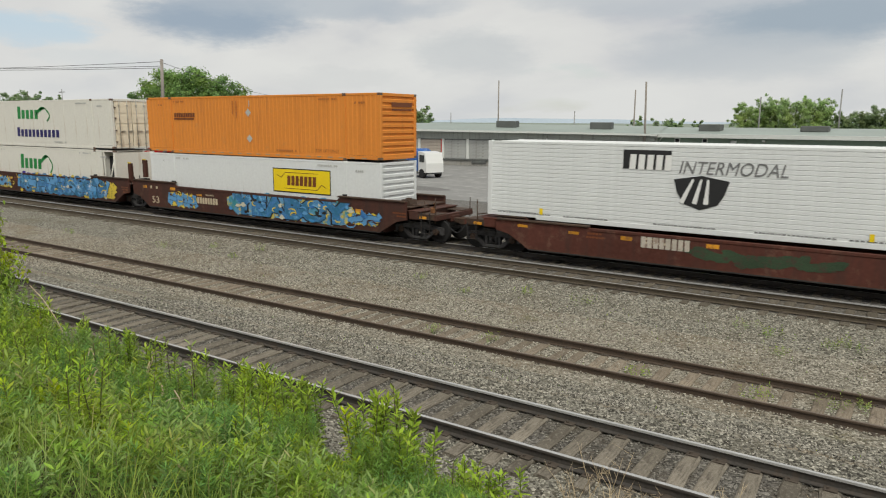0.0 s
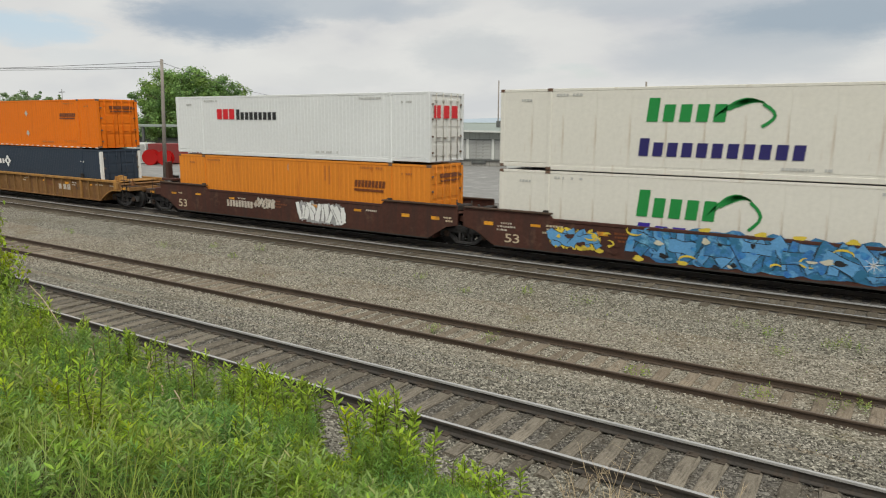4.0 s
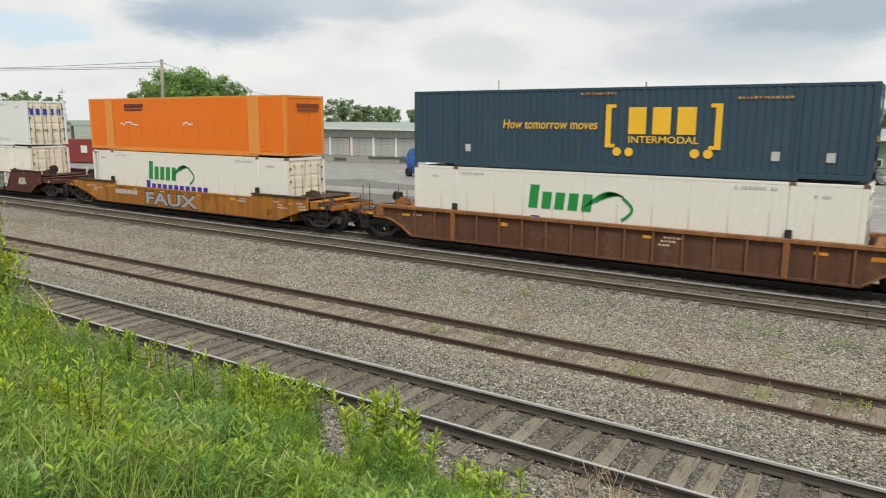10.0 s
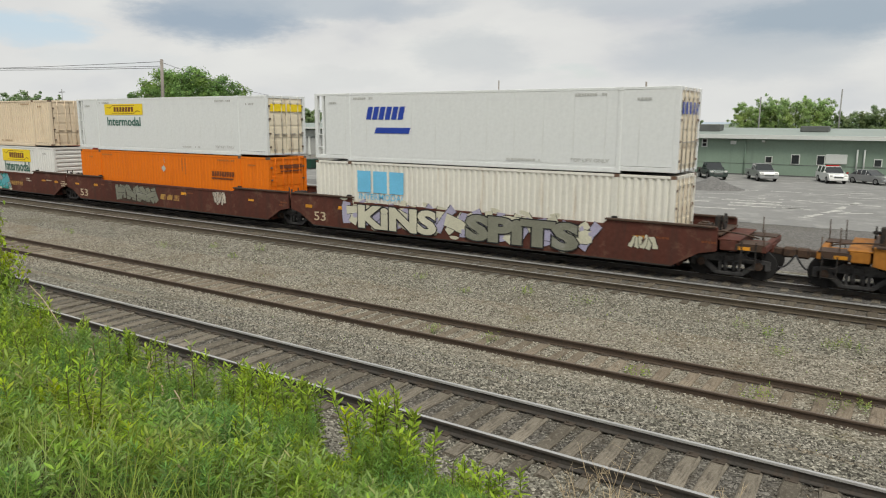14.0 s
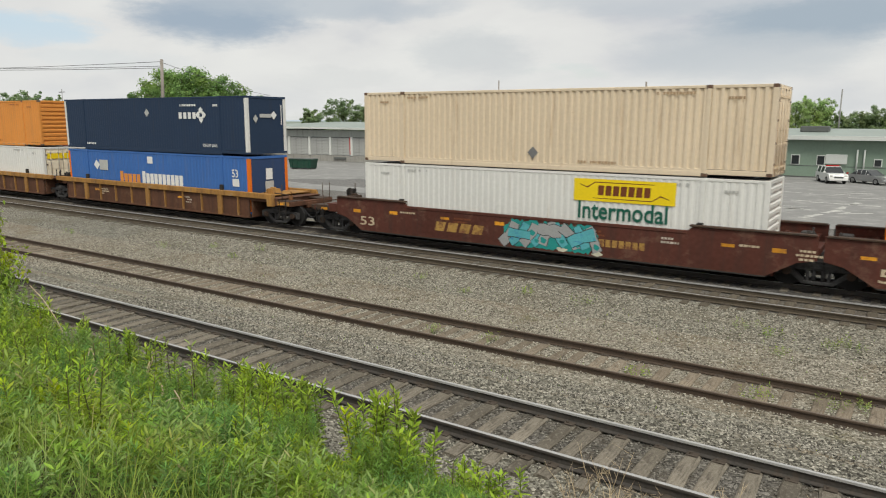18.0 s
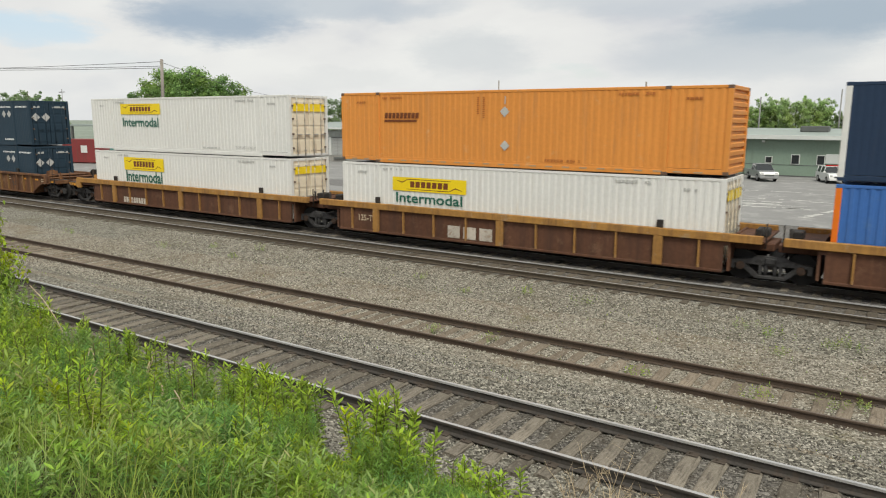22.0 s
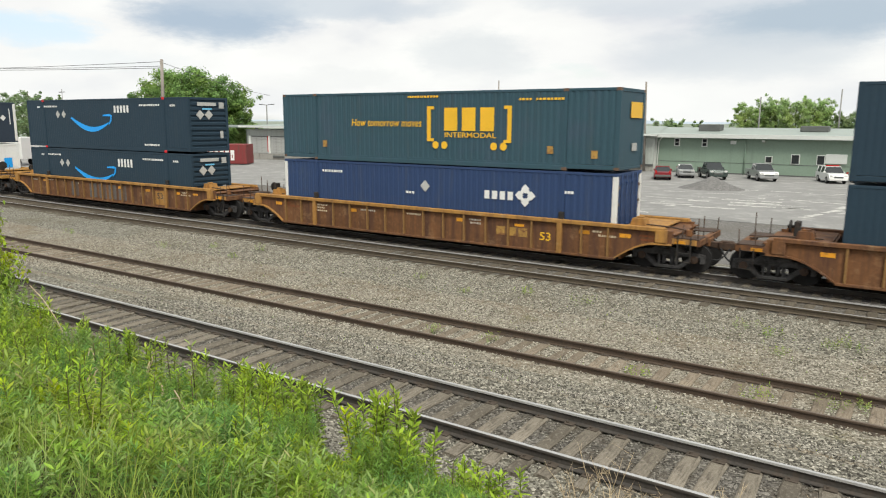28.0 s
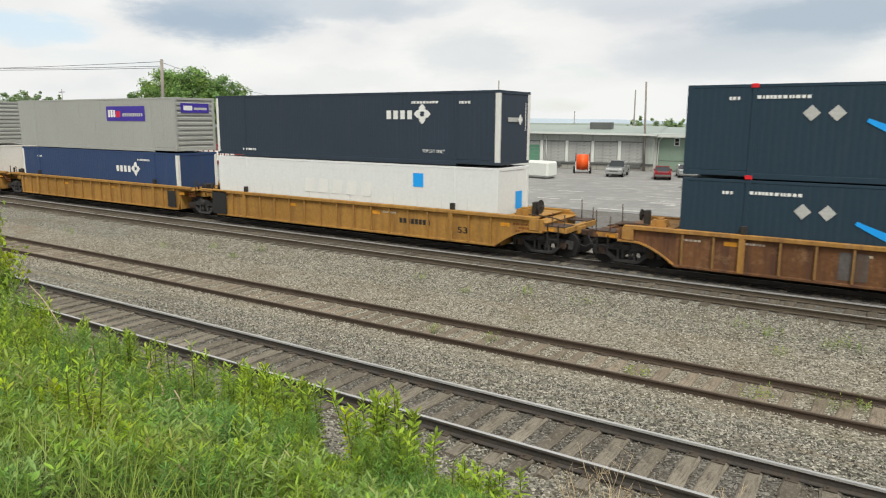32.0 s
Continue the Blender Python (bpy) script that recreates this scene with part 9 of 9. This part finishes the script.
for k, (x, y, s) in enumerate(TUFTS):
    r = np.random.default_rng(400 + k)
    w = Weeds()
    for j in range(int(6 + 7 * s)):
        dx, dy = r.normal(scale=0.15 * s, size=2)
        w.add(stalk_leaves(dx, dy, 0, r.uniform(0.08, 0.25) * s, r, 8, 0.085, 0.07, 0.016))
    o = new("weed_tuft", w.mesh("weed_tuft", M_WEED_GREY if k % 3 else M_WEED, r))
    o.location = (x, y, ground_z(x, y))
    tagged(o, "small yellow-green weed growing in the ballast", "weed", "weeds in the ballast")
thin_x = lambda: (rng.uniform(-28, 3), rng.choice((17.0, 18.3, 19.0, 14.8, 12.3)) + rng.normal(scale=0.5))
v, f = blades(1500, thin_x, 0.03, 0.12, 0.010, rng)
o = new("sparse_grass", mesh_of("sparse_grass", v, f, M_WEED))
tagged(o, "sparse sprigs of grass in the ballast", "grass", kind="stuff")

# loose stones near the camera
def scatter(n, x0, x1, y0, y1, s0, s1, seed, mat, name, skip=()):
    r = np.random.default_rng(seed)
    octa = np.array([(1, 0, 0), (0, 1, 0), (-1, 0, 0), (0, -1, 0), (0, 0, 1), (0, 0, -1)], float)
    fa = np.array([(0, 1, 4), (1, 2, 4), (2, 3, 4), (3, 0, 4), (1, 0, 5), (2, 1, 5), (3, 2, 5), (0, 3, 5)])
    x, y = r.uniform(x0, x1, n), r.uniform(y0, y1, n)
    keep = np.ones(n, bool)
    for a, b in skip:
        keep &= ~((y > a) & (y < b))
    x, y = x[keep], y[keep]
    n = len(x)
    z = np.interp(y, PROFILE_Y, PROFILE_Z) + r.uniform(-0.01, 0.02, n)
    s = r.uniform(s0, s1, n)[:, None, None] * r.uniform(0.55, 1.25, (n, 6, 1))
    sq = np.stack([np.ones(n), r.uniform(0.6, 1.0, n), r.uniform(0.5, 0.8, n)], 1)[:, None, :]
    a = r.uniform(0, math.tau, n)
    v = octa[None] * s * sq
    rot = np.stack([v[..., 0] * np.cos(a)[:, None] - v[..., 1] * np.sin(a)[:, None], v[..., 0] * np.sin(a)[:, None] + v[..., 1] * np.cos(a)[:, None], v[..., 2]], -1)
    rot += np.stack([x, y, z], 1)[:, None, :]
    f = fa[None] + (np.arange(n) * 6)[:, None, None]
    me = bpy.data.meshes.new(name)
    me.from_pydata(rot.reshape(-1, 3).tolist(), [], f.reshape(-1, 3).tolist())
    me.materials.append(mat)
    o = new(name, me)
    return tagged(o, "loose crushed stones of the ballast", "stones", kind="stuff")


def stone_material(name, tones):
    m = bpy.data.materials.new(name)
    m.use_nodes = True
    n, l = m.node_tree.nodes, m.node_tree.links
    b = n["Principled BSDF"]
    b.inputs["Roughness"].default_value = 0.9
    geo = n.new("ShaderNodeNewGeometry")
    ramp = n.new("ShaderNodeValToRGB")
    e = ramp.color_ramp.elements
    while len(e) < len(tones):
        e.new(0.5)
    for i, c in enumerate(tones):
        e[i].position, e[i].color = i / (len(tones) - 1), (*c, 1)
    l.new(geo.outputs["Random Per Island"], ramp.inputs[0])
    l.new(ramp.outputs[0], b.inputs["Base Color"])
    return m


M_STONES = stone_material("crushed_stones", ((0.042, 0.038, 0.031), (0.10, 0.092, 0.076), (0.18, 0.168, 0.14), (0.28, 0.262, 0.22), (0.46, 0.43, 0.365)))
M_STONES_SOOTY = stone_material("sooty_crushed_stones", ((0.04, 0.036, 0.03), (0.085, 0.077, 0.064), (0.14, 0.128, 0.107), (0.20, 0.185, 0.157), (0.28, 0.262, 0.225)))
M_STONES_TAN = stone_material("dusty_crushed_stones", ((0.066, 0.059, 0.045), (0.16, 0.143, 0.112), (0.26, 0.236, 0.188), (0.36, 0.332, 0.272), (0.50, 0.465, 0.39)))
scatter(66000, -18, 3.5, 7.0, 13.2, 0.012, 0.038, 1, M_STONES, "loose_stones", ((9.0, 10.56),))
scatter(13000, -18, 3.5, 9.0, 10.56, 0.012, 0.032, 3, M_STONES_SOOTY, "sooty_loose_stones")
scatter(72000, -30, 5, 13.0, 20.6, 0.014, 0.040, 2, M_STONES_TAN, "far_loose_stones")


# ---- what moves: the train rolls by at one speed ----
def motions():
    times = (0.0, 8.0, 16.0, 24.0, 32.0)
    for ob, x0, z in TRAIN:
        walk(ob, [(t, pose(x0 + SPEED * t, Y_C, z)) for t in times])
    steps = [k / 15 for k in range(481)]
    turn = math.degrees(SPEED / 0.483)
    for w, k in TURNING:
        walk(w, [(t, pose(k, 0, 0.483, 0, (turn * t + 40 * k) % 360, 0)) for t in steps])


motions()
